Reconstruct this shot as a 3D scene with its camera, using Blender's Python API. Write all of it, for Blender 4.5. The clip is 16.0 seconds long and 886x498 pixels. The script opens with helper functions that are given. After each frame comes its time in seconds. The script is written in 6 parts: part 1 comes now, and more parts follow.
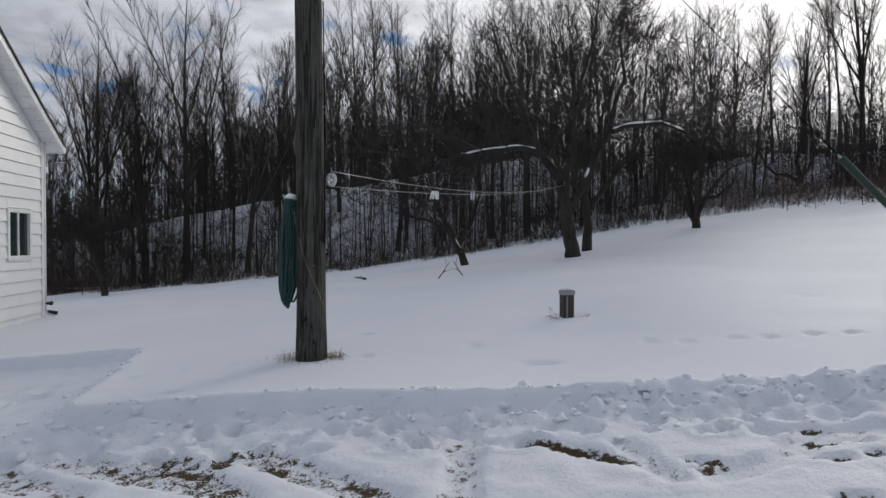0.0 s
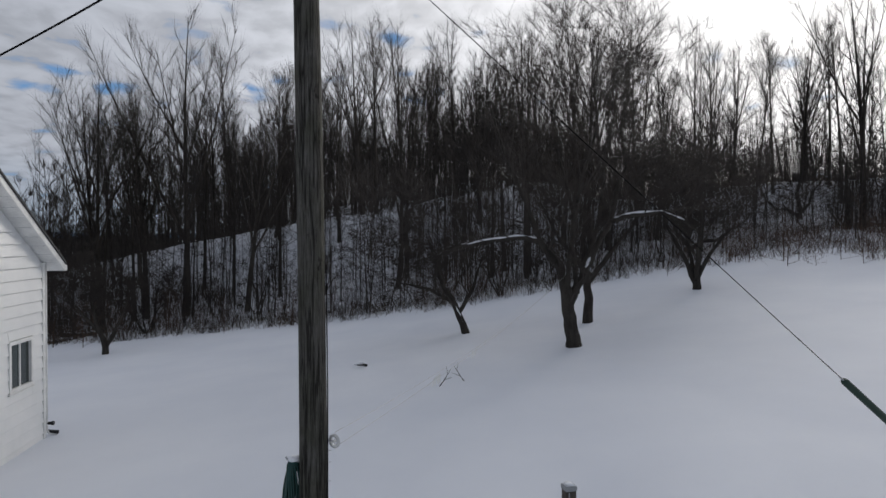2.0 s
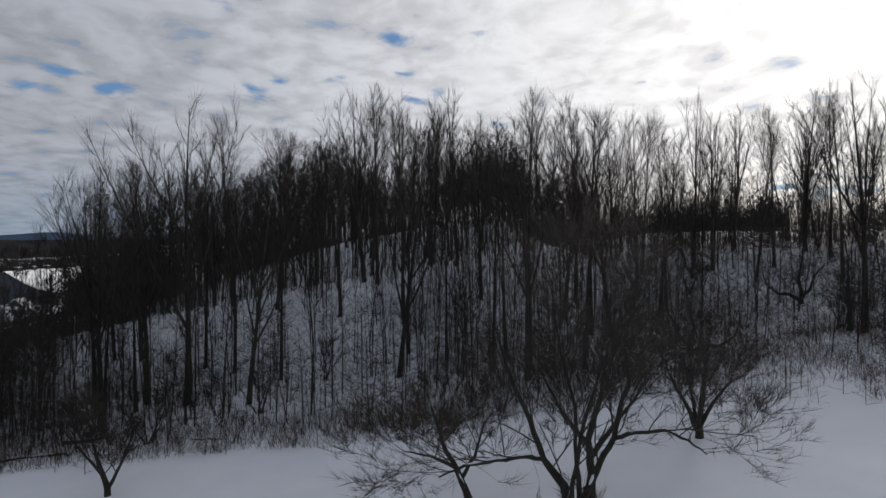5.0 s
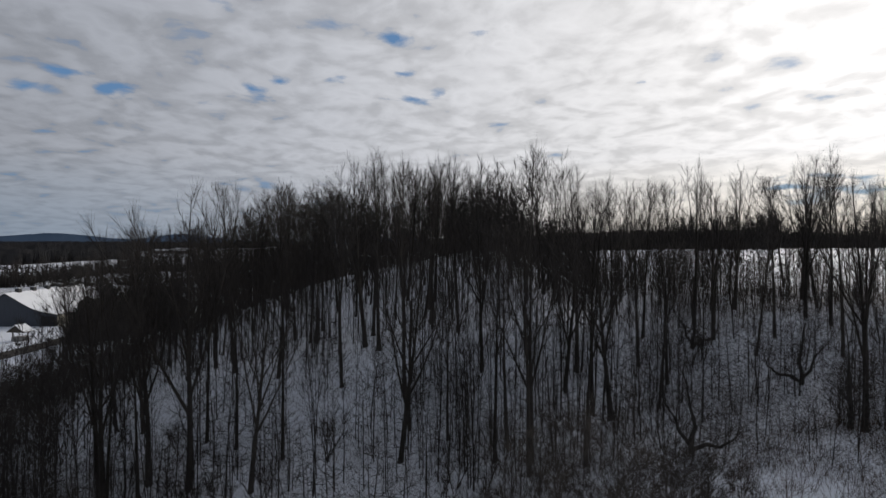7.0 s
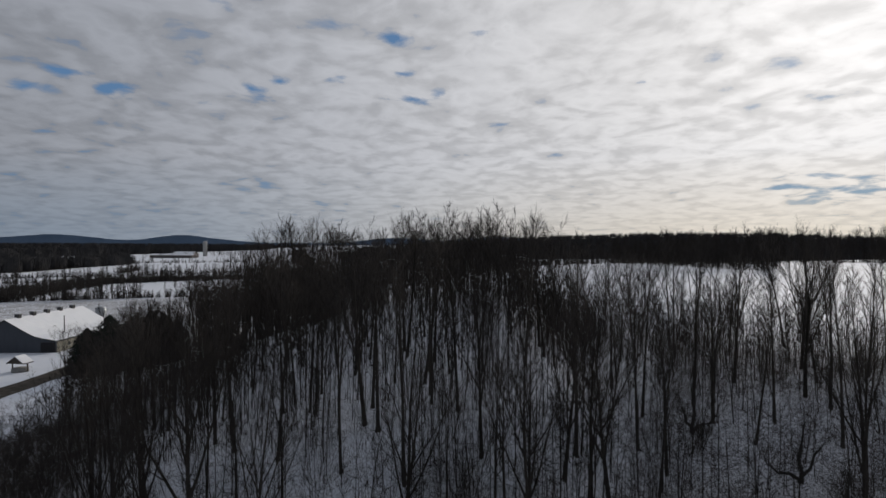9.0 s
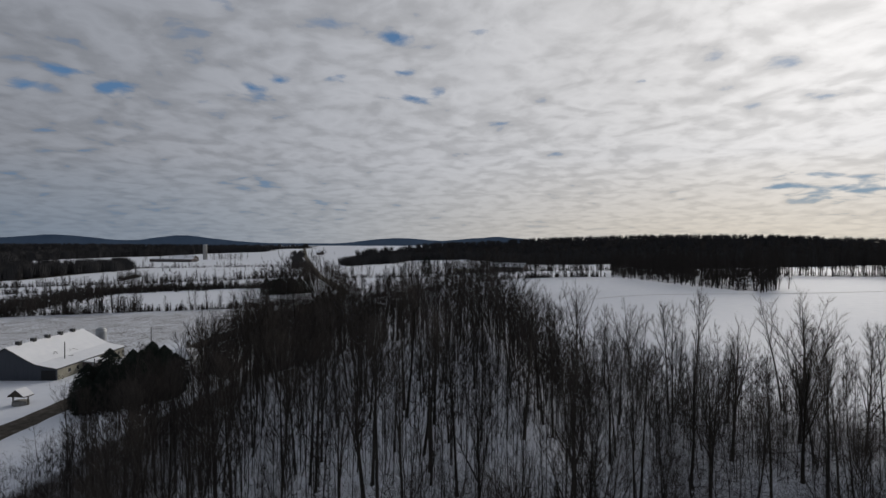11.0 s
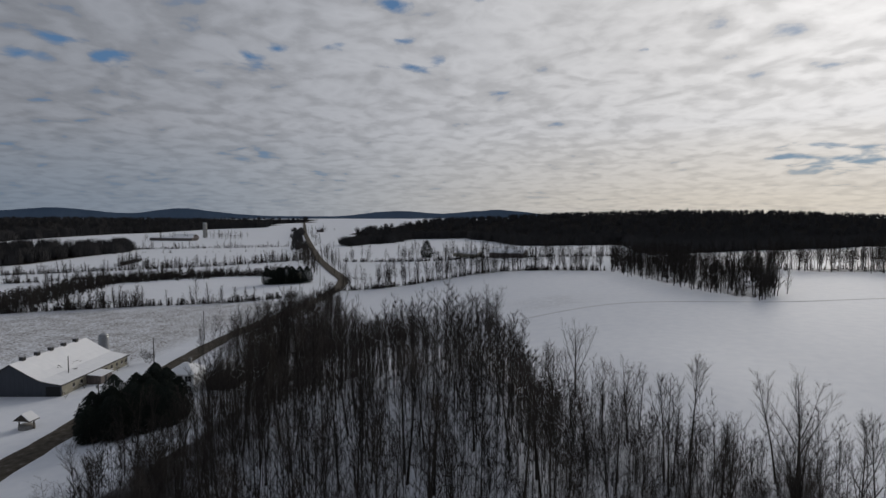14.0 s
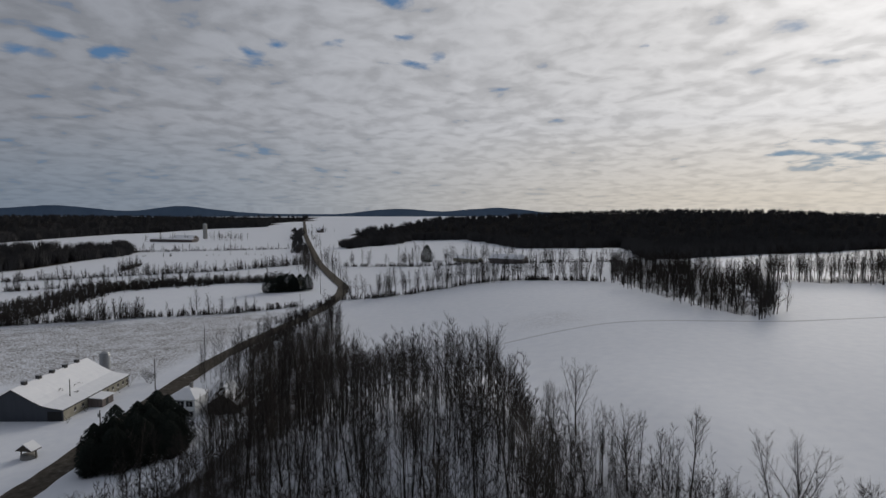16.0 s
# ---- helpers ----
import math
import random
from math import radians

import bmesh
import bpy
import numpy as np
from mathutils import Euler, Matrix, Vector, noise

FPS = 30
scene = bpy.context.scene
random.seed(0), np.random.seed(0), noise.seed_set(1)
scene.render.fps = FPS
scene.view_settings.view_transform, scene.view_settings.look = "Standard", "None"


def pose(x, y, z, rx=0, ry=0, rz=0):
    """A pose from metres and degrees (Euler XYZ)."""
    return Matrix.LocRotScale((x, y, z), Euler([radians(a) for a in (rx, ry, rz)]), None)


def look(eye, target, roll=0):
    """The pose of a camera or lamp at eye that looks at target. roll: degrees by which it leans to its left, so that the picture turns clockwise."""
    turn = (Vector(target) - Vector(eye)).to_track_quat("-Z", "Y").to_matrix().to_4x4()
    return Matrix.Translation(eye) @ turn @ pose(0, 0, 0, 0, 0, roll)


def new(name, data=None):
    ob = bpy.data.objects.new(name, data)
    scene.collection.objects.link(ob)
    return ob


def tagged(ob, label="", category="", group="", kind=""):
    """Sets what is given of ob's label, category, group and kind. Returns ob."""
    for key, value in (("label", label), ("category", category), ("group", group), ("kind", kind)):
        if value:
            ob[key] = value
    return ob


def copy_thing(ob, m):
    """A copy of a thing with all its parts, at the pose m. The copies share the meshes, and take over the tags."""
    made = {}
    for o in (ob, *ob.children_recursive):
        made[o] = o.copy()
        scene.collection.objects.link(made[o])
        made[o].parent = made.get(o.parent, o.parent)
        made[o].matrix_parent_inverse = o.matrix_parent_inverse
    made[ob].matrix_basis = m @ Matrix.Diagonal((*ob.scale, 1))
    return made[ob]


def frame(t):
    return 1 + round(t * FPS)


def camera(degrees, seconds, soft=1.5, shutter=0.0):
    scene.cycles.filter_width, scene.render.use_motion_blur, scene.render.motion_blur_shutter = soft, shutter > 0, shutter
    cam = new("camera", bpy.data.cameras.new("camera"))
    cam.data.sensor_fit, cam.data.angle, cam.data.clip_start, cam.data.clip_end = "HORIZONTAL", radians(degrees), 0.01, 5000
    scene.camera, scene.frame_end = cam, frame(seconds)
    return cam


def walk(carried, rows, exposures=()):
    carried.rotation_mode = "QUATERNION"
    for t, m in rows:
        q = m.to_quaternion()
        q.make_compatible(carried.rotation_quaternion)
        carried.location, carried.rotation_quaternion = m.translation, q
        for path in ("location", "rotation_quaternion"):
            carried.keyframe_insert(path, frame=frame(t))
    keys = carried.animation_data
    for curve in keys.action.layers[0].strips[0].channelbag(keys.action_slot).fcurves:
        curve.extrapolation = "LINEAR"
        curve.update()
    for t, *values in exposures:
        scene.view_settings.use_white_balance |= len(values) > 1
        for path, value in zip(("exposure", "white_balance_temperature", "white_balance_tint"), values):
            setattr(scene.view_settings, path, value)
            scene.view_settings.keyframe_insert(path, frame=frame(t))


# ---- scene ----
# ---- camera ----
cam = camera(72.0, 16.0)
PATH = [
    (0, pose(0.000, -0.000, 1.106, 89.257, 0, 0)),
    (0.5, pose(-0.001, 0.000, 1.579, 89.257, 0, 0)),
    (1, pose(-0.009, -0.013, 2.122, 89.257, 0, 0)),
    (1.5, pose(-0.022, 0.011, 2.634, 89.257, 0, 0)),
    (2, pose(-0.028, 0.032, 3.599, 89.257, 0, 0)),
    (2.5, pose(-0.040, 0.046, 4.697, 89.257, 0, 0)),
    (3, pose(-0.026, 0.036, 5.801, 89.257, 0, 0)),
    (3.2, pose(-0.021, 0.053, 6.213, 89.257, 0, 0)),
    (5.3, pose(-0.130, 0.126, 10.365, 89.257, 0, 0)),
    (5.5, pose(-0.115, 0.126, 10.896, 89.257, 0, 0)),
    (6, pose(-0.130, 0.135, 12.347, 89.257, 0, 0)),
    (6.5, pose(-0.160, 0.126, 13.863, 89.257, 0, 0)),
    (7, pose(-0.206, 0.130, 15.447, 89.257, 0, 0)),
    (7.5, pose(-0.183, 0.208, 17.126, 89.257, 0, 0)),
    (8, pose(-0.157, 0.245, 18.844, 89.257, 0, 0)),
    (8.5, pose(-0.158, 0.247, 20.623, 89.257, 0, 0)),
    (9, pose(-0.157, 0.265, 22.457, 89.257, 0, 0)),
    (9.5, pose(-0.118, 0.306, 24.523, 89.257, 0, 0)),
    (9.7, pose(-0.109, 0.304, 25.339, 89.257, 0, 0)),
    (11.8, pose(-0.080, 0.032, 33.222, 88.885, 0, 0)),
    (12, pose(-0.068, 0.045, 34.036, 88.461, 0, 0)),
    (12.5, pose(-0.016, 0.150, 36.276, 87.029, 0, 0)),
    (13, pose(-0.032, 0.210, 38.527, 86.606, 0, 0)),
    (13.5, pose(-0.046, 0.303, 40.707, 86.500, 0, 0)),
    (14, pose(-0.082, 0.384, 42.744, 86.447, 0, 0)),
    (14.5, pose(-0.098, 0.491, 44.731, 86.341, 0, 0)),
    (15, pose(-0.148, 0.535, 46.666, 86.288, 0, 0)),
    (15.5, pose(-0.191, 0.560, 48.681, 86.183, 0, 0)),
    (16, pose(-0.201, 0.605, 50.504, 86.130, 0, 0)),
]
walk(cam, PATH, exposures=[(0, 0.58, 6330, 11), (3, 0.40, 6330, 11), (5.5, 0.25, 6330, 11), (8, 0.0, 6330, 11), (12, -0.28, 6310, 11), (16, -0.31, 6310, 11)])

# ---- world and sun ----
SUN_EL, SUN_AZ = radians(17), radians(34.5)      # azimuth from +y towards +x
SUN_DIR = Vector((math.sin(SUN_AZ) * math.cos(SUN_EL), math.cos(SUN_AZ) * math.cos(SUN_EL), math.sin(SUN_EL)))


class Nodes:
    """Short-hand for building node trees."""

    def __init__(self, tree):
        self.t = tree
        tree.nodes.clear()

    def n(self, kind, ins=None, **props):
        node = self.t.nodes.new(kind)
        for k, v in props.items():
            setattr(node, k, v)
        for k, v in (ins or {}).items():
            sock = node.inputs[k]
            if isinstance(v, bpy.types.NodeSocket):
                self.t.links.new(v, sock)
            else:
                sock.default_value = v
        return node

    def math(self, op, a, b=0.0, c=0.0, clamp=False):
        return self.n("ShaderNodeMath", {0: a, 1: b, 2: c}, operation=op, use_clamp=clamp).outputs[0]

    def noise(self, vec, scale, detail=4.0, rough=0.55, dist=0.0):
        return self.n("ShaderNodeTexNoise", {"Vector": vec, "Scale": scale, "Detail": detail, "Roughness": rough, "Distortion": dist}).outputs["Fac"]

    def ramp(self, fac, stops):
        r = self.n("ShaderNodeValToRGB", {"Fac": fac})
        e = r.color_ramp.elements
        while len(e) < len(stops):
            e.new(0.5)
        for el, (p, c) in zip(e, stops):
            el.position = p
            el.color = (c, c, c, 1) if isinstance(c, (int, float)) else (*c, 1)
        return r.outputs["Color"]

    def mix(self, fac, a, b, blend="MIX"):
        m = self.n("ShaderNodeMix", data_type="RGBA", blend_type=blend)
        for key, v in ((0, fac), (6, a), (7, b)):
            if isinstance(v, bpy.types.NodeSocket):
                self.t.links.new(v, m.inputs[key])
            else:
                m.inputs[key].default_value = v if key == 0 else (*v[:3], 1)
        return m.outputs[2]


GAP_AIMS = [(-20.7, 20.0, 0.1, 0.09), (-34.3, 11.8, 0.14, 0.16), (-31.7, 13.2, 0.12, 0.09), (-28.5, 12.2, 0.11, 0.14), (-17.6, 13.4, 0.19, 0.14), (-15.1, 14.1, 0.11, 0.1), (-20.9, 11.7, 0.1, 0.12), (-9.6, 14.7, 0.13, 0.1), (-3.8, 15.3, 0.09, 0.06), (-2.6, 13.2, 0.23, 0.14), (-0.5, 13.5, 0.1, 0.09), (5.8, 21.0, 0.07, 0.07), (3.5, 18.8, 0.1, 0.09), (-4.2, 18.2, 0.08, 0.07), (14.3, 13.0, 0.1, 0.08), (18.2, 13.9, 0.06, 0.06), (33.9, 4.0, 0.49, 0.67), (29.3, 4.4, 0.32, 0.24), (31.6, 5.2, 0.35, 0.23)]
# holes in the cloud layer: azimuth and elevation in degrees, width and height in the plane of the layer
GAPS = [(math.sin(radians(a)) * math.cos(radians(e)) / (math.sin(radians(e)) + 0.15), math.cos(radians(a)) * math.cos(radians(e)) / (math.sin(radians(e)) + 0.15), w, h) for a, e, w, h in GAP_AIMS]


def build_world():
    w = bpy.data.worlds.new("sky")
    scene.world = w
    w.use_nodes = True
    N = Nodes(w.node_tree)
    tc = N.n("ShaderNodeTexCoord").outputs["Generated"]
    sep = N.n("ShaderNodeSeparateXYZ", {0: tc})
    zz = N.math("MAXIMUM", sep.outputs[2], 0.0)
    den = N.math("ADD", zz, 0.15)
    u = N.math("DIVIDE", sep.outputs[0], den)
    v = N.math("DIVIDE", sep.outputs[1], den)
    uv = N.n("ShaderNodeCombineXYZ", {0: u, 1: v, 2: 0.0}).outputs[0]
    uvs = N.n("ShaderNodeMapping", {"Vector": uv, "Location": (3.1, 1.7, 0), "Rotation": (0, 0, 0.0), "Scale": (1.5, 1.35, 1)}).outputs[0]
    warp = N.n("ShaderNodeTexNoise", {"Vector": uvs, "Scale": 1.6, "Detail": 2.0}).outputs["Color"]
    uvw = N.n("ShaderNodeVectorMath", {0: uvs, 1: N.n("ShaderNodeVectorMath", {0: warp, 1: (0.34, 0.34, 0.34)}, operation="MULTIPLY").outputs[0]}, operation="ADD").outputs[0]
    big = N.noise(uvw, 0.9, 2.0, 0.5)
    mid = N.noise(uvw, 4.6, 2.0, 0.5)
    fine = N.noise(uvw, 10.0, 5.0, 0.6)
    # puffs of the layer: bright middles, grey seams between them
    cell = N.n("ShaderNodeTexVoronoi", {"Vector": uvw, "Scale": 5.4, "Smoothness": 0.9}, feature="SMOOTH_F1").outputs["Distance"]
    th = N.math("ADD", N.math("MULTIPLY", mid, 0.62), N.math("MULTIPLY", big, 0.34))
    th = N.math("ADD", th, N.math("MULTIPLY", fine, 0.34))
    th = N.math("ADD", th, N.math("MULTIPLY_ADD", cell, -0.40, 0.10))
    # holes in the layer, where they stand over the country
    gap = None
    for gu, gv, gw, gh in GAPS:
        off = N.n("ShaderNodeVectorMath", {0: uv, 1: (gu, gv, 0)}, operation="SUBTRACT").outputs[0]
        off = N.n("ShaderNodeVectorMath", {0: off, 1: (1 / gw, 1 / gh, 0)}, operation="MULTIPLY").outputs[0]
        one = N.math("SUBTRACT", 1.0, N.n("ShaderNodeVectorMath", {0: off}, operation="LENGTH").outputs["Value"], clamp=True)
        gap = one if gap is None else N.math("MAXIMUM", gap, one)
    dot = N.n("ShaderNodeVectorMath", {0: tc, 1: tuple(SUN_DIR)}, operation="DOT_PRODUCT").outputs["Value"]
    low = N.ramp(zz, [(0.015, 1.0), (0.13, 0.0)])
    hole = N.math("SUBTRACT", N.math("ADD", th, N.math("MULTIPLY_ADD", dot, 0.10, -0.02)), N.math("MULTIPLY", gap, 0.27))
    cover = N.ramp(hole, [(0.27, 0.0), (0.47, 1.0)])
    cover = N.math("MAXIMUM", cover, N.math("MULTIPLY", low, N.math("MULTIPLY_ADD", gap, -1.2, 0.85)))
    shade = N.ramp(th, [(0.38, 0.78), (0.50, 0.87), (0.60, 1.0), (0.72, 1.09), (0.90, 0.97)])
    shade = N.math("ADD", N.math("MULTIPLY", shade, N.math("MULTIPLY_ADD", low, -0.45, 1.0)), N.math("MULTIPLY", low, 0.42))
    d0 = N.math("MAXIMUM", dot, 0.0)
    glow1 = N.math("POWER", d0, 2.9)
    glow2 = N.math("POWER", d0, 45.0)
    lum = N.math("ADD", N.math("MULTIPLY_ADD", glow1, 0.50, 0.29), N.math("MULTIPLY", glow2, 0.24))
    lum = N.math("MULTIPLY", lum, shade)
    warm = N.math("POWER", d0, 3.0)
    tint = N.mix(warm, (0.93, 0.98, 1.08), (1.03, 1.0, 0.96))
    tint = N.mix(N.math("MULTIPLY", low, N.math("SUBTRACT", 1.0, warm)), tint, (0.72, 0.87, 1.06))
    tint = N.mix(N.math("MULTIPLY", low, warm), tint, (1.10, 0.99, 0.82))
    ccol = N.mix(1.0, tint, N.n("ShaderNodeCombineXYZ", {0: lum, 1: lum, 2: lum}).outputs[0], "MULTIPLY")
    sky = N.n("ShaderNodeTexSky", sky_type="NISHITA", sun_disc=False, sun_elevation=SUN_EL, sun_rotation=SUN_AZ, air_density=1.2, dust_density=0.6)
    blue = N.mix(1.0, sky.outputs[0], (0.6, 0.85, 1.35), "MULTIPLY")
    blue = N.mix(0.8, blue, (2.3, 4.4, 7.6))
    b1 = N.n("ShaderNodeBackground", {"Color": blue, "Strength": 0.05})
    b2 = N.n("ShaderNodeBackground", {"Color": ccol, "Strength": 1.0})
    mx = N.n("ShaderNodeMixShader", {0: cover, 1: b1.outputs[0], 2: b2.outputs[0]})
    N.n("ShaderNodeOutputWorld", {"Surface": mx.outputs[0]})


build_world()
sun_data = bpy.data.lights.new("sun", "SUN")
sun_data.energy, sun_data.angle, sun_data.color = 1.9, radians(22), (1.0, 0.93, 0.82)
sun = new("sun", sun_data)
sun.matrix_world = look((0, 0, 0), -SUN_DIR)

# ---- materials ----
MATS = {}


def material(name, build):
    if name not in MATS:
        m = bpy.data.materials.new(name)
        m.use_nodes = True
        N = Nodes(m.node_tree)
        col, rough, bump, extra = build(N)
        ins = {"Roughness": rough}
        ins.update(extra)
        p = N.n("ShaderNodeBsdfPrincipled", ins)
        if isinstance(col, bpy.types.NodeSocket):
            N.t.links.new(col, p.inputs["Base Color"])
        else:
            p.inputs["Base Color"].default_value = (*col, 1)
        if bump:
            b = N.n("ShaderNodeBump", {"Height": bump[0], "Strength": bump[1], "Distance": bump[2]})
            N.t.links.new(b.outputs[0], p.inputs["Normal"])
        N.n("ShaderNodeOutputMaterial", {"Surface": p.outputs[0]})
        MATS[name] = m
    return MATS[name]


def two_tone(name, a, b, scale, rough=0.8, bump=0.3, stretch=(1, 1, 1), dist=0.01, extra=None, vary=0.0, coord="Object"):
    """A surface whose colour wanders between a and b at two scales, with a fine relief."""
    def build(N):
        tc = N.n("ShaderNodeTexCoord").outputs[coord]
        mp = N.n("ShaderNodeMapping", {"Vector": tc, "Scale": stretch}).outputs[0]
        n1 = N.noise(mp, scale, 6.0, 0.6)
        n2 = N.noise(mp, scale * 7.3, 5.0, 0.65)
        f = N.math("ADD", N.math("MULTIPLY", n1, 0.62), N.math("MULTIPLY", n2, 0.38))
        col = N.ramp(f, [(0.34, a), (0.66, b)])
        if vary:
            r = N.n("ShaderNodeObjectInfo").outputs["Random"]
            k = N.math("MULTIPLY_ADD", r, 2 * vary, 1 - vary)
            col = N.mix(1.0, col, N.n("ShaderNodeCombineXYZ", {0: k, 1: k, 2: k}).outputs[0], "MULTIPLY")
        return col, rough, (n2, bump, dist), extra or {}
    return material(name, build)


def snow_ground(N):
    geo = N.n("ShaderNodeNewGeometry")
    pos = geo.outputs["Position"]
    n1 = N.noise(pos, 0.35, 5.0, 0.55)
    n2 = N.noise(pos, 14.0, 8.0, 0.68)
    n3 = N.noise(pos, 90.0, 3.0, 0.6)
    snow = N.ramp(n1, [(0.3, (0.70, 0.722, 0.775)), (0.7, (0.76, 0.778, 0.82))])
    att = N.n("ShaderNodeAttribute", attribute_name="bare").outputs["Fac"]
    att2 = N.n("ShaderNodeAttribute", attribute_name="litter_shade").outputs["Fac"]
    mud = N.ramp(n2, [(0.3, (0.035, 0.028, 0.020)), (0.6, (0.085, 0.068, 0.040)), (0.75, (0.10, 0.082, 0.06))])
    edge = N.math("ADD", att, N.math("MULTIPLY_ADD", n2, 1.1, -0.55))
    edge = N.math("ADD", edge, N.math("MULTIPLY_ADD", n3, 0.5, -0.25))
    fm = N.ramp(edge, [(0.48, 0.0), (0.60, 1.0)])
    # leaf litter and stubble poking through; the mask also carries shade of the woods
    n4 = N.noise(pos, 7.0, 8.0, 0.8)
    n5 = N.noise(pos, 0.12, 3.0, 0.6)
    le = N.math("ADD", N.math("MULTIPLY", att2, 0.5), N.math("ADD", N.math("MULTIPLY_ADD", n4, 1.0, -0.5), N.math("MULTIPLY_ADD", n5, 0.2, -0.1)))
    fl = N.ramp(le, [(0.36, 0.0), (0.50, 1.0)])
    floor_col = N.ramp(n2, [(0.35, (0.016, 0.014, 0.012)), (0.65, (0.060, 0.046, 0.036))])
    stub = N.n("ShaderNodeAttribute", attribute_name="stubble").outputs["Fac"]
    n7 = N.noise(pos, 1.1, 5.0, 0.8)
    fs = N.ramp(N.math("ADD", n7, N.math("MULTIPLY_ADD", n5, 0.18, -0.09)), [(0.46, 0.0), (0.57, 0.9)])
    snow = N.mix(N.math("MULTIPLY", fs, stub), snow, (0.10, 0.082, 0.062))
    # shade beneath the far woods, put into the colour as near-black ground
    floor_col = N.mix(N.ramp(N.math("MULTIPLY", att2, 0.5), [(0.7, 0.0), (0.9, 1.0)]), floor_col, (0.020, 0.019, 0.019))
    col = N.mix(fl, snow, floor_col)
    col = N.mix(fm, col, mud)
    h = N.math("ADD", N.math("MULTIPLY", n2, 0.7), N.math("MULTIPLY", n3, 0.3))
    rough = N.math("MULTIPLY_ADD", fm, 0.2, 0.62)
    worn = N.n("ShaderNodeAttribute", attribute_name="worn").outputs["Fac"]
    n6 = N.noise(pos, 30.0, 6.0, 0.65)
    h = N.math("ADD", N.math("MULTIPLY", h, 0.35), N.math("MULTIPLY", N.math("MULTIPLY", n6, worn), 1.0))
    return col, rough, (h, 0.5, 0.02), {"Specular IOR Level": N.math("MULTIPLY_ADD", N.math("MAXIMUM", fl, fm), -0.02, 0.02)}


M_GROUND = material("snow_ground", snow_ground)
M_FARWOOD = two_tone("far_wood", (0.040, 0.040, 0.042), (0.080, 0.076, 0.075), 0.3, 0.95, 0.0, extra={"Specular IOR Level": 0.0})
M_SNOW = two_tone("snow", (0.74, 0.755, 0.79), (0.82, 0.83, 0.85), 3.0, 0.75, 0.3)
M_BARK = two_tone("bark", (0.022, 0.019, 0.017), (0.075, 0.066, 0.057), 3.0, 0.9, 0.6, (1, 1, 0.25), 0.02, vary=0.35, extra={"Specular IOR Level": 0.02})
M_TWIG = two_tone("twig", (0.030, 0.027, 0.025), (0.068, 0.060, 0.054), 1.5, 0.9, 0.2, vary=0.3, extra={"Specular IOR Level": 0.02})
M_APPLE = two_tone("apple_bark", (0.018, 0.016, 0.014), (0.065, 0.058, 0.05), 6.0, 0.9, 0.7, (1, 1, 0.35), 0.02, extra={"Specular IOR Level": 0.15})
M_BRUSH = two_tone("brush", (0.035, 0.021, 0.015), (0.10, 0.058, 0.038), 0.8, 0.9, 0.2)
M_STRAW = two_tone("straw", (0.16, 0.12, 0.07), (0.34, 0.27, 0.16), 3.0, 0.9, 0.2)
M_SPRUCE = two_tone("spruce_needles", (0.010, 0.013, 0.012), (0.026, 0.032, 0.025), 2.0, 0.9, 0.4, vary=0.3, extra={"Specular IOR Level": 0.1})


def clapboard_white(N):
    tc = N.n("ShaderNodeTexCoord").outputs["Object"]
    n1 = N.noise(tc, 1.1, 4.0, 0.6)
    n2 = N.noise(N.n("ShaderNodeMapping", {"Vector": tc, "Scale": (1, 1, 14)}).outputs[0], 6.0, 4.0, 0.6)
    col = N.ramp(n1, [(0.3, (0.70, 0.71, 0.71)), (0.7, (0.80, 0.80, 0.79))])
    return col, 0.45, (n2, 0.08, 0.003), {}


def pole_wood(N):
    tc = N.n("ShaderNodeTexCoord").outputs["Object"]
    grain = N.noise(N.n("ShaderNodeMapping", {"Vector": tc, "Scale": (30, 30, 2.6)}).outputs[0], 1.6, 9.0, 0.8)
    crack = N.noise(N.n("ShaderNodeMapping", {"Vector": tc, "Scale": (17, 17, 0.5)}).outputs[0], 1.3, 4.0, 0.6)
    blot = N.noise(tc, 2.6, 6.0, 0.65)
    spots = N.noise(N.n("ShaderNodeMapping", {"Vector": tc, "Scale": (9, 9, 5)}).outputs[0], 1.0, 3.0, 0.5)
    col = N.ramp(grain, [(0.30, (0.028, 0.026, 0.023)), (0.50, (0.082, 0.078, 0.070)), (0.70, (0.15, 0.145, 0.135))])
    col = N.mix(N.ramp(blot, [(0.42, 0.0), (0.66, 0.7)]), col, (0.045, 0.047, 0.03))
    col = N.mix(N.ramp(spots, [(0.66, 0.0), (0.70, 0.85)]), col, (0.014, 0.012, 0.010))
    split = N.ramp(crack, [(0.46, 0.0), (0.495, 1.0), (0.505, 1.0), (0.54, 0.0)])
    col = N.mix(N.math("MULTIPLY", split, 0.85), col, (0.010, 0.009, 0.008))
    h = N.math("SUBTRACT", grain, split)
    return col, 0.9, (h, 0.9, 0.014), {"Specular IOR Level": 0.15}


def road_dirt(N):
    pos = N.n("ShaderNodeNewGeometry").outputs["Position"]
    n1 = N.noise(pos, 0.6, 6.0, 0.65)
    n2 = N.noise(pos, 6.0, 5.0, 0.6)
    col = N.ramp(n1, [(0.34, (0.045, 0.038, 0.030)), (0.6, (0.095, 0.082, 0.066)), (0.72, (0.22, 0.21, 0.20))])
    return col, 0.85, (n2, 0.4, 0.03), {"Specular IOR Level": 0.08}


M_ROAD = material("road_dirt", road_dirt)


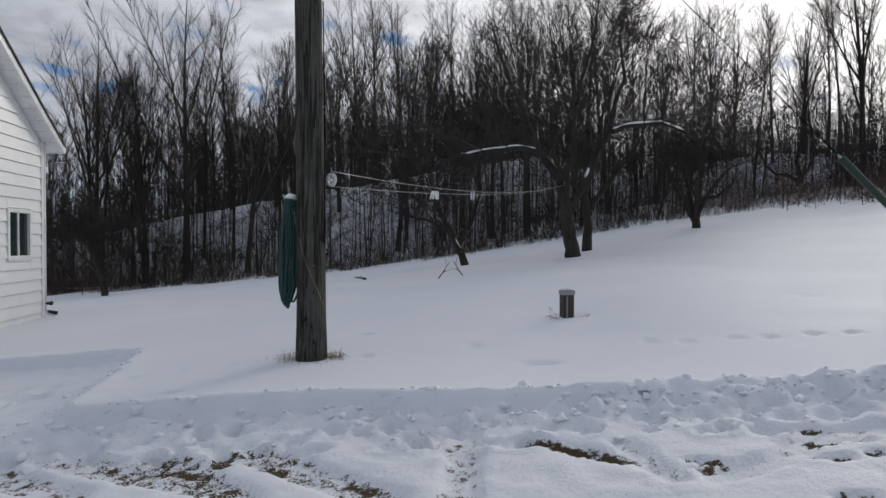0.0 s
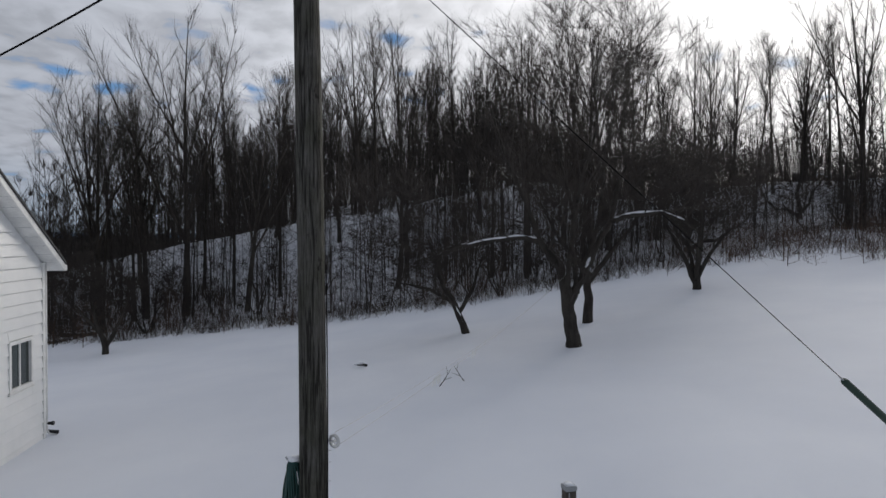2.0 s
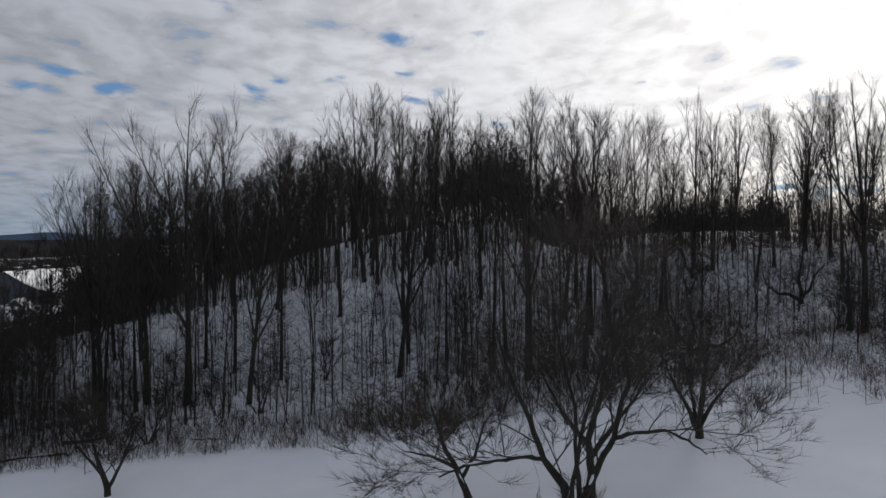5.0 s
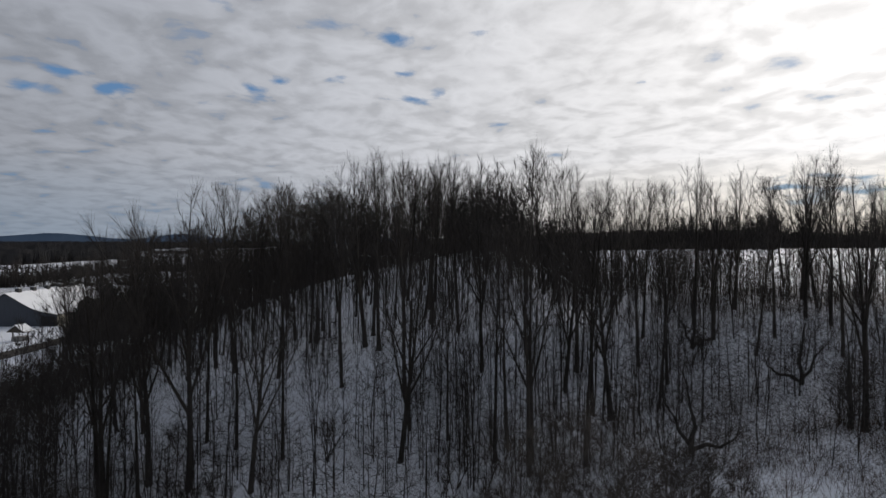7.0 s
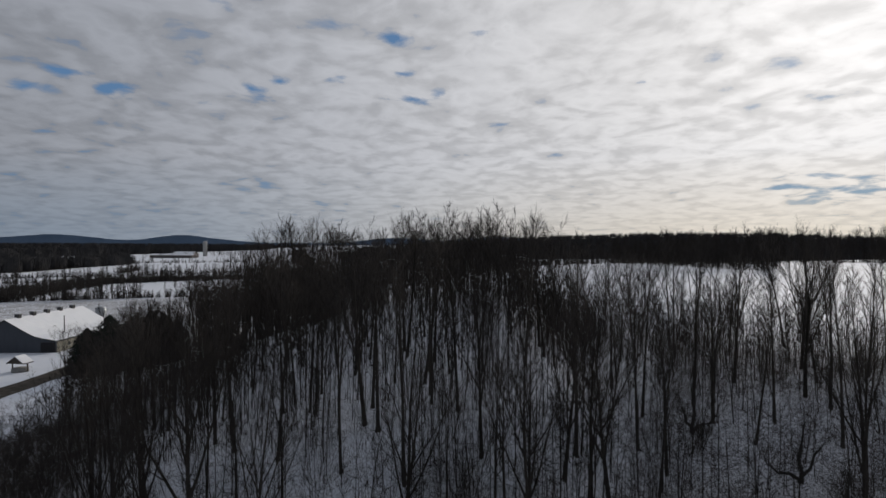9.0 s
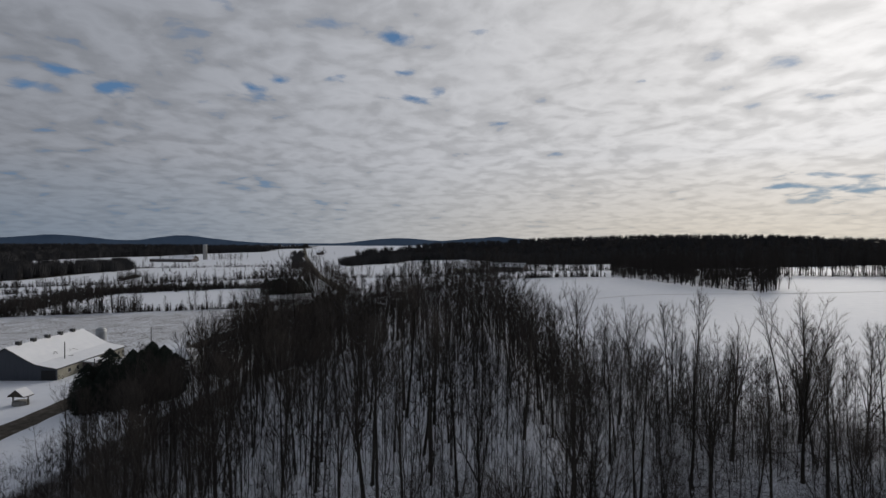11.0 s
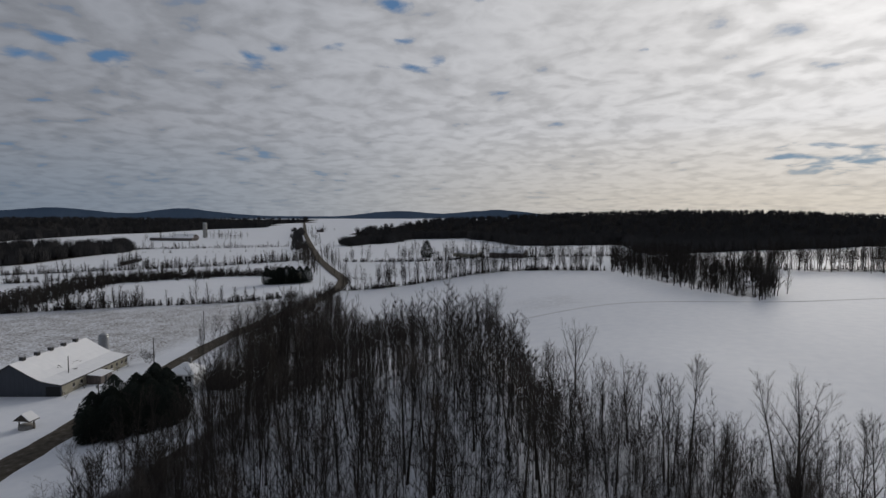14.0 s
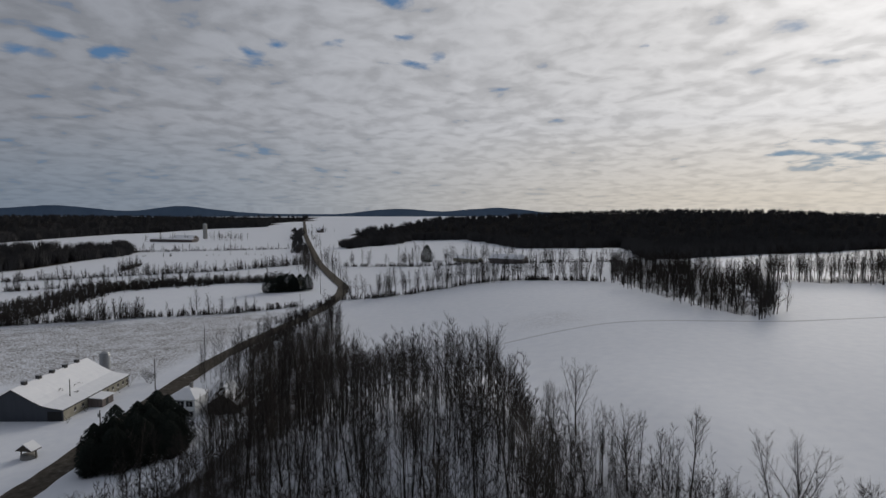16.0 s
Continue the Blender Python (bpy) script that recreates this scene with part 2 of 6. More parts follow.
def plain(name, col, rough=0.5, metal=0.0, spec=0.4):
    lo, hi = tuple(c * 0.82 for c in col), tuple(min(c * 1.15, 1) for c in col)
    return two_tone(name, lo, hi, 4.0, rough, 0.12, (1, 1, 1), 0.004, {"Metallic": metal, "Specular IOR Level": spec})


M_SIDING = material("white_clapboard", clapboard_white)
M_POLE = material("pole_wood", pole_wood)
M_HOSE = plain("green_rubber", (0.010, 0.045, 0.040), 0.42)
M_GUARD = plain("dark_green_plastic", (0.012, 0.035, 0.022), 0.45)
M_WIRE = plain("black_cable", (0.010, 0.010, 0.011), 0.85, 0.0, 0.05)
M_STEEL = plain("galvanised_steel", (0.38, 0.39, 0.40), 0.42, 0.9)
M_WHITE = plain("white_plastic", (0.74, 0.74, 0.72), 0.4)
M_LINE = plain("white_cord", (0.55, 0.54, 0.52), 0.6)
M_DARKWOOD = two_tone("weathered_dark_wood", (0.022, 0.018, 0.014), (0.085, 0.07, 0.055), 9.0, 0.85, 0.5, (1, 1, 0.2), 0.01)
M_GREYCAP = plain("grey_cap", (0.30, 0.31, 0.32), 0.6)
M_SHINGLE = two_tone("dark_shingle", (0.03, 0.03, 0.033), (0.08, 0.078, 0.075), 12.0, 0.9, 0.5)
M_BLACK = plain("dark_gap", (0.012, 0.012, 0.013), 0.7)
M_CONCRETE = two_tone("concrete", (0.22, 0.22, 0.21), (0.38, 0.37, 0.35), 5.0, 0.85, 0.4)
M_GREYMETAL = two_tone("blue_grey_sheet", (0.030, 0.036, 0.048), (0.046, 0.053, 0.068), 0.5, 0.5, 0.25, (1, 1, 0.2), 0.01, {"Metallic": 0.1})
M_CREAM = two_tone("cream_wall", (0.20, 0.185, 0.14), (0.32, 0.30, 0.24), 0.7, 0.75, 0.2)
M_ROOFSNOW = two_tone("roof_snow", (0.76, 0.77, 0.80), (0.84, 0.845, 0.86), 0.5, 0.7, 0.3, (1, 1, 1), 0.03)
M_STONE = two_tone("field_stone", (0.12, 0.115, 0.11), (0.30, 0.29, 0.27), 2.5, 0.9, 0.6)
M_REDBARN = two_tone("weathered_boards", (0.07, 0.06, 0.055), (0.16, 0.13, 0.12), 1.2, 0.85, 0.3, (1, 1, 0.2))
# blue haze of distance is painted into the base colour of the hills
M_HAZED_HILL = two_tone("hazed_hills", (0.09, 0.13, 0.19), (0.12, 0.165, 0.23), 0.004, 0.95, 0.0, extra={"Specular IOR Level": 0.0})


def pane_glass(N):
    return (0.02, 0.03, 0.028), 0.06, None, {"Specular IOR Level": 0.6}


M_GLASS = material("window_glass", pane_glass)

# ---- shape of the land ----
def value_noise(x, y, seed=0):
    """Smooth random field between -1 and 1, one cell per unit."""
    xi, yi = np.floor(x).astype(np.int64), np.floor(y).astype(np.int64)
    fx, fy = x - xi, y - yi
    fx, fy = fx * fx * (3 - 2 * fx), fy * fy * (3 - 2 * fy)

    def h(a, b):
        n = (a * 374761393 + b * 668265263 + seed * 974634777) & 0x7FFFFFFF
        n = ((n ^ (n >> 13)) * 1274126177) & 0x7FFFFFFF
        return ((n ^ (n >> 16)) & 0xFFFF) / 32767.5 - 1

    return (h(xi, yi) * (1 - fx) + h(xi + 1, yi) * fx) * (1 - fy) + (h(xi, yi + 1) * (1 - fx) + h(xi + 1, yi + 1) * fx) * fy


def fractal(x, y, octaves=4, seed=0):
    s, a = 0, 1.0
    for o in range(octaves):
        s = s + a * value_noise(x * 2 ** o, y * 2 ** o, seed + o)
        a *= 0.5
    return s


def step(a, b, x):
    t = np.clip((x - a) / (b - a), 0, 1)
    return t * t * (3 - 2 * t)


ROAD = [(-80, -900), (-81, 0), (-82, 60), (-83.5, 110), (-85, 140), (-87, 190), (-87, 220), (-84, 255), (-76, 295), (-69, 335), (-66, 380),
        (-70, 430), (-86, 480), (-125, 610), (-260, 1150), (-420, 1850), (-640, 2800)]


def road_distance(x, y):
    best = np.full(np.shape(x), 1e9)
    for (ax, ay), (bx, by) in zip(ROAD[:-1], ROAD[1:]):
        dx, dy = bx - ax, by - ay
        t = np.clip(((x - ax) * dx + (y - ay) * dy) / (dx * dx + dy * dy), 0, 1)
        best = np.minimum(best, np.hypot(x - ax - t * dx, y - ay - t * dy))
    return best


def land(x, y):
    """Height of the land in metres, before the small relief of the snow."""
    x, y = np.asarray(x, float), np.asarray(y, float)
    xs = np.where(x > 0, 52 * np.tanh(x / 52), 45 * np.tanh(x / 45))
    v = y - 6
    vs = np.where(v > 0, 62 * np.tanh(v / 62), 20 * np.tanh(v / 60))
    z = 0.07 * xs + 0.028 * vs + 0.0022 * xs * vs + 0.06
    z = z + 1.3 * np.exp(-(((x - 22) / 18) ** 2 + ((y - 58) / 22) ** 2))
    z = z - 0.10 * np.exp(-((x - 1.5) / 1.6) ** 2 - ((y - 6) / 3.0) ** 2)
    z = z - 3.2 * np.exp(-((x - 12) / 5.5) ** 2 - ((y - 51) / 4.5) ** 2)
    z = z - 0.5 * np.exp(-((x + 3) / 14) ** 2) * step(12, 26, y) * (1 - step(36, 46, y))
    # the wooded ridge behind the yard
    wx = np.where(x < -12, np.exp(-((x + 12) / 40) ** 2), 1 - 0.62 * step(8, 18, x)) * (1 - step(40, 75, x))
    z = z + wx * (6 * step(44, 54, y) + 5 * step(62, 105, y) * (1 - 0.8 * step(5, 25, x))) * (1 - step(112, 178, y))
    far = np.maximum(0, y - 230) / 300
    k = 1 / (1 + far * far)
    z = z * k - 4 * (1 - k)
    # long swells of the country
    z = z + 40 * np.exp(-(((x - 750) / 700) ** 2 + ((y - 1750) / 480) ** 2))
    r = np.hypot(x, y)
    z = z + step(300, 1500, r) * 5 * fractal(x / 700, y / 700, 2, 5)
    return z


def driveway(x, y):
    """Positive inside the ploughed yard and the trodden path to the house, metres from its edge."""
    edge = 4.30 - 0.11 * np.maximum(x, -1) + 0.06 * fractal(x * 1.7, x * 0 + 3, 3, 21)
    s1 = edge - y
    t = (y - 4.4) / 2.7
    s2 = np.minimum(7.1 - y + 0.05 * fractal(x * 2, y * 2, 2, 4), (-2.75 - 0.75 * t) - x)
    return np.where(x < -12, -1.0, np.maximum(s1, s2))


# tyre marks in the yard: from, to, half width, how bare
TRACKS = [(-1.22, 3.77, -0.3, 2.95, 0.13, 0.62), (-0.99, 3.45, -0.9, 3.4, 0.06, 0.97), (-0.47, 3.14, -0.36, 3.08, 0.05, 0.97), (-2.45, 3.84, -1.41, 3.3, 0.14, 0.52), (-2.05, 3.64, -1.97, 3.6, 0.05, 0.92),
          (-1.83, 3.54, -1.75, 3.5, 0.05, 0.9), (-1.69, 3.67, -1.0, 3.0, 0.13, 0.70), (-1.81, 3.73, -1.74, 3.7, 0.06, 0.97), (-1.36, 3.70, -1.28, 3.55, 0.07, 1.0), (-1.55, 3.48, -1.42, 3.42, 0.06, 0.97), (-2.9, 3.75, -2.0, 3.2, 0.12, 0.55),
          (0.14, 3.86, 0.05, 2.4, 0.10, 0.5), (0.50, 3.56, 0.94, 3.13, 0.065, 1.1), (1.0, 3.38, 1.09, 2.85, 0.07, 0.42), (1.25, 3.07, 1.39, 2.98, 0.03, 0.97), (1.23, 2.96, 1.3, 2.95, 0.035, 0.95), (1.94, 3.2, 2.0, 3.15, 0.05, 0.97),
          (1.82, 2.95, 1.95, 2.93, 0.045, 0.97), (2.0, 3.37, 2.08, 3.36, 0.03, 0.9), (2.12, 3.17, 2.2, 3.14, 0.035, 0.9), (2.1, 2.97, 2.2, 2.93, 0.045, 0.95), (1.66, 2.5, 1.74, 2.46, 0.04, 0.9),
          (1.3, 2.85, 1.7, 3.0, 0.09, 0.32), (1.7, 3.0, 1.95, 3.25, 0.09, 0.32), (1.95, 3.25, 2.6, 3.3, 0.09, 0.3), (-0.14, 3.6, -0.06, 3.58, 0.03, 0.85)]


def track_mask(x, y):
    sink, bare = np.zeros(np.shape(x)), np.zeros(np.shape(x))
    for ax, ay, bx, by, w, b in TRACKS:
        dx, dy = bx - ax, by - ay
        t = np.clip(((x - ax) * dx + (y - ay) * dy) / (dx * dx + dy * dy), 0, 1)
        d = np.hypot(x - ax - t * dx, y - ay - t * dy)
        m = 1 - step(w * 0.75, w * 1.15, d)
        sink = np.maximum(sink, m)
        bare = np.maximum(bare, m * b)
    return sink, bare


# footprints of a small animal over the yard and holes in the snow
PRINTS = [(0.30, 6.31, 0.09), (0.76, 6.47, 0.06), (1.64, 6.26, 0.05), (2.06, 6.06, 0.07), (2.34, 5.90, 0.08), (2.78, 5.80, 0.08), (3.03, 5.66, 0.08), (3.37, 5.52, 0.07), (3.64, 5.40, 0.06), (0.86, 5.43, 0.17), (4.49, 7.47, 0.14), (-0.67, 7.67, 0.06), (-0.89, 7.16, 0.05), (-2.86, 5.56, 0.06), (-2.47, 5.67, 0.06), (-2.05, 5.75, 0.06), (-0.76, 5.88, 0.06), (-2.13, 4.75, 0.06)]


# trampled hollows along the foot of the bank and on the path to the house
_tr = random.Random(19)
HOLLOWS = [(_tr.uniform(-3.4, 2.9), _tr.uniform(0.12, 0.75), _tr.uniform(0.04, 0.085), _tr.uniform(0.6, 1.6)) for _ in range(150)]
HOLLOWS = [(hx, 4.30 - 0.11 * max(hx, -1) - hs, hr, ha) for hx, hs, hr, ha in HOLLOWS] + [(-3.75 - 0.9 * _tr.random(), 5.0 + 1.9 * _tr.random(), _tr.uniform(0.06, 0.12), _tr.uniform(0.6, 1.6)) for _ in range(26)]


def ground_height(x, y):
    x, y = np.asarray(x, float), np.asarray(y, float)
    z = land(x, y)
    near = 1 - step(9, 16, np.hypot(x, y - 4))
    s = driveway(x, y)
    inside = step(0.0, 0.08, s)
    sink, bare = track_mask(x, y)
    right = step(-0.6, 1.6, x)
    dep = -0.135 * inside * (1 - 0.55 * right) - 0.03 * inside * step(2.9, 3.6, -x) * step(4.5, 5.2, y)
    # crumbled bank along the edge
    lump = np.abs(fractal(x * 3.1, y * 3.1, 4, 9))
    lump2 = np.abs(fractal(x * 7.0, y * 7.0, 3, 12))
    rim = np.exp(-((s - 0.02) / 0.16) ** 2) * (0.03 + 0.075 * right + 0.04 * step(1.5, 2.3, x)) * (0.4 + 0.65 * lump + 0.25 * lump2)
    debris = step(0.02, 0.15, s) * (1 - step(0.16, 0.5, s)) * (0.055 * lump2 + 0.02 * lump)
    rough_in = inside * (0.011 * fractal(x * 8, y * 8, 4, 31) + 0.008 * fractal(x * 1.6, y * 1.6, 2, 33))
    tread = 0.007 * np.sin(y * 105 + 22 * np.abs(np.sin(x * 9))) * sink
    pits, here = np.zeros(np.shape(x)), (np.abs(x + 1) < 4.4) & (np.abs(y - 4.9) < 2.6)
    if here.any():
        bx, by, dip = x[here], y[here], np.zeros(int(here.sum()))
        for hx, hy, hr, ha in HOLLOWS:
            d2 = ((bx - hx) / (hr * ha)) ** 2 + ((by - hy) / hr) ** 2
            dip = dip + np.where(d2 < 9, -0.048 * np.exp(-d2 ** 1.5) + 0.015 * np.exp(-(np.sqrt(d2) - 1.5) ** 2 * 6), 0.0)
        pits[here] = dip
    z = z + near * (dep + rim + debris + rough_in + inside * pits + inside * (-0.035 * sink + tread))
    # soft drifts over untouched snow
    z = z + (1 - inside * near) * 0.035 * fractal(x * 0.35, y * 0.35, 3, 41)
    for px, py, pr in PRINTS:
        d2 = ((x - px) / pr) ** 2 + ((y - py) / (pr * 0.6)) ** 2
        z = z - 0.055 * np.exp(-d2 ** 2)
    # hollows round the pole, the stub and the fruit trees
    for px, py, r, a in ((-1.26, 5.83, 0.3, -0.01), (1.64, 7.8, 0.3, -0.02), (3.66, 17.0, 0.5, 0.10), (10.3, 25.0, 0.7, 0.08)):
        z = z + a * np.exp(-((x - px) ** 2 + (y - py) ** 2) / (r * r))
    # woods floor and ploughed stubble are rougher
    z = z + 0.14 * woods_mask(x, y) * fractal(x * 0.5, y * 0.5, 3, 51)
    rd = road_distance(x, y)
    z = z + (np.exp(-((rd - 6.0) / 1.4) ** 2) * -0.5 + 0.25 * np.exp(-((rd - 4.6) / 0.6) ** 2)) * step(40, 60, y) * (1 - step(260, 320, y))
    return z


WOODS = [(-60, 26), (-30, 29.5), (-18, 30), (-10, 30.5), (-3, 29.5), (6, 30), (14, 30.3), (18, 30), (19, 25), (24, 20), (45, 17), (70, 40), (52, 68), (36, 76), (30, 98), (14, 118), (-2, 145), (-24, 168),
         (-40, 186), (-56, 190), (-58, 165), (-50, 140), (-50, 112), (-56, 96), (-62, 70)]
# where full-grown trees stand
STAND = [(-23, 36), (-6, 38), (6, 34), (14, 36), (24, 40), (36, 38), (56, 48), (52, 68), (36, 75), (30, 97), (14, 117), (-4, 144), (-20, 162), (-34, 178), (-44, 180), (-45, 150),
         (-42, 125), (-42, 100), (-41, 78), (-34, 58)]
# far woods, darker ground under the trees: shade painted in, near black under the first three
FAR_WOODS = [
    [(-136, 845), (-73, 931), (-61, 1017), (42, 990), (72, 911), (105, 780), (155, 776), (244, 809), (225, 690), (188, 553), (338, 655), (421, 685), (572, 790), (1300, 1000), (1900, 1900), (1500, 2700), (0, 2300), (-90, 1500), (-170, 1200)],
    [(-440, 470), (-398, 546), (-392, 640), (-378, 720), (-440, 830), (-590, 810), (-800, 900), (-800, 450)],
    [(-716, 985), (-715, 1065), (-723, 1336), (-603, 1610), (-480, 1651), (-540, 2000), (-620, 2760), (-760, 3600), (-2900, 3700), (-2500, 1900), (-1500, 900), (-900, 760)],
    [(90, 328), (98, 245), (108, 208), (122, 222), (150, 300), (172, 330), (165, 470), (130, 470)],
    [(180, 322), (226, 304), (420, 330), (430, 360), (240, 345), (180, 345)],
    [(-262, 300), (-228, 310), (-234, 400), (-188, 448), (-122, 468), (-124, 486), (-190, 474), (-250, 428), (-256, 330)],
    [(-60, 188), (-73, 212), (-74, 250), (-66, 290), (-52, 306), (-42, 250), (-34, 200), (-42, 184)],
]


def in_polygon(poly, x, y):
    inside = np.zeros(np.shape(x), bool)
    n = len(poly)
    for i in range(n):
        (ax, ay), (bx, by) = poly[i], poly[(i + 1) % n]
        if ay == by:
            continue
        c = ((ay > y) != (by > y)) & (x < (bx - ax) * (y - ay) / (by - ay) + ax)
        inside ^= c
    return inside


def edge_distance(poly, x, y):
    best = np.full(np.shape(x), 1e9)
    n = len(poly)
    for i in range(n):
        (ax, ay), (bx, by) = poly[i], poly[(i + 1) % n]
        dx, dy = bx - ax, by - ay
        t = np.clip(((x - ax) * dx + (y - ay) * dy) / (dx * dx + dy * dy), 0, 1)
        best = np.minimum(best, np.hypot(x - ax - t * dx, y - ay - t * dy))
    return best


def woods_mask(x, y):
    x, y = np.asarray(x, float), np.asarray(y, float)
    d = edge_distance(WOODS, x, y)
    return np.where(in_polygon(WOODS, x, y), step(-1, 3, d), 0.0)


# ---- mesh helpers ----
class Acc:
    """Gathers rings, boxes and other simple solids into one mesh."""

    def __init__(self):
        self.v, self.f = [], []

    def tube(self, pts, radii, sides, cap=True):
        pts = [Vector(p) for p in pts]
        base = len(self.v)
        n = len(pts)
        prev = None
        for i, p in enumerate(pts):
            d = (pts[min(i + 1, n - 1)] - pts[max(i - 1, 0)])
            if d.length < 1e-9:
                d = Vector((0, 0, 1))
            d.normalize()
            a = prev if prev is not None else (Vector((1, 0, 0)) if abs(d.x) < 0.8 else Vector((0, 1, 0)))
            a = (a - d * a.dot(d)).normalized()
            prev = a
            b = d.cross(a)
            for k in range(sides):
                t = 2 * math.pi * k / sides
                self.v.append(p + (a * math.cos(t) + b * math.sin(t)) * radii[i])
        for i in range(n - 1):
            for k in range(sides):
                q, r = base + i * sides + k, base + i * sides + (k + 1) % sides
                self.f.append((q, r, r + sides, q + sides))
        if cap:
            self.f.append(tuple(base + k for k in range(sides - 1, -1, -1)))
            self.f.append(tuple(base + (n - 1) * sides + k for k in range(sides)))
        return self

    def spike(self, p, q, r):
        """A three-sided twig that ends in a point."""
        d = (q - p).normalized()
        a = Vector((1, 0, 0)) if abs(d.x) < 0.8 else Vector((0, 1, 0))
        a = (a - d * a.dot(d)).normalized() * r
        b = d.cross(a)
        i = len(self.v)
        self.v += [p + a, p - a * 0.5 + b * 0.87, p - a * 0.5 - b * 0.87, q]
        self.f += [(i, i + 1, i + 3), (i + 1, i + 2, i + 3), (i + 2, i, i + 3)]
        return self

    def box(self, x0, y0, z0, x1, y1, z1, m=None):
        base = len(self.v)
        for z in (z0, z1):
            for x, y in ((x0, y0), (x1, y0), (x1, y1), (x0, y1)):
                p = Vector((x, y, z))
                self.v.append(m @ p if m is not None else p)
        for q in ((3, 2, 1, 0), (4, 5, 6, 7), (0, 1, 5, 4), (1, 2, 6, 5), (2, 3, 7, 6), (3, 0, 4, 7)):
            self.f.append(tuple(base + i for i in q))
        return self

    def prism(self, profile, a, b, m=None):
        """A solid from a closed profile of (x, z), drawn along y from a to b."""
        base, n = len(self.v), len(profile)
        for y in (a, b):
            for x, z in profile:
                p = Vector((x, y, z))
                self.v.append(m @ p if m is not None else p)
        for i in range(n):
            j = (i + 1) % n
            self.f.append((base + i, base + j, base + n + j, base + n + i))
        self.f.append(tuple(base + i for i in range(n - 1, -1, -1)))
        self.f.append(tuple(base + n + i for i in range(n)))
        return self

    def poly(self, pts):
        base = len(self.v)
        self.v += [Vector(p) for p in pts]
        self.f.append(tuple(range(base, base + len(pts))))
        return self

    def mesh(self, name, mat, smooth=False, bevel=0.0, tidy=True):
        me = bpy.data.meshes.new(name)
        me.from_pydata([tuple(p) for p in self.v], [], self.f)
        if tidy:
            bm = bmesh.new()
            bm.from_mesh(me)
            bmesh.ops.recalc_face_normals(bm, faces=bm.faces)
            if bevel:
                bmesh.ops.bevel(bm, geom=[e for e in bm.edges if len(e.link_faces) == 2 and e.calc_face_angle(0) > 0.6], offset=bevel, segments=2, affect="EDGES", clamp_overlap=True)
            bm.to_mesh(me)
            bm.free()
        if smooth:
            me.polygons.foreach_set("use_smooth", [True] * len(me.polygons))
        me.materials.append(mat)
        return me


def part(name, me, parent, label="", at=None):
    ob = new(name, me)
    ob.parent = parent
    if at is not None:
        ob.matrix_basis = at
    return tagged(ob, label)


def thing(name, m, label, category, group="", kind=""):
    ob = new(name)
    ob.empty_display_size = 0.2
    ob.matrix_basis = m
    return tagged(ob, label, category, group, kind)


def raw_mesh(name, verts, faces, mat, smooth=True):
    """A large mesh straight from arrays; faces is an (n, k) array."""
    me = bpy.data.meshes.new(name)
    verts, faces = np.asarray(verts, np.float32), np.asarray(faces, np.int32)
    n, k = faces.shape
    me.vertices.add(len(verts))
    me.vertices.foreach_set("co", verts.ravel())
    me.loops.add(n * k)
    me.loops.foreach_set("vertex_index", faces.ravel())
    me.polygons.add(n)
    me.polygons.foreach_set("loop_start", np.arange(0, n * k, k, dtype=np.int32))
    me.polygons.foreach_set("loop_total", np.full(n, k, np.int32))
    me.polygons.foreach_set("use_smooth", np.full(n, smooth))
    me.update(calc_edges=True)
    me.materials.append(mat)
    return me


def g(x, y):
    return float(ground_height(np.array([x]), np.array([y]))[0])


# ---- ground ----
def lines(fine, grow, limit):
    """Grid lines: fine = (from, to, step), widening outwards to both sides."""
    a, b, s = fine
    out = list(np.arange(a, b, s))
    for sign, start in ((1, b), (-1, a - s)):
        p, d = start, s
        while abs(p) < limit:
            out.append(p)
            d = min(d * grow, 160)
            p += sign * d
        out.append(sign * limit)
    return np.array(sorted(out))


STUBBLE = [(-300, 170), (-122, 200), (-100, 200), (-96, 228), (-92, 258), (-84, 300), (-82, 330), (-118, 326), (-156, 316), (-202, 300), (-217, 292), (-330, 250)]


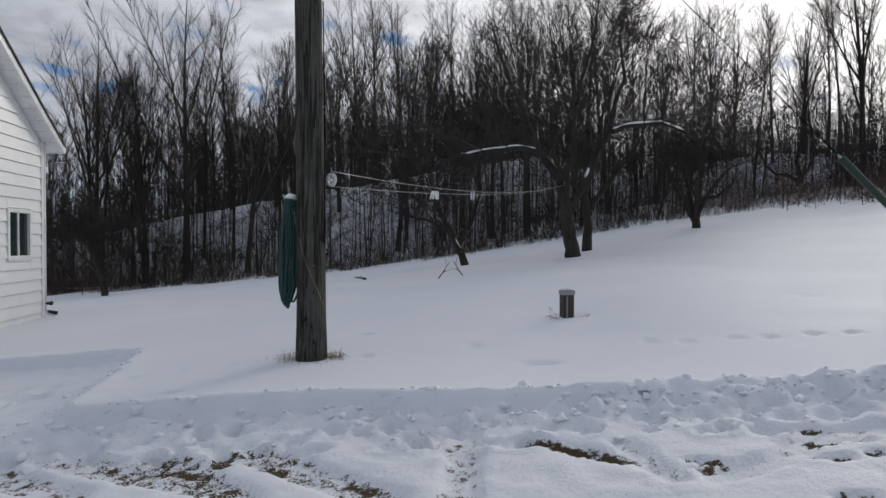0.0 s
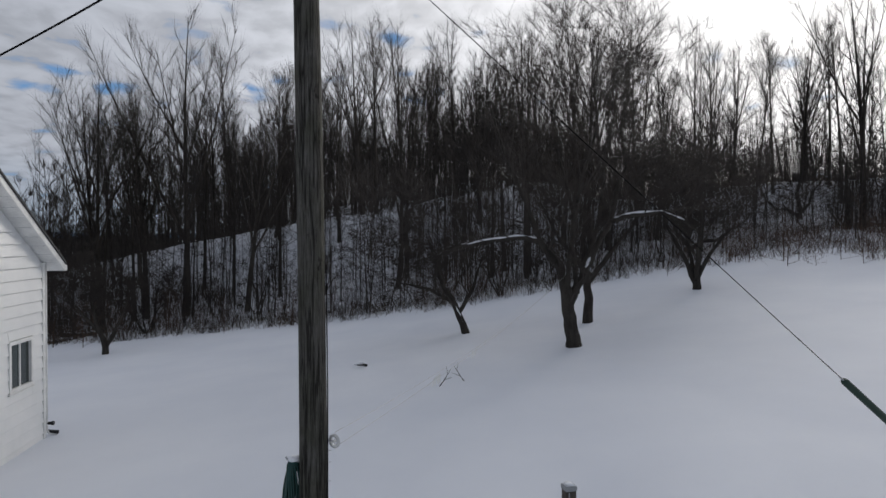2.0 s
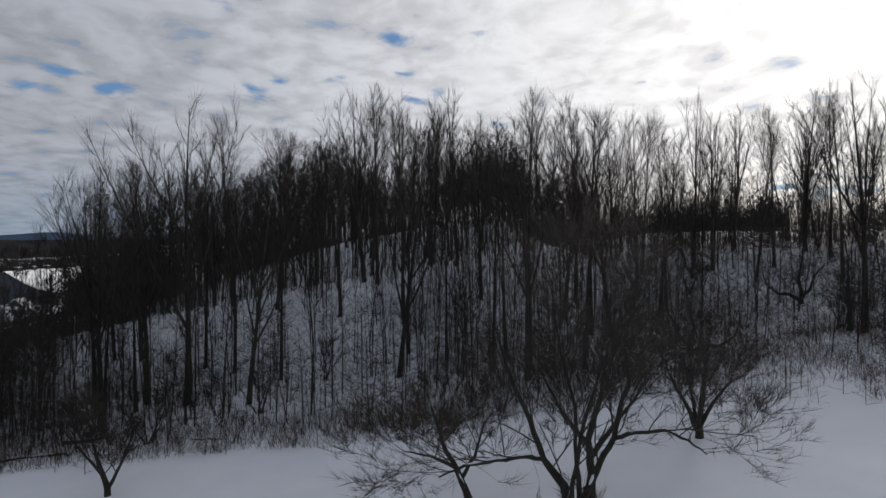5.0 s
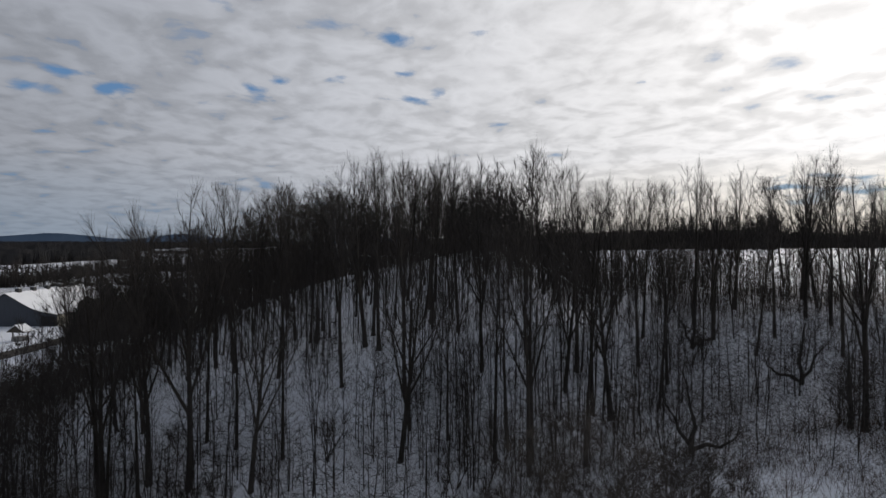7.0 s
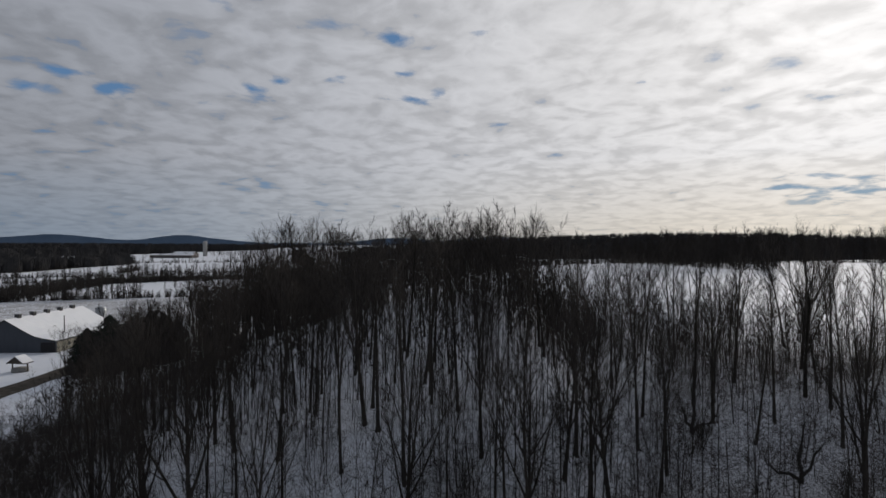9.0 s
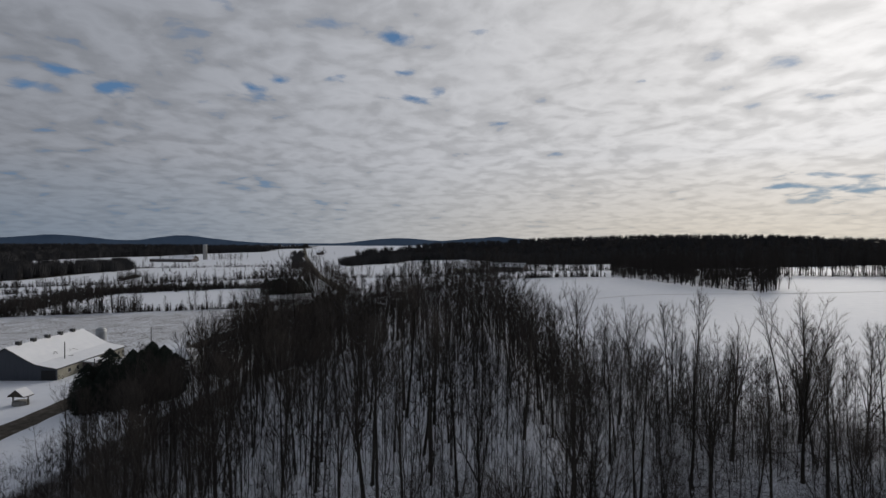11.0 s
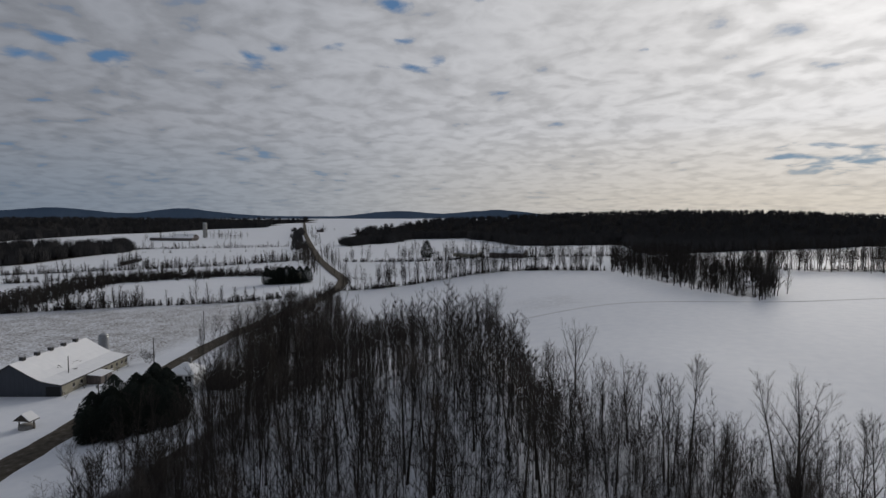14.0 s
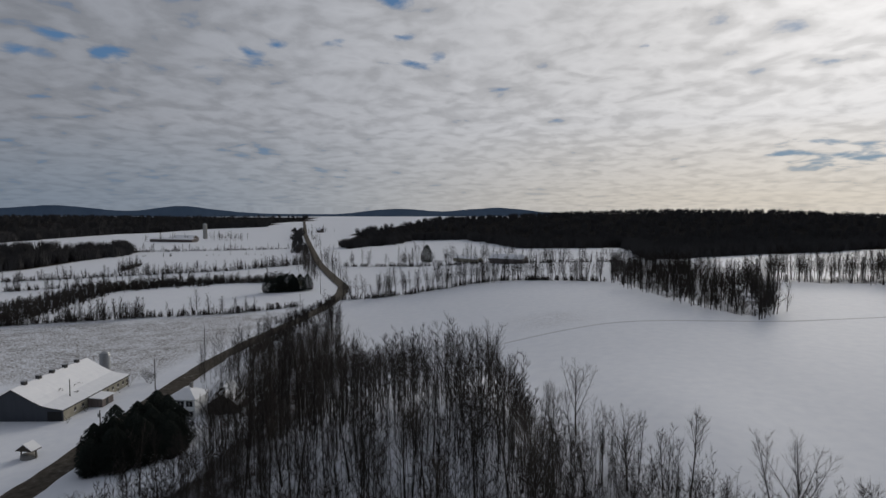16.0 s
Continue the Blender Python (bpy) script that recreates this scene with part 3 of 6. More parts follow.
def build_ground():
    xs = lines((-4.0, 4.0, 0.042), 1.095, 4300)
    ys = lines((2.4, 4.9, 0.031), 1.065, 4600)
    ys = np.unique(np.concatenate([ys, np.arange(6.95, 7.2, 0.03)]))
    X, Y = np.meshgrid(xs, ys)
    Z = ground_height(X, Y)
    nx, ny = len(xs), len(ys)
    idx = np.arange(nx * ny).reshape(ny, nx)
    faces = np.stack([idx[:-1, :-1], idx[:-1, 1:], idx[1:, 1:], idx[1:, :-1]], -1).reshape(-1, 4)
    me = raw_mesh("ground", np.stack([X, Y, Z], -1).reshape(-1, 3), faces, M_GROUND)
    s = driveway(X, Y)
    sink, bare = track_mask(X, Y)
    near = 1 - step(9, 16, np.hypot(X, Y - 4))
    inside = step(0.1, 0.3, s) * near
    b = inside * np.clip(0.40 * bare + 0.262 * step(0.3, 0.7, s), 0, 1)
    # leaf litter, with canopy shade put into the same mask under the woods
    for name, arr in (("bare", b), ("worn", inside), ("stubble", np.where(in_polygon(STUBBLE, X, Y), step(0, 6, edge_distance(STUBBLE, X, Y)), 0.0) + 0.55 * np.exp(-(((X - 40) / 14) ** 2 + ((Y - 226) / 8) ** 2))), ("litter_shade", (0.70 + 0.12 * step(12, 18, X) * (1 - step(60, 75, Y)) + 0.3 * step(-24, -40, X)) * woods_mask(X, Y) + sum(np.where(in_polygon(p, X, Y), 2.2 if i < 3 else 0.85, 0) for i, p in enumerate(FAR_WOODS))),):
        at = me.attributes.new(name, "FLOAT", "POINT")
        at.data.foreach_set("value", arr.astype(np.float32).ravel())
    tagged(new("ground", me), "snow-covered yard, fields and woodland floor", "ground", kind="structure")


build_ground()


def ribbon(name, line, half, mat, label, lift, spread=0.0):
    """A strip of road or track laid over the land along a line of points."""
    pts = []
    for (ax, ay), (bx, by) in zip(line[:-1], line[1:]):
        n = max(2, int(math.dist((ax, ay), (bx, by)) / 5))
        pts += [(ax + (bx - ax) * i / n, ay + (by - ay) * i / n) for i in range(n)]
    pts.append(line[-1])
    P = np.array(pts)
    for _ in range(6):
        P[1:-1] = (P[:-2] + 2 * P[1:-1] + P[2:]) / 4
    T = np.gradient(P, axis=0)
    T /= np.linalg.norm(T, axis=1)[:, None]
    Nn = np.stack([T[:, 1], -T[:, 0]], -1)
    k = 7
    V = []
    for j in range(k):
        u = -1 + 2 * j / (k - 1)
        w = half * (1 + 0.10 * fractal(P[:, 1] / 7, P[:, 0] / 7 + j, 2, 90 + (0 if u < 0 else 5)))
        Q = P + Nn * (u * w)[:, None]
        z = land(Q[:, 0], Q[:, 1]) + lift + spread * step(250, 700, Q[:, 1])
        V.append(np.stack([Q[:, 0], Q[:, 1], z - (0.25 if abs(u) == 1 else 0)], -1))
    V = np.stack(V, 1).reshape(-1, 3)
    n = len(P)
    idx = np.arange(n * k).reshape(n, k)
    F = np.stack([idx[:-1, :-1], idx[:-1, 1:], idx[1:, 1:], idx[1:, :-1]], -1).reshape(-1, 4)
    return tagged(new(name, raw_mesh(name, V, F, mat)), label, "road", kind="structure")


ribbon("road", ROAD, 3.9, M_ROAD, "brown gravel road with patches of packed snow", 0.18, 0.9)
M_TRACK = two_tone("packed_snow", (0.50, 0.51, 0.53), (0.62, 0.63, 0.65), 0.5, 0.8, 0.3)
ribbon("track", [(-30, 205), (10, 196), (38, 205), (62, 213), (112, 203), (160, 212), (260, 232)], 0.55, M_TRACK, "narrow snowmobile track across the snowy field", 0.10)


# ---- bare trees ----
def grow_tree(rng, height, radius, lean=0.03, forks=3, fork_at=0.35, splay=0.35, sides=13, twigs=12, twig_r=0.0095, reach=0.17, slim=False):
    """Returns the trunk and the crown of a leafless tree: a stem that divides into upright leaders with brushy sprays of twigs."""
    trunk, crown = Acc(), Acc()

    def limb(acc, p, d, length, r0, r1, segs, n, rise, wander):
        pts, rs, cur, dd = [p], [r0], p, d.normalized()
        for q in range(segs):
            dd = (dd + Vector((rng.uniform(-1, 1) * wander, rng.uniform(-1, 1) * wander, rise))).normalized()
            cur = cur + dd * (length / segs)
            pts.append(cur)
            rs.append(r0 + (r1 - r0) * ((q + 1) / segs) ** 0.8)
        acc.tube(pts, rs, n, cap=False)
        return pts, rs

    def at(pts, rs, t):
        q = t * (len(pts) - 1)
        i = min(int(q), len(pts) - 2)
        return pts[i].lerp(pts[i + 1], q - i), rs[i] + (rs[i + 1] - rs[i]) * (q - i), (pts[i + 1] - pts[i]).normalized()

    def aside(d, az, angle):
        a = d.cross(Vector((1, 0, 0)) if abs(d.x) < 0.7 else Vector((0, 1, 0))).normalized()
        b = d.cross(a)
        return d * math.cos(angle) + (a * math.cos(az) + b * math.sin(az)) * math.sin(angle)

    foot = Vector((0, 0, -0.3))
    start = Vector((rng.uniform(-lean, lean), rng.uniform(-lean, lean), 1))
    main, mr = limb(trunk, foot, start, height + 0.3, radius * 1.08, 0.012, 5 if slim else 9, 3 if slim else 6, 0.01, 0.035)
    if not slim:
        trunk.tube([foot, foot + Vector((0, 0, 0.55))], [radius * 1.5, radius * 1.04], 6, cap=False)
    leaders = [(main, mr, max(fork_at, 0.34), sides + 4)]
    for k in range(forks):
        t = fork_at + 0.32 * (k + rng.random() * 0.7) / max(forks, 1)
        p, r, d = at(main, mr, t)
        az = k * 2.4 + rng.uniform(-0.5, 0.5)
        length = height * (1 - t) * rng.uniform(0.78, 1.02)
        pts, rs = limb(trunk, p, aside(d, az, splay * rng.uniform(0.7, 1.35)), length, r * 0.66, 0.010, 4 if slim else 6, 3 if slim else 5, 0.055, 0.05)
        leaders.append((pts, rs, 0.22, sides))
    for pts, rs, first, count in leaders:
        for k in range(count):
            u = first + (1 - first) * (k + rng.random()) / count * 0.98
            p, r, d = at(pts, rs, u)
            length = height * reach * (1.25 - 0.85 * u) * rng.uniform(0.65, 1.25)
            dirn = aside(d, k * 2.4 + rng.uniform(-0.7, 0.7), rng.uniform(0.45, 0.85))
            b, br = limb(crown, p, dirn, length, min(r * 0.55, 0.035), twig_r * 0.8, 1 if slim else 2, 3, 0.20, 0.10)
            for w in range(twigs):
                v = 0.12 + 0.88 * (w + rng.random()) / twigs
                q, _, e = at(b, br, v)
                e = (aside(e, rng.uniform(0, 6.28), rng.uniform(0.18, 0.7)) + Vector((0, 0, 0.28))).normalized()
                crown.spike(q, q + e * (0.25 + 0.062 * height) * rng.uniform(0.55, 1.35) * (1.15 - 0.4 * v), twig_r)
        p, r, d = at(pts, rs, 0.97)
        for w in range(5):
            crown.spike(p, p + aside(d, w * 1.3, rng.uniform(0.1, 0.5)) * rng.uniform(0.5, 1.1), twig_r)
    return trunk, crown


def tree_kind(name, seed, label, group, **kw):
    rng = random.Random(seed)
    t, c = grow_tree(rng, **kw)
    root = thing(name, pose(0, 0, 0), label, "tree", group)
    part("trunk", t.mesh("trunk", M_BARK, True, tidy=False), root)
    part("crown", c.mesh("crown", M_TWIG, True, tidy=False), root)
    return root


SLIM = "tall slender leafless tree in the snowy woods"
BROAD = "broad leafless tree with an upswept twiggy crown"
KINDS = []
for seed in range(7):
    KINDS.append(tree_kind("forest_tree", 100 + seed, SLIM, "trees of the woods", height=12.6 + 0.4 * seed, radius=0.125 + 0.008 * seed, fork_at=0.42 + 0.04 * (seed % 3),
                           forks=2 + seed % 3, splay=0.27 + 0.03 * (seed % 2), sides=12, twigs=11, reach=0.16, twig_r=0.0070))
for seed in range(4):
    KINDS.append(tree_kind("forest_tree", 200 + seed, BROAD, "trees of the woods", height=13.6 + 0.5 * seed, radius=0.19, fork_at=0.26, forks=6, splay=0.44, sides=12, twigs=12, reach=0.18, twig_r=0.0070))
DEEP = []
for seed in range(6):
    DEEP.append(tree_kind("forest_tree", 150 + seed, SLIM, "trees of the woods", height=13.0 + 0.5 * seed, radius=0.135 + 0.01 * seed, fork_at=0.40 + 0.05 * (seed % 3),
                          forks=2 + seed % 3, splay=0.27, sides=10, twigs=10, reach=0.165, twig_r=0.0100))
SMALL = []
for seed in range(3):
    SMALL.append(tree_kind("sapling", 300 + seed, "thin young leafless tree in the snow", "saplings of the woods", height=6.5 + seed, radius=0.05, lean=0.06, fork_at=0.25, forks=2,
                           splay=0.35, sides=8, twigs=7, twig_r=0.007, reach=0.2))
MASTERS = set()


def plant(kind, x, y, turn, scale, lean=(0, 0)):
    """The first planting of a kind moves the master itself; later ones are copies."""
    m = pose(x, y, g(x, y), lean[0], lean[1], turn)
    if kind not in MASTERS:
        MASTERS.add(kind)
        kind.matrix_basis = m
        ob = kind
    else:
        ob = copy_thing(kind, m)
    ob.scale = (scale, scale, scale)
    return ob


# trees that stand out, then the rest of the woods
MARKED = [(-17.5, 41.4, 8, 1.42), (-16.0, 46.5, 1, 1.1), (-5.7, 46.3, 12, 1.0), (-7.3, 39.5, 11, 0.8), (17.1, 47.0, 3, 0.98), (16.2, 51.2, 4, 1.05), (24.5, 35.7, 9, 1.0),
          (10.6, 44.0, 5, 1.08), (10.9, 50.8, 9, 1.18), (27.8, 58.7, 8, 0.95), (36.3, 62.1, 7, 0.95), (-3.2, 48.3, 6, 1.18), (41.0, 69.0, 10, 0.95), (3.1, 39.0, 0, 1.1), (27.1, 50.2, 2, 0.95),
          (34, 39, 7, 1.1), (31.7, 53.7, 9, 0.95), (-24, 36, 12, 1.1), (-33, 121, 8, 1.62), (-36, 126, 10, 1.5), (-29.5, 123, 7, 1.55), (-25, 122, 9, 1.42), (-38.5, 119, 9, 1.35), (-20.5, 126, 8, 1.3), (-40, 172, 9, 1.1), (-10.6, 73, 3, 1.12), (-5.8, 53.0, 4, 1.15),
          (-7, 59.4, 5, 1.1), (16.8, 61.5, 1, 1.08), (17.7, 54.7, 2, 1.02), (-1.2, 56.8, 0, 1.15), (26.7, 70.8, 3, 0.98), (-22, 39, 9, 1.1), (-21, 43, 7, 1.15), (5, 36.5, 6, 1.0), (5.3, 38, 10, 1.0), (-13.8, 62.6, 2, 1.1),
          (-16.6, 62.9, 5, 1.1), (-2.7, 45.5, 3, 1.05), (-8.5, 49.9, 1, 1.1), (-18.5, 47.2, 2, 1.1), (29.0, 42.0, 0, 0.95), (24.2, 110, 8, 0.98), (27, 88, 7, 0.92), (-9, 140, 9, 0.98), (8.7, 118, 10, 0.98), (-5.8, 112.6, 8, 0.92)]
rng = random.Random(7)
planted = []
for x, y, k, s in MARKED:
    kind = KINDS[k] if k < 11 else SMALL[(k - 11) % 3]
    plant(kind, x, y, rng.uniform(0, 360), s)
    planted.append((x, y))
# the tall clump at the far end of the ridge, and the trees behind the farmhouse
for x, y, k, size in ((-32, 122, 5, 1.42), (-27, 124, 4, 1.38), (-36, 123, 3, 1.40), (-23, 121, 2, 1.28), (-30, 127, 1, 1.40), (-58, 163, 0, 1.22), (-54, 170, 5, 1.2), (-60, 176, 2, 1.25), (-52, 180, 4, 1.2), (-56, 184, 3, 1.2), (-49, 164, 1, 1.2)):
    plant(DEEP[k], x, y, rng.uniform(0, 360), size)
    planted.append((x, y))
tries, count = 0, 0
while count < 185 and tries < 20000:
    tries += 1
    x, y = rng.uniform(-62, 55), 33 + 157 * rng.random() ** 1.7
    if not bool(in_polygon(STAND, np.array(x), np.array(y))):
        continue
    dens = (1.0 if y > 62 else 0.62) if x < 12 else (0.6 if y > 70 else 0.28)
    if rng.random() > dens or min((x - a) ** 2 + (y - b) ** 2 for a, b in planted) < rng.uniform(1.4, 3.6) ** 2:
        continue
    planted.append((x, y))
    k = rng.choice(KINDS[:7] * 2 + KINDS[7:]) if y < 60 else rng.choice(DEEP)
    plant(k, x, y, rng.uniform(0, 360), rng.uniform(0.84, 1.10) * (1.02 if x < -16 or y < 100 else 0.90) * (1.0 if x < 14 else 0.88) * (0.87 if 84 < y < 135 and x > -15 else 1.0), (rng.uniform(-5, 5), rng.uniform(-6, 6)))
    count += 1
for i in range(80):
    while True:
        x, y = rng.uniform(-50, 40), rng.uniform(31, 70)
        if bool(in_polygon(WOODS, np.array(x), np.array(y))) and not (x > 12 and y < 38):
            break
    plant(rng.choice(SMALL), x, y, rng.uniform(0, 360), rng.uniform(0.4, 1.05), (rng.uniform(-10, 10), rng.uniform(-10, 10)))


# ---- fruit trees in the yard ----
def branchy(acc, rng, p, d, length, r, depth, rise, twig_r=0.0055):
    """A crooked limb with side limbs down to the twigs."""
    if depth == 0:
        acc.spike(p, p + (d + Vector((0, 0, 0.12))).normalized() * length * 1.3, twig_r)
        return
    segs = 3 if depth > 1 else (2 if depth == 1 else 1)
    pts, rs, cur, dd = [p], [r], p, d
    for s in range(segs):
        dd = (dd + Vector((rng.uniform(-1, 1), rng.uniform(-1, 1), rng.uniform(-0.7, 0.9) + rise)) * 0.24).normalized()
        cur = cur + dd * (length / segs)
        pts.append(cur)
        rs.append(max(r * (1 - 0.55 * (s + 1) / segs), twig_r * 0.6))
    acc.tube(pts, rs, 5 if depth > 2 else (4 if depth > 1 else 3), cap=False)
    for k in range(rng.choice((7, 8, 9)) if depth == 1 else rng.choice((3, 3, 4))):
        u = rng.uniform(0.3, 1.0)
        q = u * segs
        i = min(int(q), segs - 1)
        b = pts[i].lerp(pts[i + 1], q - i)
        side = Vector((rng.uniform(-1, 1), rng.uniform(-1, 1), rng.uniform(-0.45, 0.9)))
        branchy(acc, rng, b, (dd * 0.75 + side * 0.85).normalized(), length * rng.uniform(0.5, 0.78), max(rs[i + 1] * 0.6, twig_r), depth - 1, rise, twig_r)


def fruit_tree(x, y, label, stems, seed, limbs, turn=0, snow=(), depth=3, reach=1.0, rise=0.2, twig_r=0.0064):
    """stems: crooked main limbs as ((x, y, z), radius) lists; limbs: how many side limbs each bears."""
    rng = random.Random(seed)
    root = thing("apple_tree", pose(x, y, g(x, y) - 0.05, 0, 0, turn), label, "tree", "old fruit trees of the yard")
    trunk, crown = Acc(), Acc()
    for st, n in zip(stems, limbs):
        # finer steps with a little crookedness
        pts, rs = [], []
        for (a, ra), (b, rb) in zip(st[:-1], st[1:]):
            for q in range(3):
                t = q / 3
                w = Vector((rng.uniform(-1, 1), rng.uniform(-1, 1), rng.uniform(-1, 1))) * (0.03 if q else 0)
                pts.append(Vector(a).lerp(Vector(b), t) + w)
                rs.append(ra + (rb - ra) * t)
        pts.append(Vector(st[-1][0]))
        rs.append(st[-1][1])
        trunk.tube(pts, rs, 8)
        for k in range(n):
            u = 0.3 + 0.7 * (k + rng.random()) / n
            q = u * (len(pts) - 1)
            i = min(int(q), len(pts) - 2)
            b = pts[i].lerp(pts[i + 1], q - i)
            if b.z < 0.9:
                continue
            along = (pts[i + 1] - pts[i]).normalized()
            side = Vector((rng.uniform(-1, 1), rng.uniform(-1, 1), rng.uniform(-0.1, 1.2)))
            branchy(crown, rng, b, (along * 0.5 + side).normalized(), reach * rng.uniform(0.8, 1.7), min(rs[i] * 0.36, 0.026), depth, rise, twig_r)
    part("trunk", trunk.mesh("trunk", M_APPLE, True), root)
    part("crown", crown.mesh("crown", M_TWIG, True, tidy=False), root)
    for line in snow:
        a = Acc()
        pts = [Vector(p) + Vector((0, 0, r * 0.72)) for p, r in line]
        n = len(pts)
        fine, fr = [], []
        for i in range(n - 1):
            for q in range(4):
                fine.append(pts[i].lerp(pts[i + 1], q / 4) + Vector((0, rng.uniform(-0.01, 0.01), rng.uniform(-0.012, 0.012))))
                fr.append((line[i][1] * 0.7) * rng.uniform(0.75, 1.15))
        fine.append(pts[-1])
        fr.append(0.01)
        fr[0] = 0.012
        a.tube(fine, fr, 6)
        part("snow_cap", a.mesh("snow_cap", M_SNOW, True), root, "snow lying along the limb")
    return root


left_limb = [((-1.0, 0.0, 2.95), 0.075), ((-1.6, -0.1, 3.05), 0.065), ((-2.3, -0.15, 2.97), 0.055), ((-3.2, -0.2, 2.83), 0.042), ((-3.9, -0.2, 2.5), 0.02)]
right_limb = [((1.0, 0.1, 3.5), 0.075), ((1.6, 0.05, 3.68), 0.065), ((2.4, 0.0, 3.75), 0.05), ((3.0, -0.1, 3.5), 0.035), ((3.5, -0.1, 3.1), 0.015)]
fruit_tree(3.66, 17.0, "old leafless apple tree with snow along its crooked limbs", [
    [((0, 0, -0.2), 0.27), ((-0.05, 0, 0.25), 0.20), ((-0.14, 0, 0.8), 0.185), ((-0.24, 0, 1.5), 0.17), ((-0.42, 0, 2.2), 0.13), ((-1.0, 0, 2.95), 0.09), ((-1.35, 0.1, 4.0), 0.07), ((-1.9, 0.1, 5.2), 0.05), ((-2.3, 0.2, 6.6), 0.02)],
    left_limb, [((-0.18, 0, 1.2), 0.14), ((0.0, 0.05, 1.6), 0.12), ((0.25, 0.05, 2.1), 0.105), ((0.6, 0.1, 2.8), 0.09), ((1.0, 0.1, 3.5), 0.08), ((1.15, 0.1, 4.3), 0.065), ((1.45, 0.2, 5.0), 0.05), ((1.3, 0.2, 6.2), 0.035), ((1.6, 0.1, 7.2), 0.015)],
    right_limb, [((0.05, 0.05, 1.5), 0.09), ((0.1, 0.8, 2.6), 0.06), ((0.2, 1.4, 4.0), 0.05), ((-0.2, 1.6, 5.6), 0.035), ((-0.4, 1.8, 7.2), 0.015)],
    [((-0.24, 0, 1.5), 0.08), ((-0.3, -0.7, 2.7), 0.06), ((-0.2, -1.3, 4.2), 0.05), ((0.2, -1.5, 5.8), 0.03), ((0.3, -1.5, 7.0), 0.015)]],
    11, [9, 10, 9, 9, 9, 9], snow=[left_limb[:4], right_limb[:4], [((-0.22, -0.10, 1.4), 0.03), ((-0.2, -0.1, 1.75), 0.05), ((-0.3, -0.08, 2.1), 0.03)],
                                    [((0.25, 0.0, 2.1), 0.06), ((0.6, 0.06, 2.8), 0.06), ((0.9, 0.06, 3.3), 0.05)]], depth=4, reach=1.55, rise=0.05, twig_r=0.0050)
fruit_tree(5.0, 21.2, "leafless apple tree with a dense twiggy crown", [
    [((0, 0, -0.2), 0.2), ((0.05, 0, 0.9), 0.15), ((-0.1, 0, 2.0), 0.12), ((0.4, 0.2, 3.4), 0.08), ((0.7, 0.3, 5.4), 0.03)],
    [((0, 0, 1.4), 0.1), ((0.7, 0.1, 2.3), 0.08), ((1.6, 0.2, 3.4), 0.05), ((2.2, 0.2, 4.6), 0.02)],
    [((-0.1, 0, 1.9), 0.09), ((-1.0, 0.1, 3.0), 0.06), ((-1.7, 0.1, 4.4), 0.02)]], 12, [7, 7, 7], depth=4, reach=1.25)
fruit_tree(10.3, 24.9, "bushy leafless fruit tree with many stems", [
    [((0, 0, -0.2), 0.2), ((0.05, 0, 0.7), 0.14), ((0.25, 0.1, 2.2), 0.08), ((0.4, 0.1, 4.2), 0.02)], [((0.02, 0, 0.2), 0.12), ((-0.5, 0.1, 1.4), 0.08), ((-1.2, 0, 2.6), 0.04), ((-1.6, 0, 3.5), 0.02)],
    [((-0.02, 0, 0.3), 0.11), ((0.5, -0.2, 1.5), 0.07), ((1.2, -0.3, 2.4), 0.04), ((1.9, -0.3, 2.7), 0.02)], [((0, 0.05, 0.3), 0.1), ((-0.1, 0.6, 1.8), 0.06), ((-0.3, 1.1, 3.4), 0.02)],
    [((0, -0.05, 0.3), 0.1), ((-0.2, -0.6, 1.6), 0.06), ((-0.2, -1.1, 3.2), 0.02)]], 13, [6, 6, 6, 5, 5], depth=4, reach=1.0)
fruit_tree(0.75, 22.3, "small leaning leafless apple tree", [
    [((0.1, 0, -0.2), 0.17), ((-0.05, 0, 0.4), 0.13), ((-0.35, 0, 1.1), 0.11), ((-0.9, 0.1, 2.1), 0.07), ((-1.3, 0.1, 3.4), 0.03)], [((-0.2, 0, 0.8), 0.08), ((0.3, 0.1, 1.6), 0.06), ((0.7, 0.1, 2.9), 0.02)],
    [((-0.4, 0, 1.2), 0.08), ((-1.3, -0.2, 1.7), 0.05), ((-2.3, -0.3, 1.9), 0.02)]], 14, [7, 7, 7], depth=4,
    snow=[[((-0.02, -0.1, 0.3), 0.03), ((-0.15, -0.1, 0.7), 0.05), ((-0.35, -0.08, 1.1), 0.03)]], reach=1.2)
fruit_tree(-14.4, 26.0, "small leafless fruit tree at the edge of the woods", [
    [((0, 0, -0.2), 0.16), ((-0.1, 0, 0.6), 0.12), ((-0.5, 0.1, 1.5), 0.08), ((-0.9, 0.1, 3.2), 0.02)], [((0, 0, 0.4), 0.09), ((0.5, 0.1, 1.4), 0.06), ((1.0, 0.2, 2.8), 0.02)],
    [((-0.2, 0, 0.9), 0.08), ((-1.1, 0.2, 1.7), 0.05), ((-1.9, 0.2, 2.6), 0.02)]], 15, [7, 7, 7], depth=4, reach=0.9)
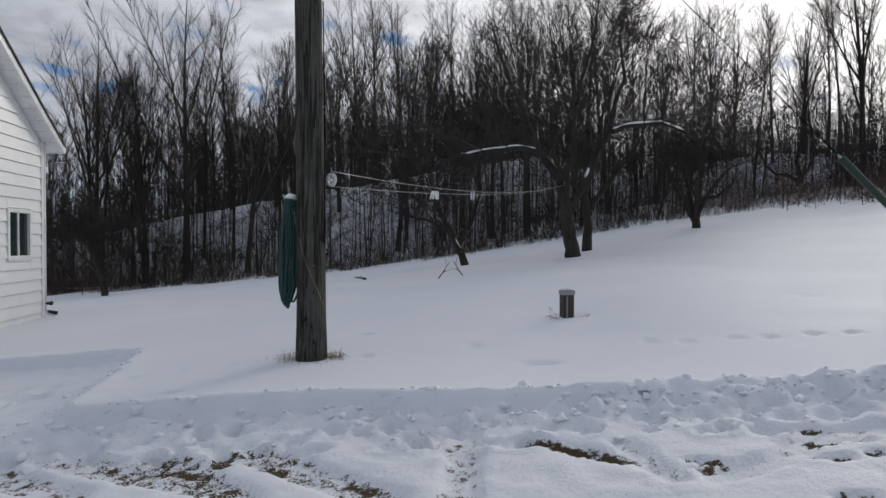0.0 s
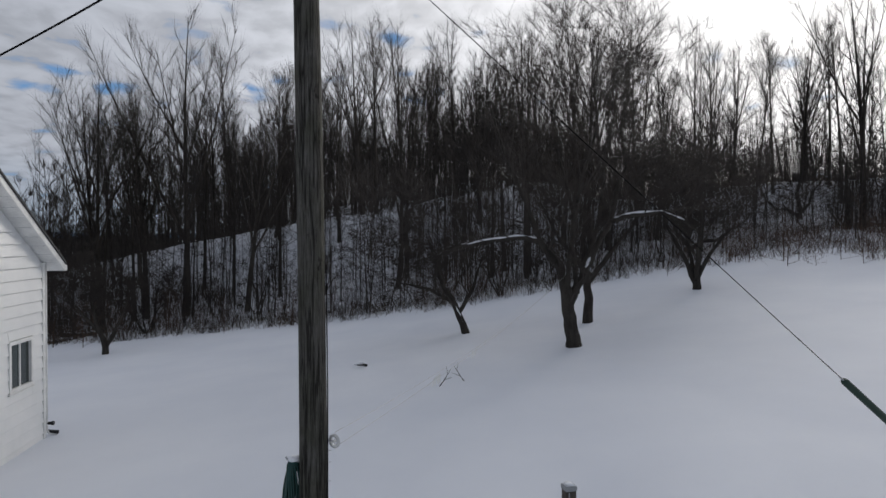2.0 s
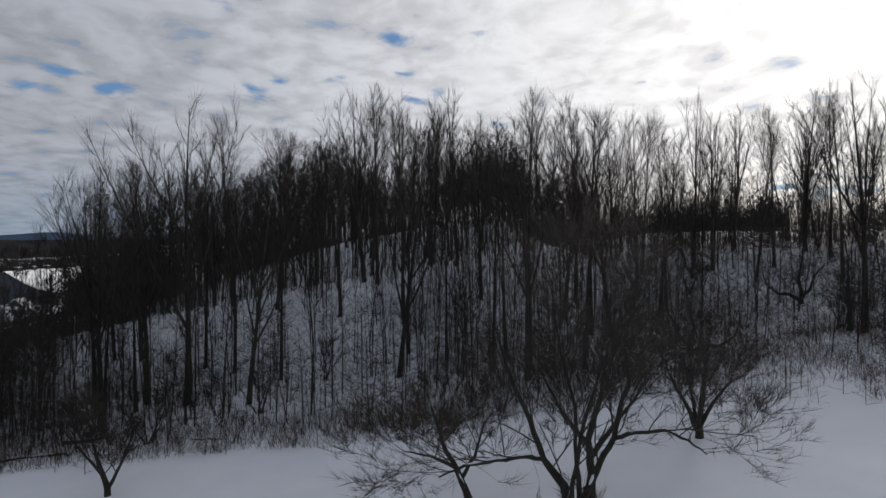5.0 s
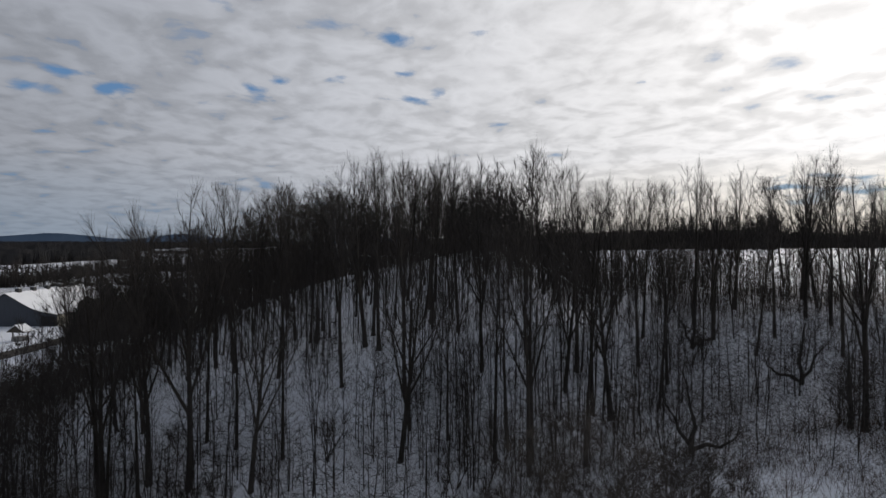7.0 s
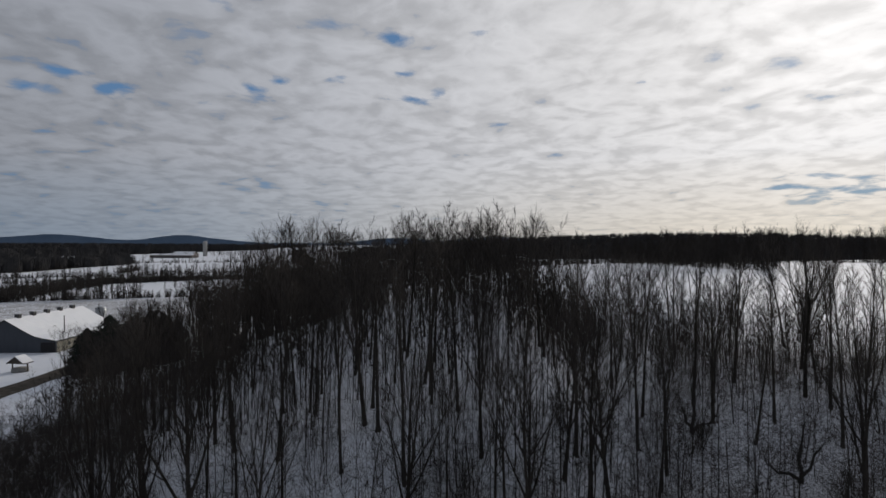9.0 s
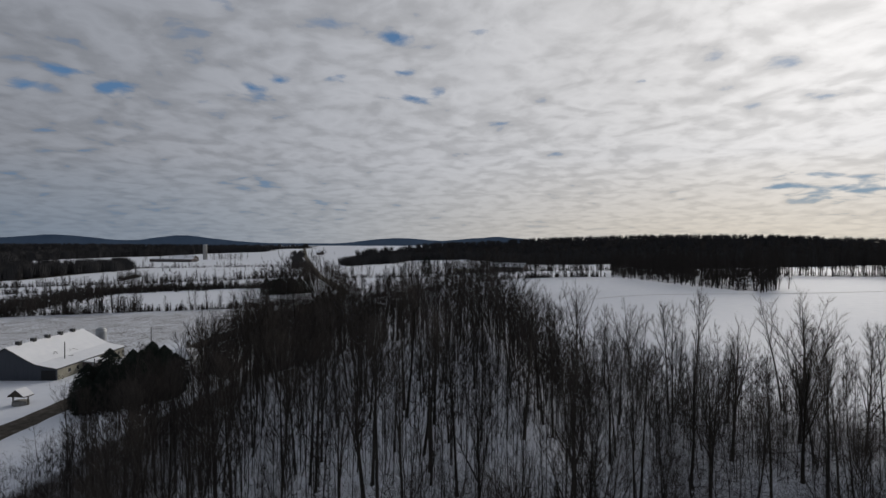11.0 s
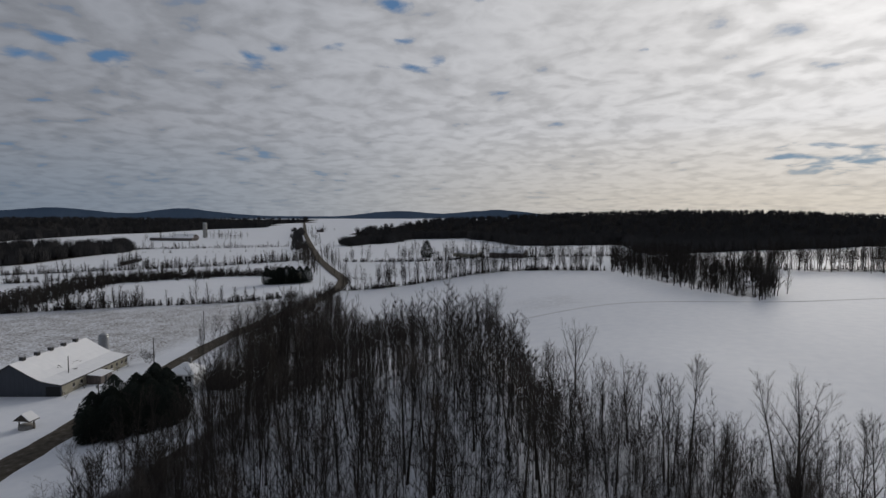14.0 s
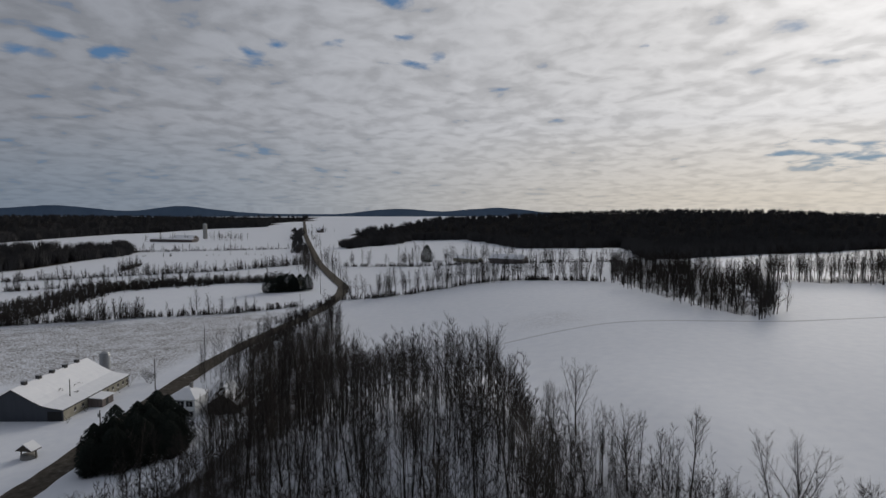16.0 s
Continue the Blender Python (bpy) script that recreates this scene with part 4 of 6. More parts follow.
for gx, gy, sd, tn in ((25.4, 43.6, 16, 0), (24.0, 36.2, 17, 60), (14.5, 36.0, 18, 140), (20.5, 50.5, 19, 200)):
    fruit_tree(gx, gy, "gnarled leafless tree with twisted low limbs", [
        [((0, 0, -0.2), 0.2), ((0.1, 0, 0.7), 0.15), ((-0.2, 0, 1.6), 0.12), ((0.1, 0.1, 2.8), 0.08), ((0.3, 0.1, 4.4), 0.03)], [((0, 0, 0.2), 0.14), ((-0.8, 0, 0.7), 0.11), ((-1.6, 0.1, 0.75), 0.09), ((-2.4, 0.1, 1.4), 0.05), ((-2.7, 0.1, 2.3), 0.02)],
        [((0.1, 0, 0.5), 0.12), ((0.7, 0, 1.1), 0.1), ((1.0, 0.1, 2.0), 0.07), ((1.7, 0.1, 2.8), 0.03)]], sd, [9, 8, 8], turn=tn, depth=2)


# ---- undergrowth and dry grass ----
def stems_stuff(name, label, spots, mat, seed, tall, lean=0.5, r=0.006, per=3):
    """Thin arching stems, uncountable, in one mesh."""
    rs = np.random.RandomState(seed)
    spots = np.array(spots)
    base = np.repeat(spots, per, 0) + rs.normal(0, 0.18, (len(spots) * per, 2))
    n = len(base)
    z = ground_height(base[:, 0], base[:, 1]) - 0.05
    h = rs.uniform(tall[0], tall[1], n)
    az, ln = rs.uniform(0, 2 * np.pi, n), rs.uniform(0.1, lean, n)
    d = np.stack([np.cos(az), np.sin(az)], -1)
    V = np.zeros((n, 6, 3))
    for i, (u, k) in enumerate(((0, 1.0), (1.0, 0.2))):
        cx = base + d * (ln * h * u ** 1.6)[:, None]
        cz = z + h * (u - 0.25 * ln * u * u)
        for s in range(3):
            a = 2.094 * s
            V[:, i * 3 + s, 0] = cx[:, 0] + r * k * math.cos(a)
            V[:, i * 3 + s, 1] = cx[:, 1] + r * k * math.sin(a)
            V[:, i * 3 + s, 2] = cz
    F = []
    for i in range(1):
        for s in range(3):
            F.append((i * 3 + s, i * 3 + (s + 1) % 3, i * 3 + 3 + (s + 1) % 3, i * 3 + 3 + s))
    F = (np.array(F)[None] + (np.arange(n) * 6)[:, None, None]).reshape(-1, 4)
    return tagged(new(name, raw_mesh(name, V.reshape(-1, 3), F, mat)), label, "undergrowth", kind="stuff")


def sprinkle(poly, n, seed, keep=lambda x, y: True):
    r = random.Random(seed)
    xs, ys = [p[0] for p in poly], [p[1] for p in poly]
    out = []
    while len(out) < n:
        x, y = r.uniform(min(xs), max(xs)), r.uniform(min(ys), max(ys))
        if bool(in_polygon(poly, np.array(x), np.array(y))) and keep(x, y):
            out.append((x, y))
    return out


FRONT = [(-45, 30), (-18, 30), (-10, 30.6), (-3, 29.7), (6, 30.2), (14, 30.4), (18, 30), (19, 25), (24, 20.5), (40, 20), (44, 34), (30, 38), (14, 36), (0, 35), (-20, 36), (-45, 42)]
stems_stuff("brush", "reddish-brown bare brush along the edge of the yard", sprinkle([(12, 30.6), (18, 30.2), (19.2, 25), (24, 20.5), (40, 20), (44, 36), (30, 39), (16, 36)], 2600, 1, lambda x, y: float(fractal(np.array(x * 0.5), np.array(y * 0.5), 3, 61)) > -0.25), M_BRUSH, 1, (0.2, 1.4), 1.2, 0.011)
stems_stuff("brush", "dark leafless brush at the foot of the woods", sprinkle(FRONT, 3000, 2, lambda x, y: x < 14), M_TWIG, 2, (0.2, 1.8), 1.1, 0.011)
stems_stuff("undergrowth", "thin bare saplings and twigs between the trees", sprinkle(WOODS, 7000, 3, lambda x, y: y < 110), M_TWIG, 3, (0.4, 2.6), 0.8, 0.012)
stems_stuff("brush", "low scrub over the open slope", sprinkle([(14, 37), (40, 35), (54, 48), (50, 66), (30, 72), (14, 62)], 2600, 6), M_BRUSH, 6, (0.2, 1.3), 1.2, 0.010)
stems_stuff("dry_grass", "dead straw-coloured grass poking through snow", sprinkle(FRONT, 2200, 4), M_STRAW, 4, (0.2, 0.7), 0.9, 0.004)


def clump(x, y, n, tall, mat, label, name, seed, spread=0.07, r=0.0022):
    rg = random.Random(seed)
    root = thing(name, pose(x, y, g(x, y) - 0.02), label, "grass")
    a = Acc()
    for k in range(n):
        az, el = rg.uniform(0, 6.28), rg.uniform(0.35, 1.4)
        p = Vector((rg.gauss(0, spread), rg.gauss(0, spread), 0))
        d = Vector((math.cos(az) * math.cos(el), math.sin(az) * math.cos(el), math.sin(el)))
        l = rg.uniform(*tall)
        a.tube([p, p + d * l * 0.6, p + d * l + Vector((0, 0, -0.3 * l))], [r, r * 0.8, r * 0.3], 3, cap=False)
    part("tuft", a.mesh("tuft", mat), root)
    return root


clump(-1.05, 5.84, 110, (0.06, 0.17), M_STRAW, "tuft of dead grass beside the pole", "grass_tuft", 1, 0.05)
clump(-1.45, 5.80, 50, (0.06, 0.2), M_STRAW, "tuft of dead grass beside the pole", "grass_tuft", 2, 0.06)
clump(-1.22, 5.62, 24, (0.04, 0.1), M_STRAW, "tuft of dead grass beside the pole", "grass_tuft", 3, 0.07)
clump(1.42, 7.72, 9, (0.12, 0.3), M_BRUSH, "dry weed stalks beside the wooden stub", "dry_weed", 4, 0.03, 0.003)
clump(1.81, 7.72, 12, (0.05, 0.14), M_BRUSH, "dry weed stalks beside the wooden stub", "dry_weed", 5, 0.02, 0.002)


def twig_in_snow(x, y, seed):
    rg = random.Random(seed)
    root = thing("twig", pose(x, y, g(x, y) - 0.05), "bare forked twig sticking out of the snow", "twig")
    a = Acc()
    s = -1 if seed % 2 else 1
    a.tube([(0.18 * s, 0, 0), (0.05 * s, 0, 0.18), (-0.1 * s, 0.02, 0.42)], [0.014, 0.011, 0.005], 5)
    a.tube([(0.05 * s, 0, 0.18), (-0.14 * s, 0, 0.25)], [0.008, 0.003], 4)
    a.tube([(-0.03 * s, 0.01, 0.31), (0.0, 0.05, 0.5)], [0.006, 0.003], 4)
    part("stalk", a.mesh("stalk", M_APPLE, True), root)


twig_in_snow(0.05, 14.1, 1)
twig_in_snow(0.33, 14.4, 2)


# ---- shrubs at the foot of the woods ----
def shrub_kind(seed):
    rg = random.Random(seed)
    root = thing("shrub", pose(0, 0, 0), "leafless many-stemmed shrub standing in snow", "shrub", "shrubs at the edge of the woods")
    b = Acc()
    for k in range(5):
        az, el = k * 0.9 + rg.uniform(-0.3, 0.3), rg.uniform(0.9, 1.4)
        d = Vector((math.cos(az) * math.cos(el), math.sin(az) * math.cos(el), math.sin(el)))
        p = Vector((rg.uniform(-0.15, 0.15), rg.uniform(-0.15, 0.15), -0.1))
        l = rg.uniform(1.2, 2.2)
        stem = Acc()
        stem.tube([p, p + d * l * 0.5, p + d * l], [0.035, 0.028, 0.018], 4)
        part("stem", stem.mesh("stem", M_BARK, True), root)
        for j in range(3):
            q = p + d * l * rg.uniform(0.4, 1.0)
            s = Vector((rg.uniform(-1, 1), rg.uniform(-1, 1), rg.uniform(0.2, 1.2)))
            branchy(b, rg, q, (d * 0.6 + s * 0.7).normalized(), rg.uniform(0.6, 1.1), 0.014, 2, 0.4, 0.008)
    part("crown", b.mesh("crown", M_TWIG, True, tidy=False), root)
    return root


SHRUBS = [shrub_kind(400 + i) for i in range(4)]
for x, y in sprinkle([(-44, 30), (-18, 31), (-8, 32), (2, 31), (12, 33), (10, 40), (-10, 44), (-30, 58), (-40, 56)], 42, 21) + sprinkle([(-62, 60), (-34, 42), (-30, 50), (-46, 76), (-58, 96), (-66, 80)], 24, 22) + \
        sprinkle([(12, 36), (40, 34), (50, 50), (30, 66), (12, 60)], 16, 23):
    plant(rng.choice(SHRUBS), x, y, rng.uniform(0, 360), rng.uniform(0.5, 1.35))


# ---- the pole and what hangs on it ----
PX, PY = -1.26, 5.83
PZ = g(PX, PY)


def utility_pole():
    root = thing("utility_pole", pose(PX, PY, PZ), "weathered grey wooden utility pole with cracks and moss", "pole")
    bm = bmesh.new()
    rings, sides, top = 40, 28, 7.0
    rg = random.Random(5)
    grid = []
    for i in range(rings + 1):
        t = i / rings
        z = -0.4 + t * (top + 0.4)
        r = 0.141 - 0.027 * t + (0.012 * math.exp(-(z / 0.25) ** 2) if z > 0 else 0.012)
        ring = []
        for k in range(sides):
            a = 2 * math.pi * k / sides
            w = 0.004 * noise.noise(Vector((math.cos(a) * 2, math.sin(a) * 2, z * 0.5))) + 0.0025 * noise.noise(Vector((math.cos(a) * 9, math.sin(a) * 9, z * 0.3)))
            zz = z + (rg.uniform(-0.02, 0.03) if i == rings else 0)
            ring.append(bm.verts.new((-0.085 * t * t * 1.0 + (r + w) * math.cos(a), (r + w) * math.sin(a), zz)))
        grid.append(ring)
    for i in range(rings):
        for k in range(sides):
            bm.faces.new((grid[i][k], grid[i][(k + 1) % sides], grid[i + 1][(k + 1) % sides], grid[i + 1][k]))
    c = bm.verts.new((-0.085, 0, top - 0.03))
    for k in range(sides):
        bm.faces.new((grid[-1][k], grid[-1][(k + 1) % sides], c))
    me = bpy.data.meshes.new("shaft")
    bm.to_mesh(me)
    bm.free()
    me.polygons.foreach_set("use_smooth", [True] * len(me.polygons))
    me.materials.append(M_POLE)
    part("shaft", me, root)
    for z, az in ((1.62, 0.1), (1.50, 0.25), (2.4, -0.4), (1.33, 0.02), (0.9, -1.2)):
        r = 0.13
        p = Vector((r * math.cos(az), r * math.sin(az), z))
        a = Acc()
        a.tube([p, p + Vector((math.cos(az), math.sin(az), 0)) * 0.03], [0.003, 0.003], 5)
        part("nail", a.mesh("nail", M_STEEL), root)
    a = Acc()
    a.tube([(-0.30, -0.02, 6.83), (-0.19, -0.01, 6.85)], [0.012, 0.016], 8)
    a.tube([(-0.19, 0, 6.85), (0.03, 0, 6.86)], [0.009, 0.009], 8)
    a.tube([(-0.36, -0.02, 6.80), (-0.33, -0.02, 6.815), (-0.30, -0.02, 6.83)], [0.02, 0.028, 0.014], 8)
    part("cable_clamp", a.mesh("cable_clamp", M_STEEL), root)
    a = Acc()
    a.tube([(-0.10, 0, 6.84), (0.065, 0, 6.86)], [0.014, 0.014], 8).tube([(0.05, 0, 6.86), (0.07, 0, 6.86)], [0.03, 0.03], 6)
    part("guy_bolt", a.mesh("guy_bolt", M_STEEL), root)
    a = Acc()
    a.tube([(0.135, -0.03, 1.1), (0.138, -0.03, 2.2), (0.125, -0.03, 3.4)], [0.006, 0.006, 0.006], 6)
    part("ground_wire", a.mesh("ground_wire", M_WIRE), root)
    a = Acc()
    pts = []
    for i in range(9):
        t = i / 8
        az = -2.25 + t * 2.05
        pts.append((0.143 * math.cos(az) - 0.002, 0.143 * math.sin(az), 1.16 - 0.70 * t - 0.05 * math.sin(t * 3.14)))
    a.tube(pts, [0.0028] * 9, 5)
    part("cord", a.mesh("cord", M_STRAW), root, "thin yellow cord slung round the pole")


utility_pole()


def coil_of_hose():
    root = thing("garden_hose", pose(PX - 0.19, PY - 0.02, PZ + 1.53), "dark green garden hose hung in long loops on the pole", "hose")
    rg = random.Random(3)
    for k in range(13):
        a = Acc()
        w = 0.018 + 0.0055 * k + rg.uniform(0, 0.014)
        x0 = -0.034 + 0.0150 * (k % 5)
        y0 = -0.060 + 0.0105 * k
        low = -0.84 - rg.uniform(0.0, 0.20)
        swing = rg.uniform(-0.035, 0.02)
        pts = []
        for i in range(30):
            t = 2 * math.pi * i / 29
            z = low / 2 + (-low / 2) * math.cos(t)
            u = z / low
            bulge = 0.55 + 0.75 * u ** 0.7 * (1 - 0.35 * u)
            pts.append((x0 * (1 - 0.3 * u) + w * bulge * math.sin(t) + 0.005 * math.sin(5 * t + k) + (swing - 0.02) * u, y0 + 0.010 * math.cos(2 * t + k), z))
        a.tube(pts, [0.0105] * 30, 8)
        part("loop", a.mesh("loop", M_HOSE, True), root)
    a = Acc()
    a.tube([(0.11, 0, 0.0), (0.0, 0, -0.005), (-0.06, 0, 0.015), (-0.075, 0, 0.04)], [0.009] * 4, 8)
    part("hook", a.mesh("hook", M_STEEL, True), root)
    bm = bmesh.new()
    bmesh.ops.create_icosphere(bm, subdivisions=3, radius=1)
    for v in bm.verts:
        v.co = Vector((v.co.x * 0.055, v.co.y * 0.07, v.co.z * 0.026 + 0.022)) * (1 + 0.25 * noise.noise(v.co * 2.3))
    me = bpy.data.meshes.new("snow_cap")
    bm.to_mesh(me)
    bm.free()
    me.polygons.foreach_set("use_smooth", [True] * len(me.polygons))
    me.materials.append(M_SNOW)
    part("snow_cap", me, root, "small cap of snow")


coil_of_hose()


def clothesline():
    ax, ay, az = -1.105, 5.83, 1.69
    root = thing("clothesline", pose(ax, ay, az), "white clothesline on a pulley between pole and apple tree", "clothesline")
    a = Acc()
    n = 28
    prof = [(0.066, -0.010), (0.052, -0.004), (0.052, 0.004), (0.066, 0.010), (0.040, 0.010), (0.040, -0.010)]
    ring = []
    for k in range(n):
        t = 2 * math.pi * k / n
        ring.append([Vector((r * math.cos(t), w, r * math.sin(t))) for r, w in prof])
    b0 = len(a.v)
    for rr in ring:
        a.v += rr
    m = len(prof)
    for k in range(n):
        for j in range(m):
            a.f.append((b0 + k * m + j, b0 + k * m + (j + 1) % m, b0 + ((k + 1) % n) * m + (j + 1) % m, b0 + ((k + 1) % n) * m + j))
    tilt = Matrix.Rotation(radians(-35), 4, "Z")
    wheel = part("pulley_wheel", a.mesh("pulley_wheel", M_WHITE, True), root, "white plastic pulley wheel", at=Matrix.Translation((0.04, 0, 0)) @ tilt)
    for k in range(5):
        t = 2 * math.pi * k / 5
        a = Acc()
        a.tube([(0.012 * math.cos(t), 0, 0.012 * math.sin(t)), (0.042 * math.cos(t), 0, 0.042 * math.sin(t))], [0.005, 0.005], 6)
        part("spoke", a.mesh("spoke", M_WHITE, True), wheel)
    a = Acc()
    a.tube([(0, -0.014, 0), (0, 0.014, 0)], [0.014, 0.014], 10)
    part("hub", a.mesh("hub", M_WHITE, True), wheel)
    a = Acc()
    a.tube([(-0.085, 0.0, 0.01), (0.0, 0.0, 0.005), (0.04, 0, 0)], [0.008, 0.007, 0.006], 6)
    a.box(-0.075, -0.012, -0.115, -0.055, 0.012, -0.07)
    a.tube([(-0.065, 0, 0.08), (-0.065, 0, -0.1)], [0.005, 0.005], 6)
    part("bracket", a.mesh("bracket", M_STEEL, False), root)
    end = Vector((3.36 - ax, 16.9 - ay, 2.66 - az))

    def on_line(s, up):
        sag = 0.56 * s * (1 - s) * 1.3
        return end * s + Vector((0.04 * (1 - s), 0, up * (1 - s) ** 3 - sag))

    for nm, up in (("upper_line", 0.062), ("lower_line", -0.062)):
        a = Acc()
        pts = [on_line(i / 40, up) + Vector((0, 0, 0.02 if up > 0 else 0)) * (1 - i / 40) for i in range(41)]
        a.tube(pts, [0.0026] * 41, 5)
        part("line", a.mesh("line", M_LINE, True), root)
    rg = random.Random(8)
    for s in [0.207 + 0.0045 * i for i in range(5)] + [0.341, 0.352]:
        p = on_line(s, -0.062)
        a = Acc()
        a.box(-0.008, -0.008, -0.078, 0.008, -0.001, 0.034).box(-0.008, 0.001, -0.078, 0.008, 0.008, 0.034)
        pin = part("clothes_peg", a.mesh("clothes_peg", M_WHITE), root, at=Matrix.Translation(p) @ pose(0, 0, 0, rg.uniform(-14, 14), rg.uniform(-20, 20), 22))


clothesline()


def strung(name, label, pts, r, mat, sides=6):
    root = thing(name, pose(*pts[0]), label, "cable")
    o = Vector(pts[0])
    a = Acc()
    a.tube([Vector(p) - o for p in pts], [r] * len(pts), sides)
    part("strand", a.mesh("strand", mat, True), root)
    return root


def sagging(a, b, sag, n=24):
    a, b = Vector(a), Vector(b)
    return [tuple(a.lerp(b, i / n) - Vector((0, 0, 4 * sag * (i / n) * (1 - i / n)))) for i in range(n + 1)]


TOPZ = PZ + 6.82
MAST = (-7.45, 8.05, 6.42)
span = sagging((PX - 0.34, PY - 0.02, TOPZ), MAST, 0.10, 150)
strung("service_cable", "black twisted service cable from pole to house", [(x, y + 0.007 * math.sin(i * 0.9), z + 0.008 * math.cos(i * 0.9)) for i, (x, y, z) in enumerate(span)], 0.011, M_WIRE, 5)
# slack coil of the second cable beside the clamp
coil = [(PX - 0.36, PY - 0.02, TOPZ - 0.01)]
for i in range(27):
    t = i / 26
    az = 0.5 + 4.6 * math.pi * t
    coil.append((PX - 0.44 - 0.22 * t - 0.10 * math.cos(az), PY - 0.03 + 0.02 * math.sin(az * 0.7), TOPZ - 0.13 - 0.03 * t + 0.085 * math.sin(az)))
end = coil[-1]
strung("service_cable", "black service cable with a loose coil of slack", coil + sagging((end[0] - 0.12, end[1] + 0.03, end[2] - 0.05), (MAST[0], MAST[1], MAST[2] - 1.15), 0.10), 0.011, M_WIRE)
GUY_A, GUY_B = Vector((PX + 0.06, PY, PZ + 6.86)), Vector((4.46, 6.85, 2.04))
way = (GUY_B - GUY_A).normalized()
foot = GUY_A.copy()
while foot.z > g(foot.x, foot.y) - 0.05:
    foot = foot + way * 0.02
strung("guy_wire", "thin dark steel guy wire stretched from the pole top", [tuple(GUY_A.lerp(foot, i / 8)) for i in range(9)], 0.0048, M_WIRE)


def guy_guard():
    root = thing("guy_guard", pose(*foot), "dark green plastic guard over the guy wire", "guard")
    l = (GUY_B - foot).length
    a = Acc()
    d = -way
    a.tube([d * (-0.05), d * (l - 0.03), d * l], [0.042, 0.042, 0.030], 14)
    part("tube", a.mesh("tube", M_GUARD, True), root)
    a = Acc()
    a.tube([d * (l - 0.06), d * (l + 0.05)], [0.014, 0.010], 8)
    part("clip", a.mesh("clip", M_STEEL, True), root)


guy_guard()


def wooden_stub():
    x, y = 1.585, 7.8
    root = thing("wooden_stub", pose(x, y, g(x, y) - 0.04, 0, 0, 14), "short dark wooden post with grey cap in snow", "post")
    root.scale = (0.74, 0.74, 1.0)
    for i in range(4):
        a = Acc()
        a.box(-0.088 + 0.0005, -0.011, -0.1, 0.088 - 0.0005, 0.011, 0.33)
        part("board", a.mesh("board", M_DARKWOOD, False, 0.003), root, at=pose(0, 0, 0, 0, 0, 90 * i) @ Matrix.Translation((0, -0.085, 0)))
    a = Acc()
    a.box(-0.05, -0.1005, 0.02, -0.03, -0.0965, 0.31)
    part("stripe", a.mesh("stripe", M_GREYCAP), root, "pale strip along one board")
    a = Acc()
    a.box(-0.108, -0.108, 0.325, 0.108, 0.108, 0.385)
    part("cap", a.mesh("cap", M_GREYCAP, False, 0.008), root, "grey cap")
    a = Acc()
    a.prism([(-0.09, 0.385), (0.09, 0.385), (0.06, 0.402), (0.0, 0.412), (-0.05, 0.404)], -0.09, 0.09)
    part("snow_cap", a.mesh("snow_cap", M_SNOW, True, 0.006), root, "thin cap of snow")


wooden_stub()


def half_buried_board():
    x, y = -2.35, 17.5
    root = thing("board", pose(x, y, g(x, y), 0, 12, 35), "dark board end sticking out of the snow", "board")
    a = Acc()
    a.prism([(-0.2, 0.06), (0.12, 0.10), (0.16, -0.02), (0.10, -0.03), (0.06, 0.05), (-0.2, 0.03)], -0.06, 0.06)
    part("plank", a.mesh("plank", M_BLACK, False, 0.004), root)
    a = Acc()
    a.tube([(-0.28, 0, 0.05), (-0.1, 0, 0.11), (0.04, 0, 0.13)], [0.02, 0.06, 0.02], 8)
    part("snow_cap", a.mesh("snow_cap", M_SNOW, True), root)


half_buried_board()


def fallen_log(x, y, turn, length, r, tilt=4):
    root = thing("fallen_log", pose(x, y, g(x, y) + r * 0.6, 0, -tilt, turn), "fallen dark log with snow on top", "log")
    rg = random.Random(int(x * 10))
    a = Acc()
    n = 8
    pts = [(length * i / n, rg.uniform(-0.05, 0.05), rg.uniform(-0.04, 0.04)) for i in range(n + 1)]
    a.tube(pts, [r * (1 - 0.4 * i / n) for i in range(n + 1)], 8)
    part("stem", a.mesh("stem", M_BARK, True), root)
    a = Acc()
    a.tube([(p[0], p[1], p[2] + r * (1 - 0.4 * i / n) * 0.75) for i, p in enumerate(pts)], [r * 0.55 * rg.uniform(0.4, 1.1) for _ in pts], 6)
    part("snow_cap", a.mesh("snow_cap", M_SNOW, True), root)


fallen_log(-21.5, 34.2, 22, 4.6, 0.15, -1)
fallen_log(-24.5, 31.8, 14, 4.2, 0.13)
fallen_log(-14, 33.5, -12, 2.4, 0.09)


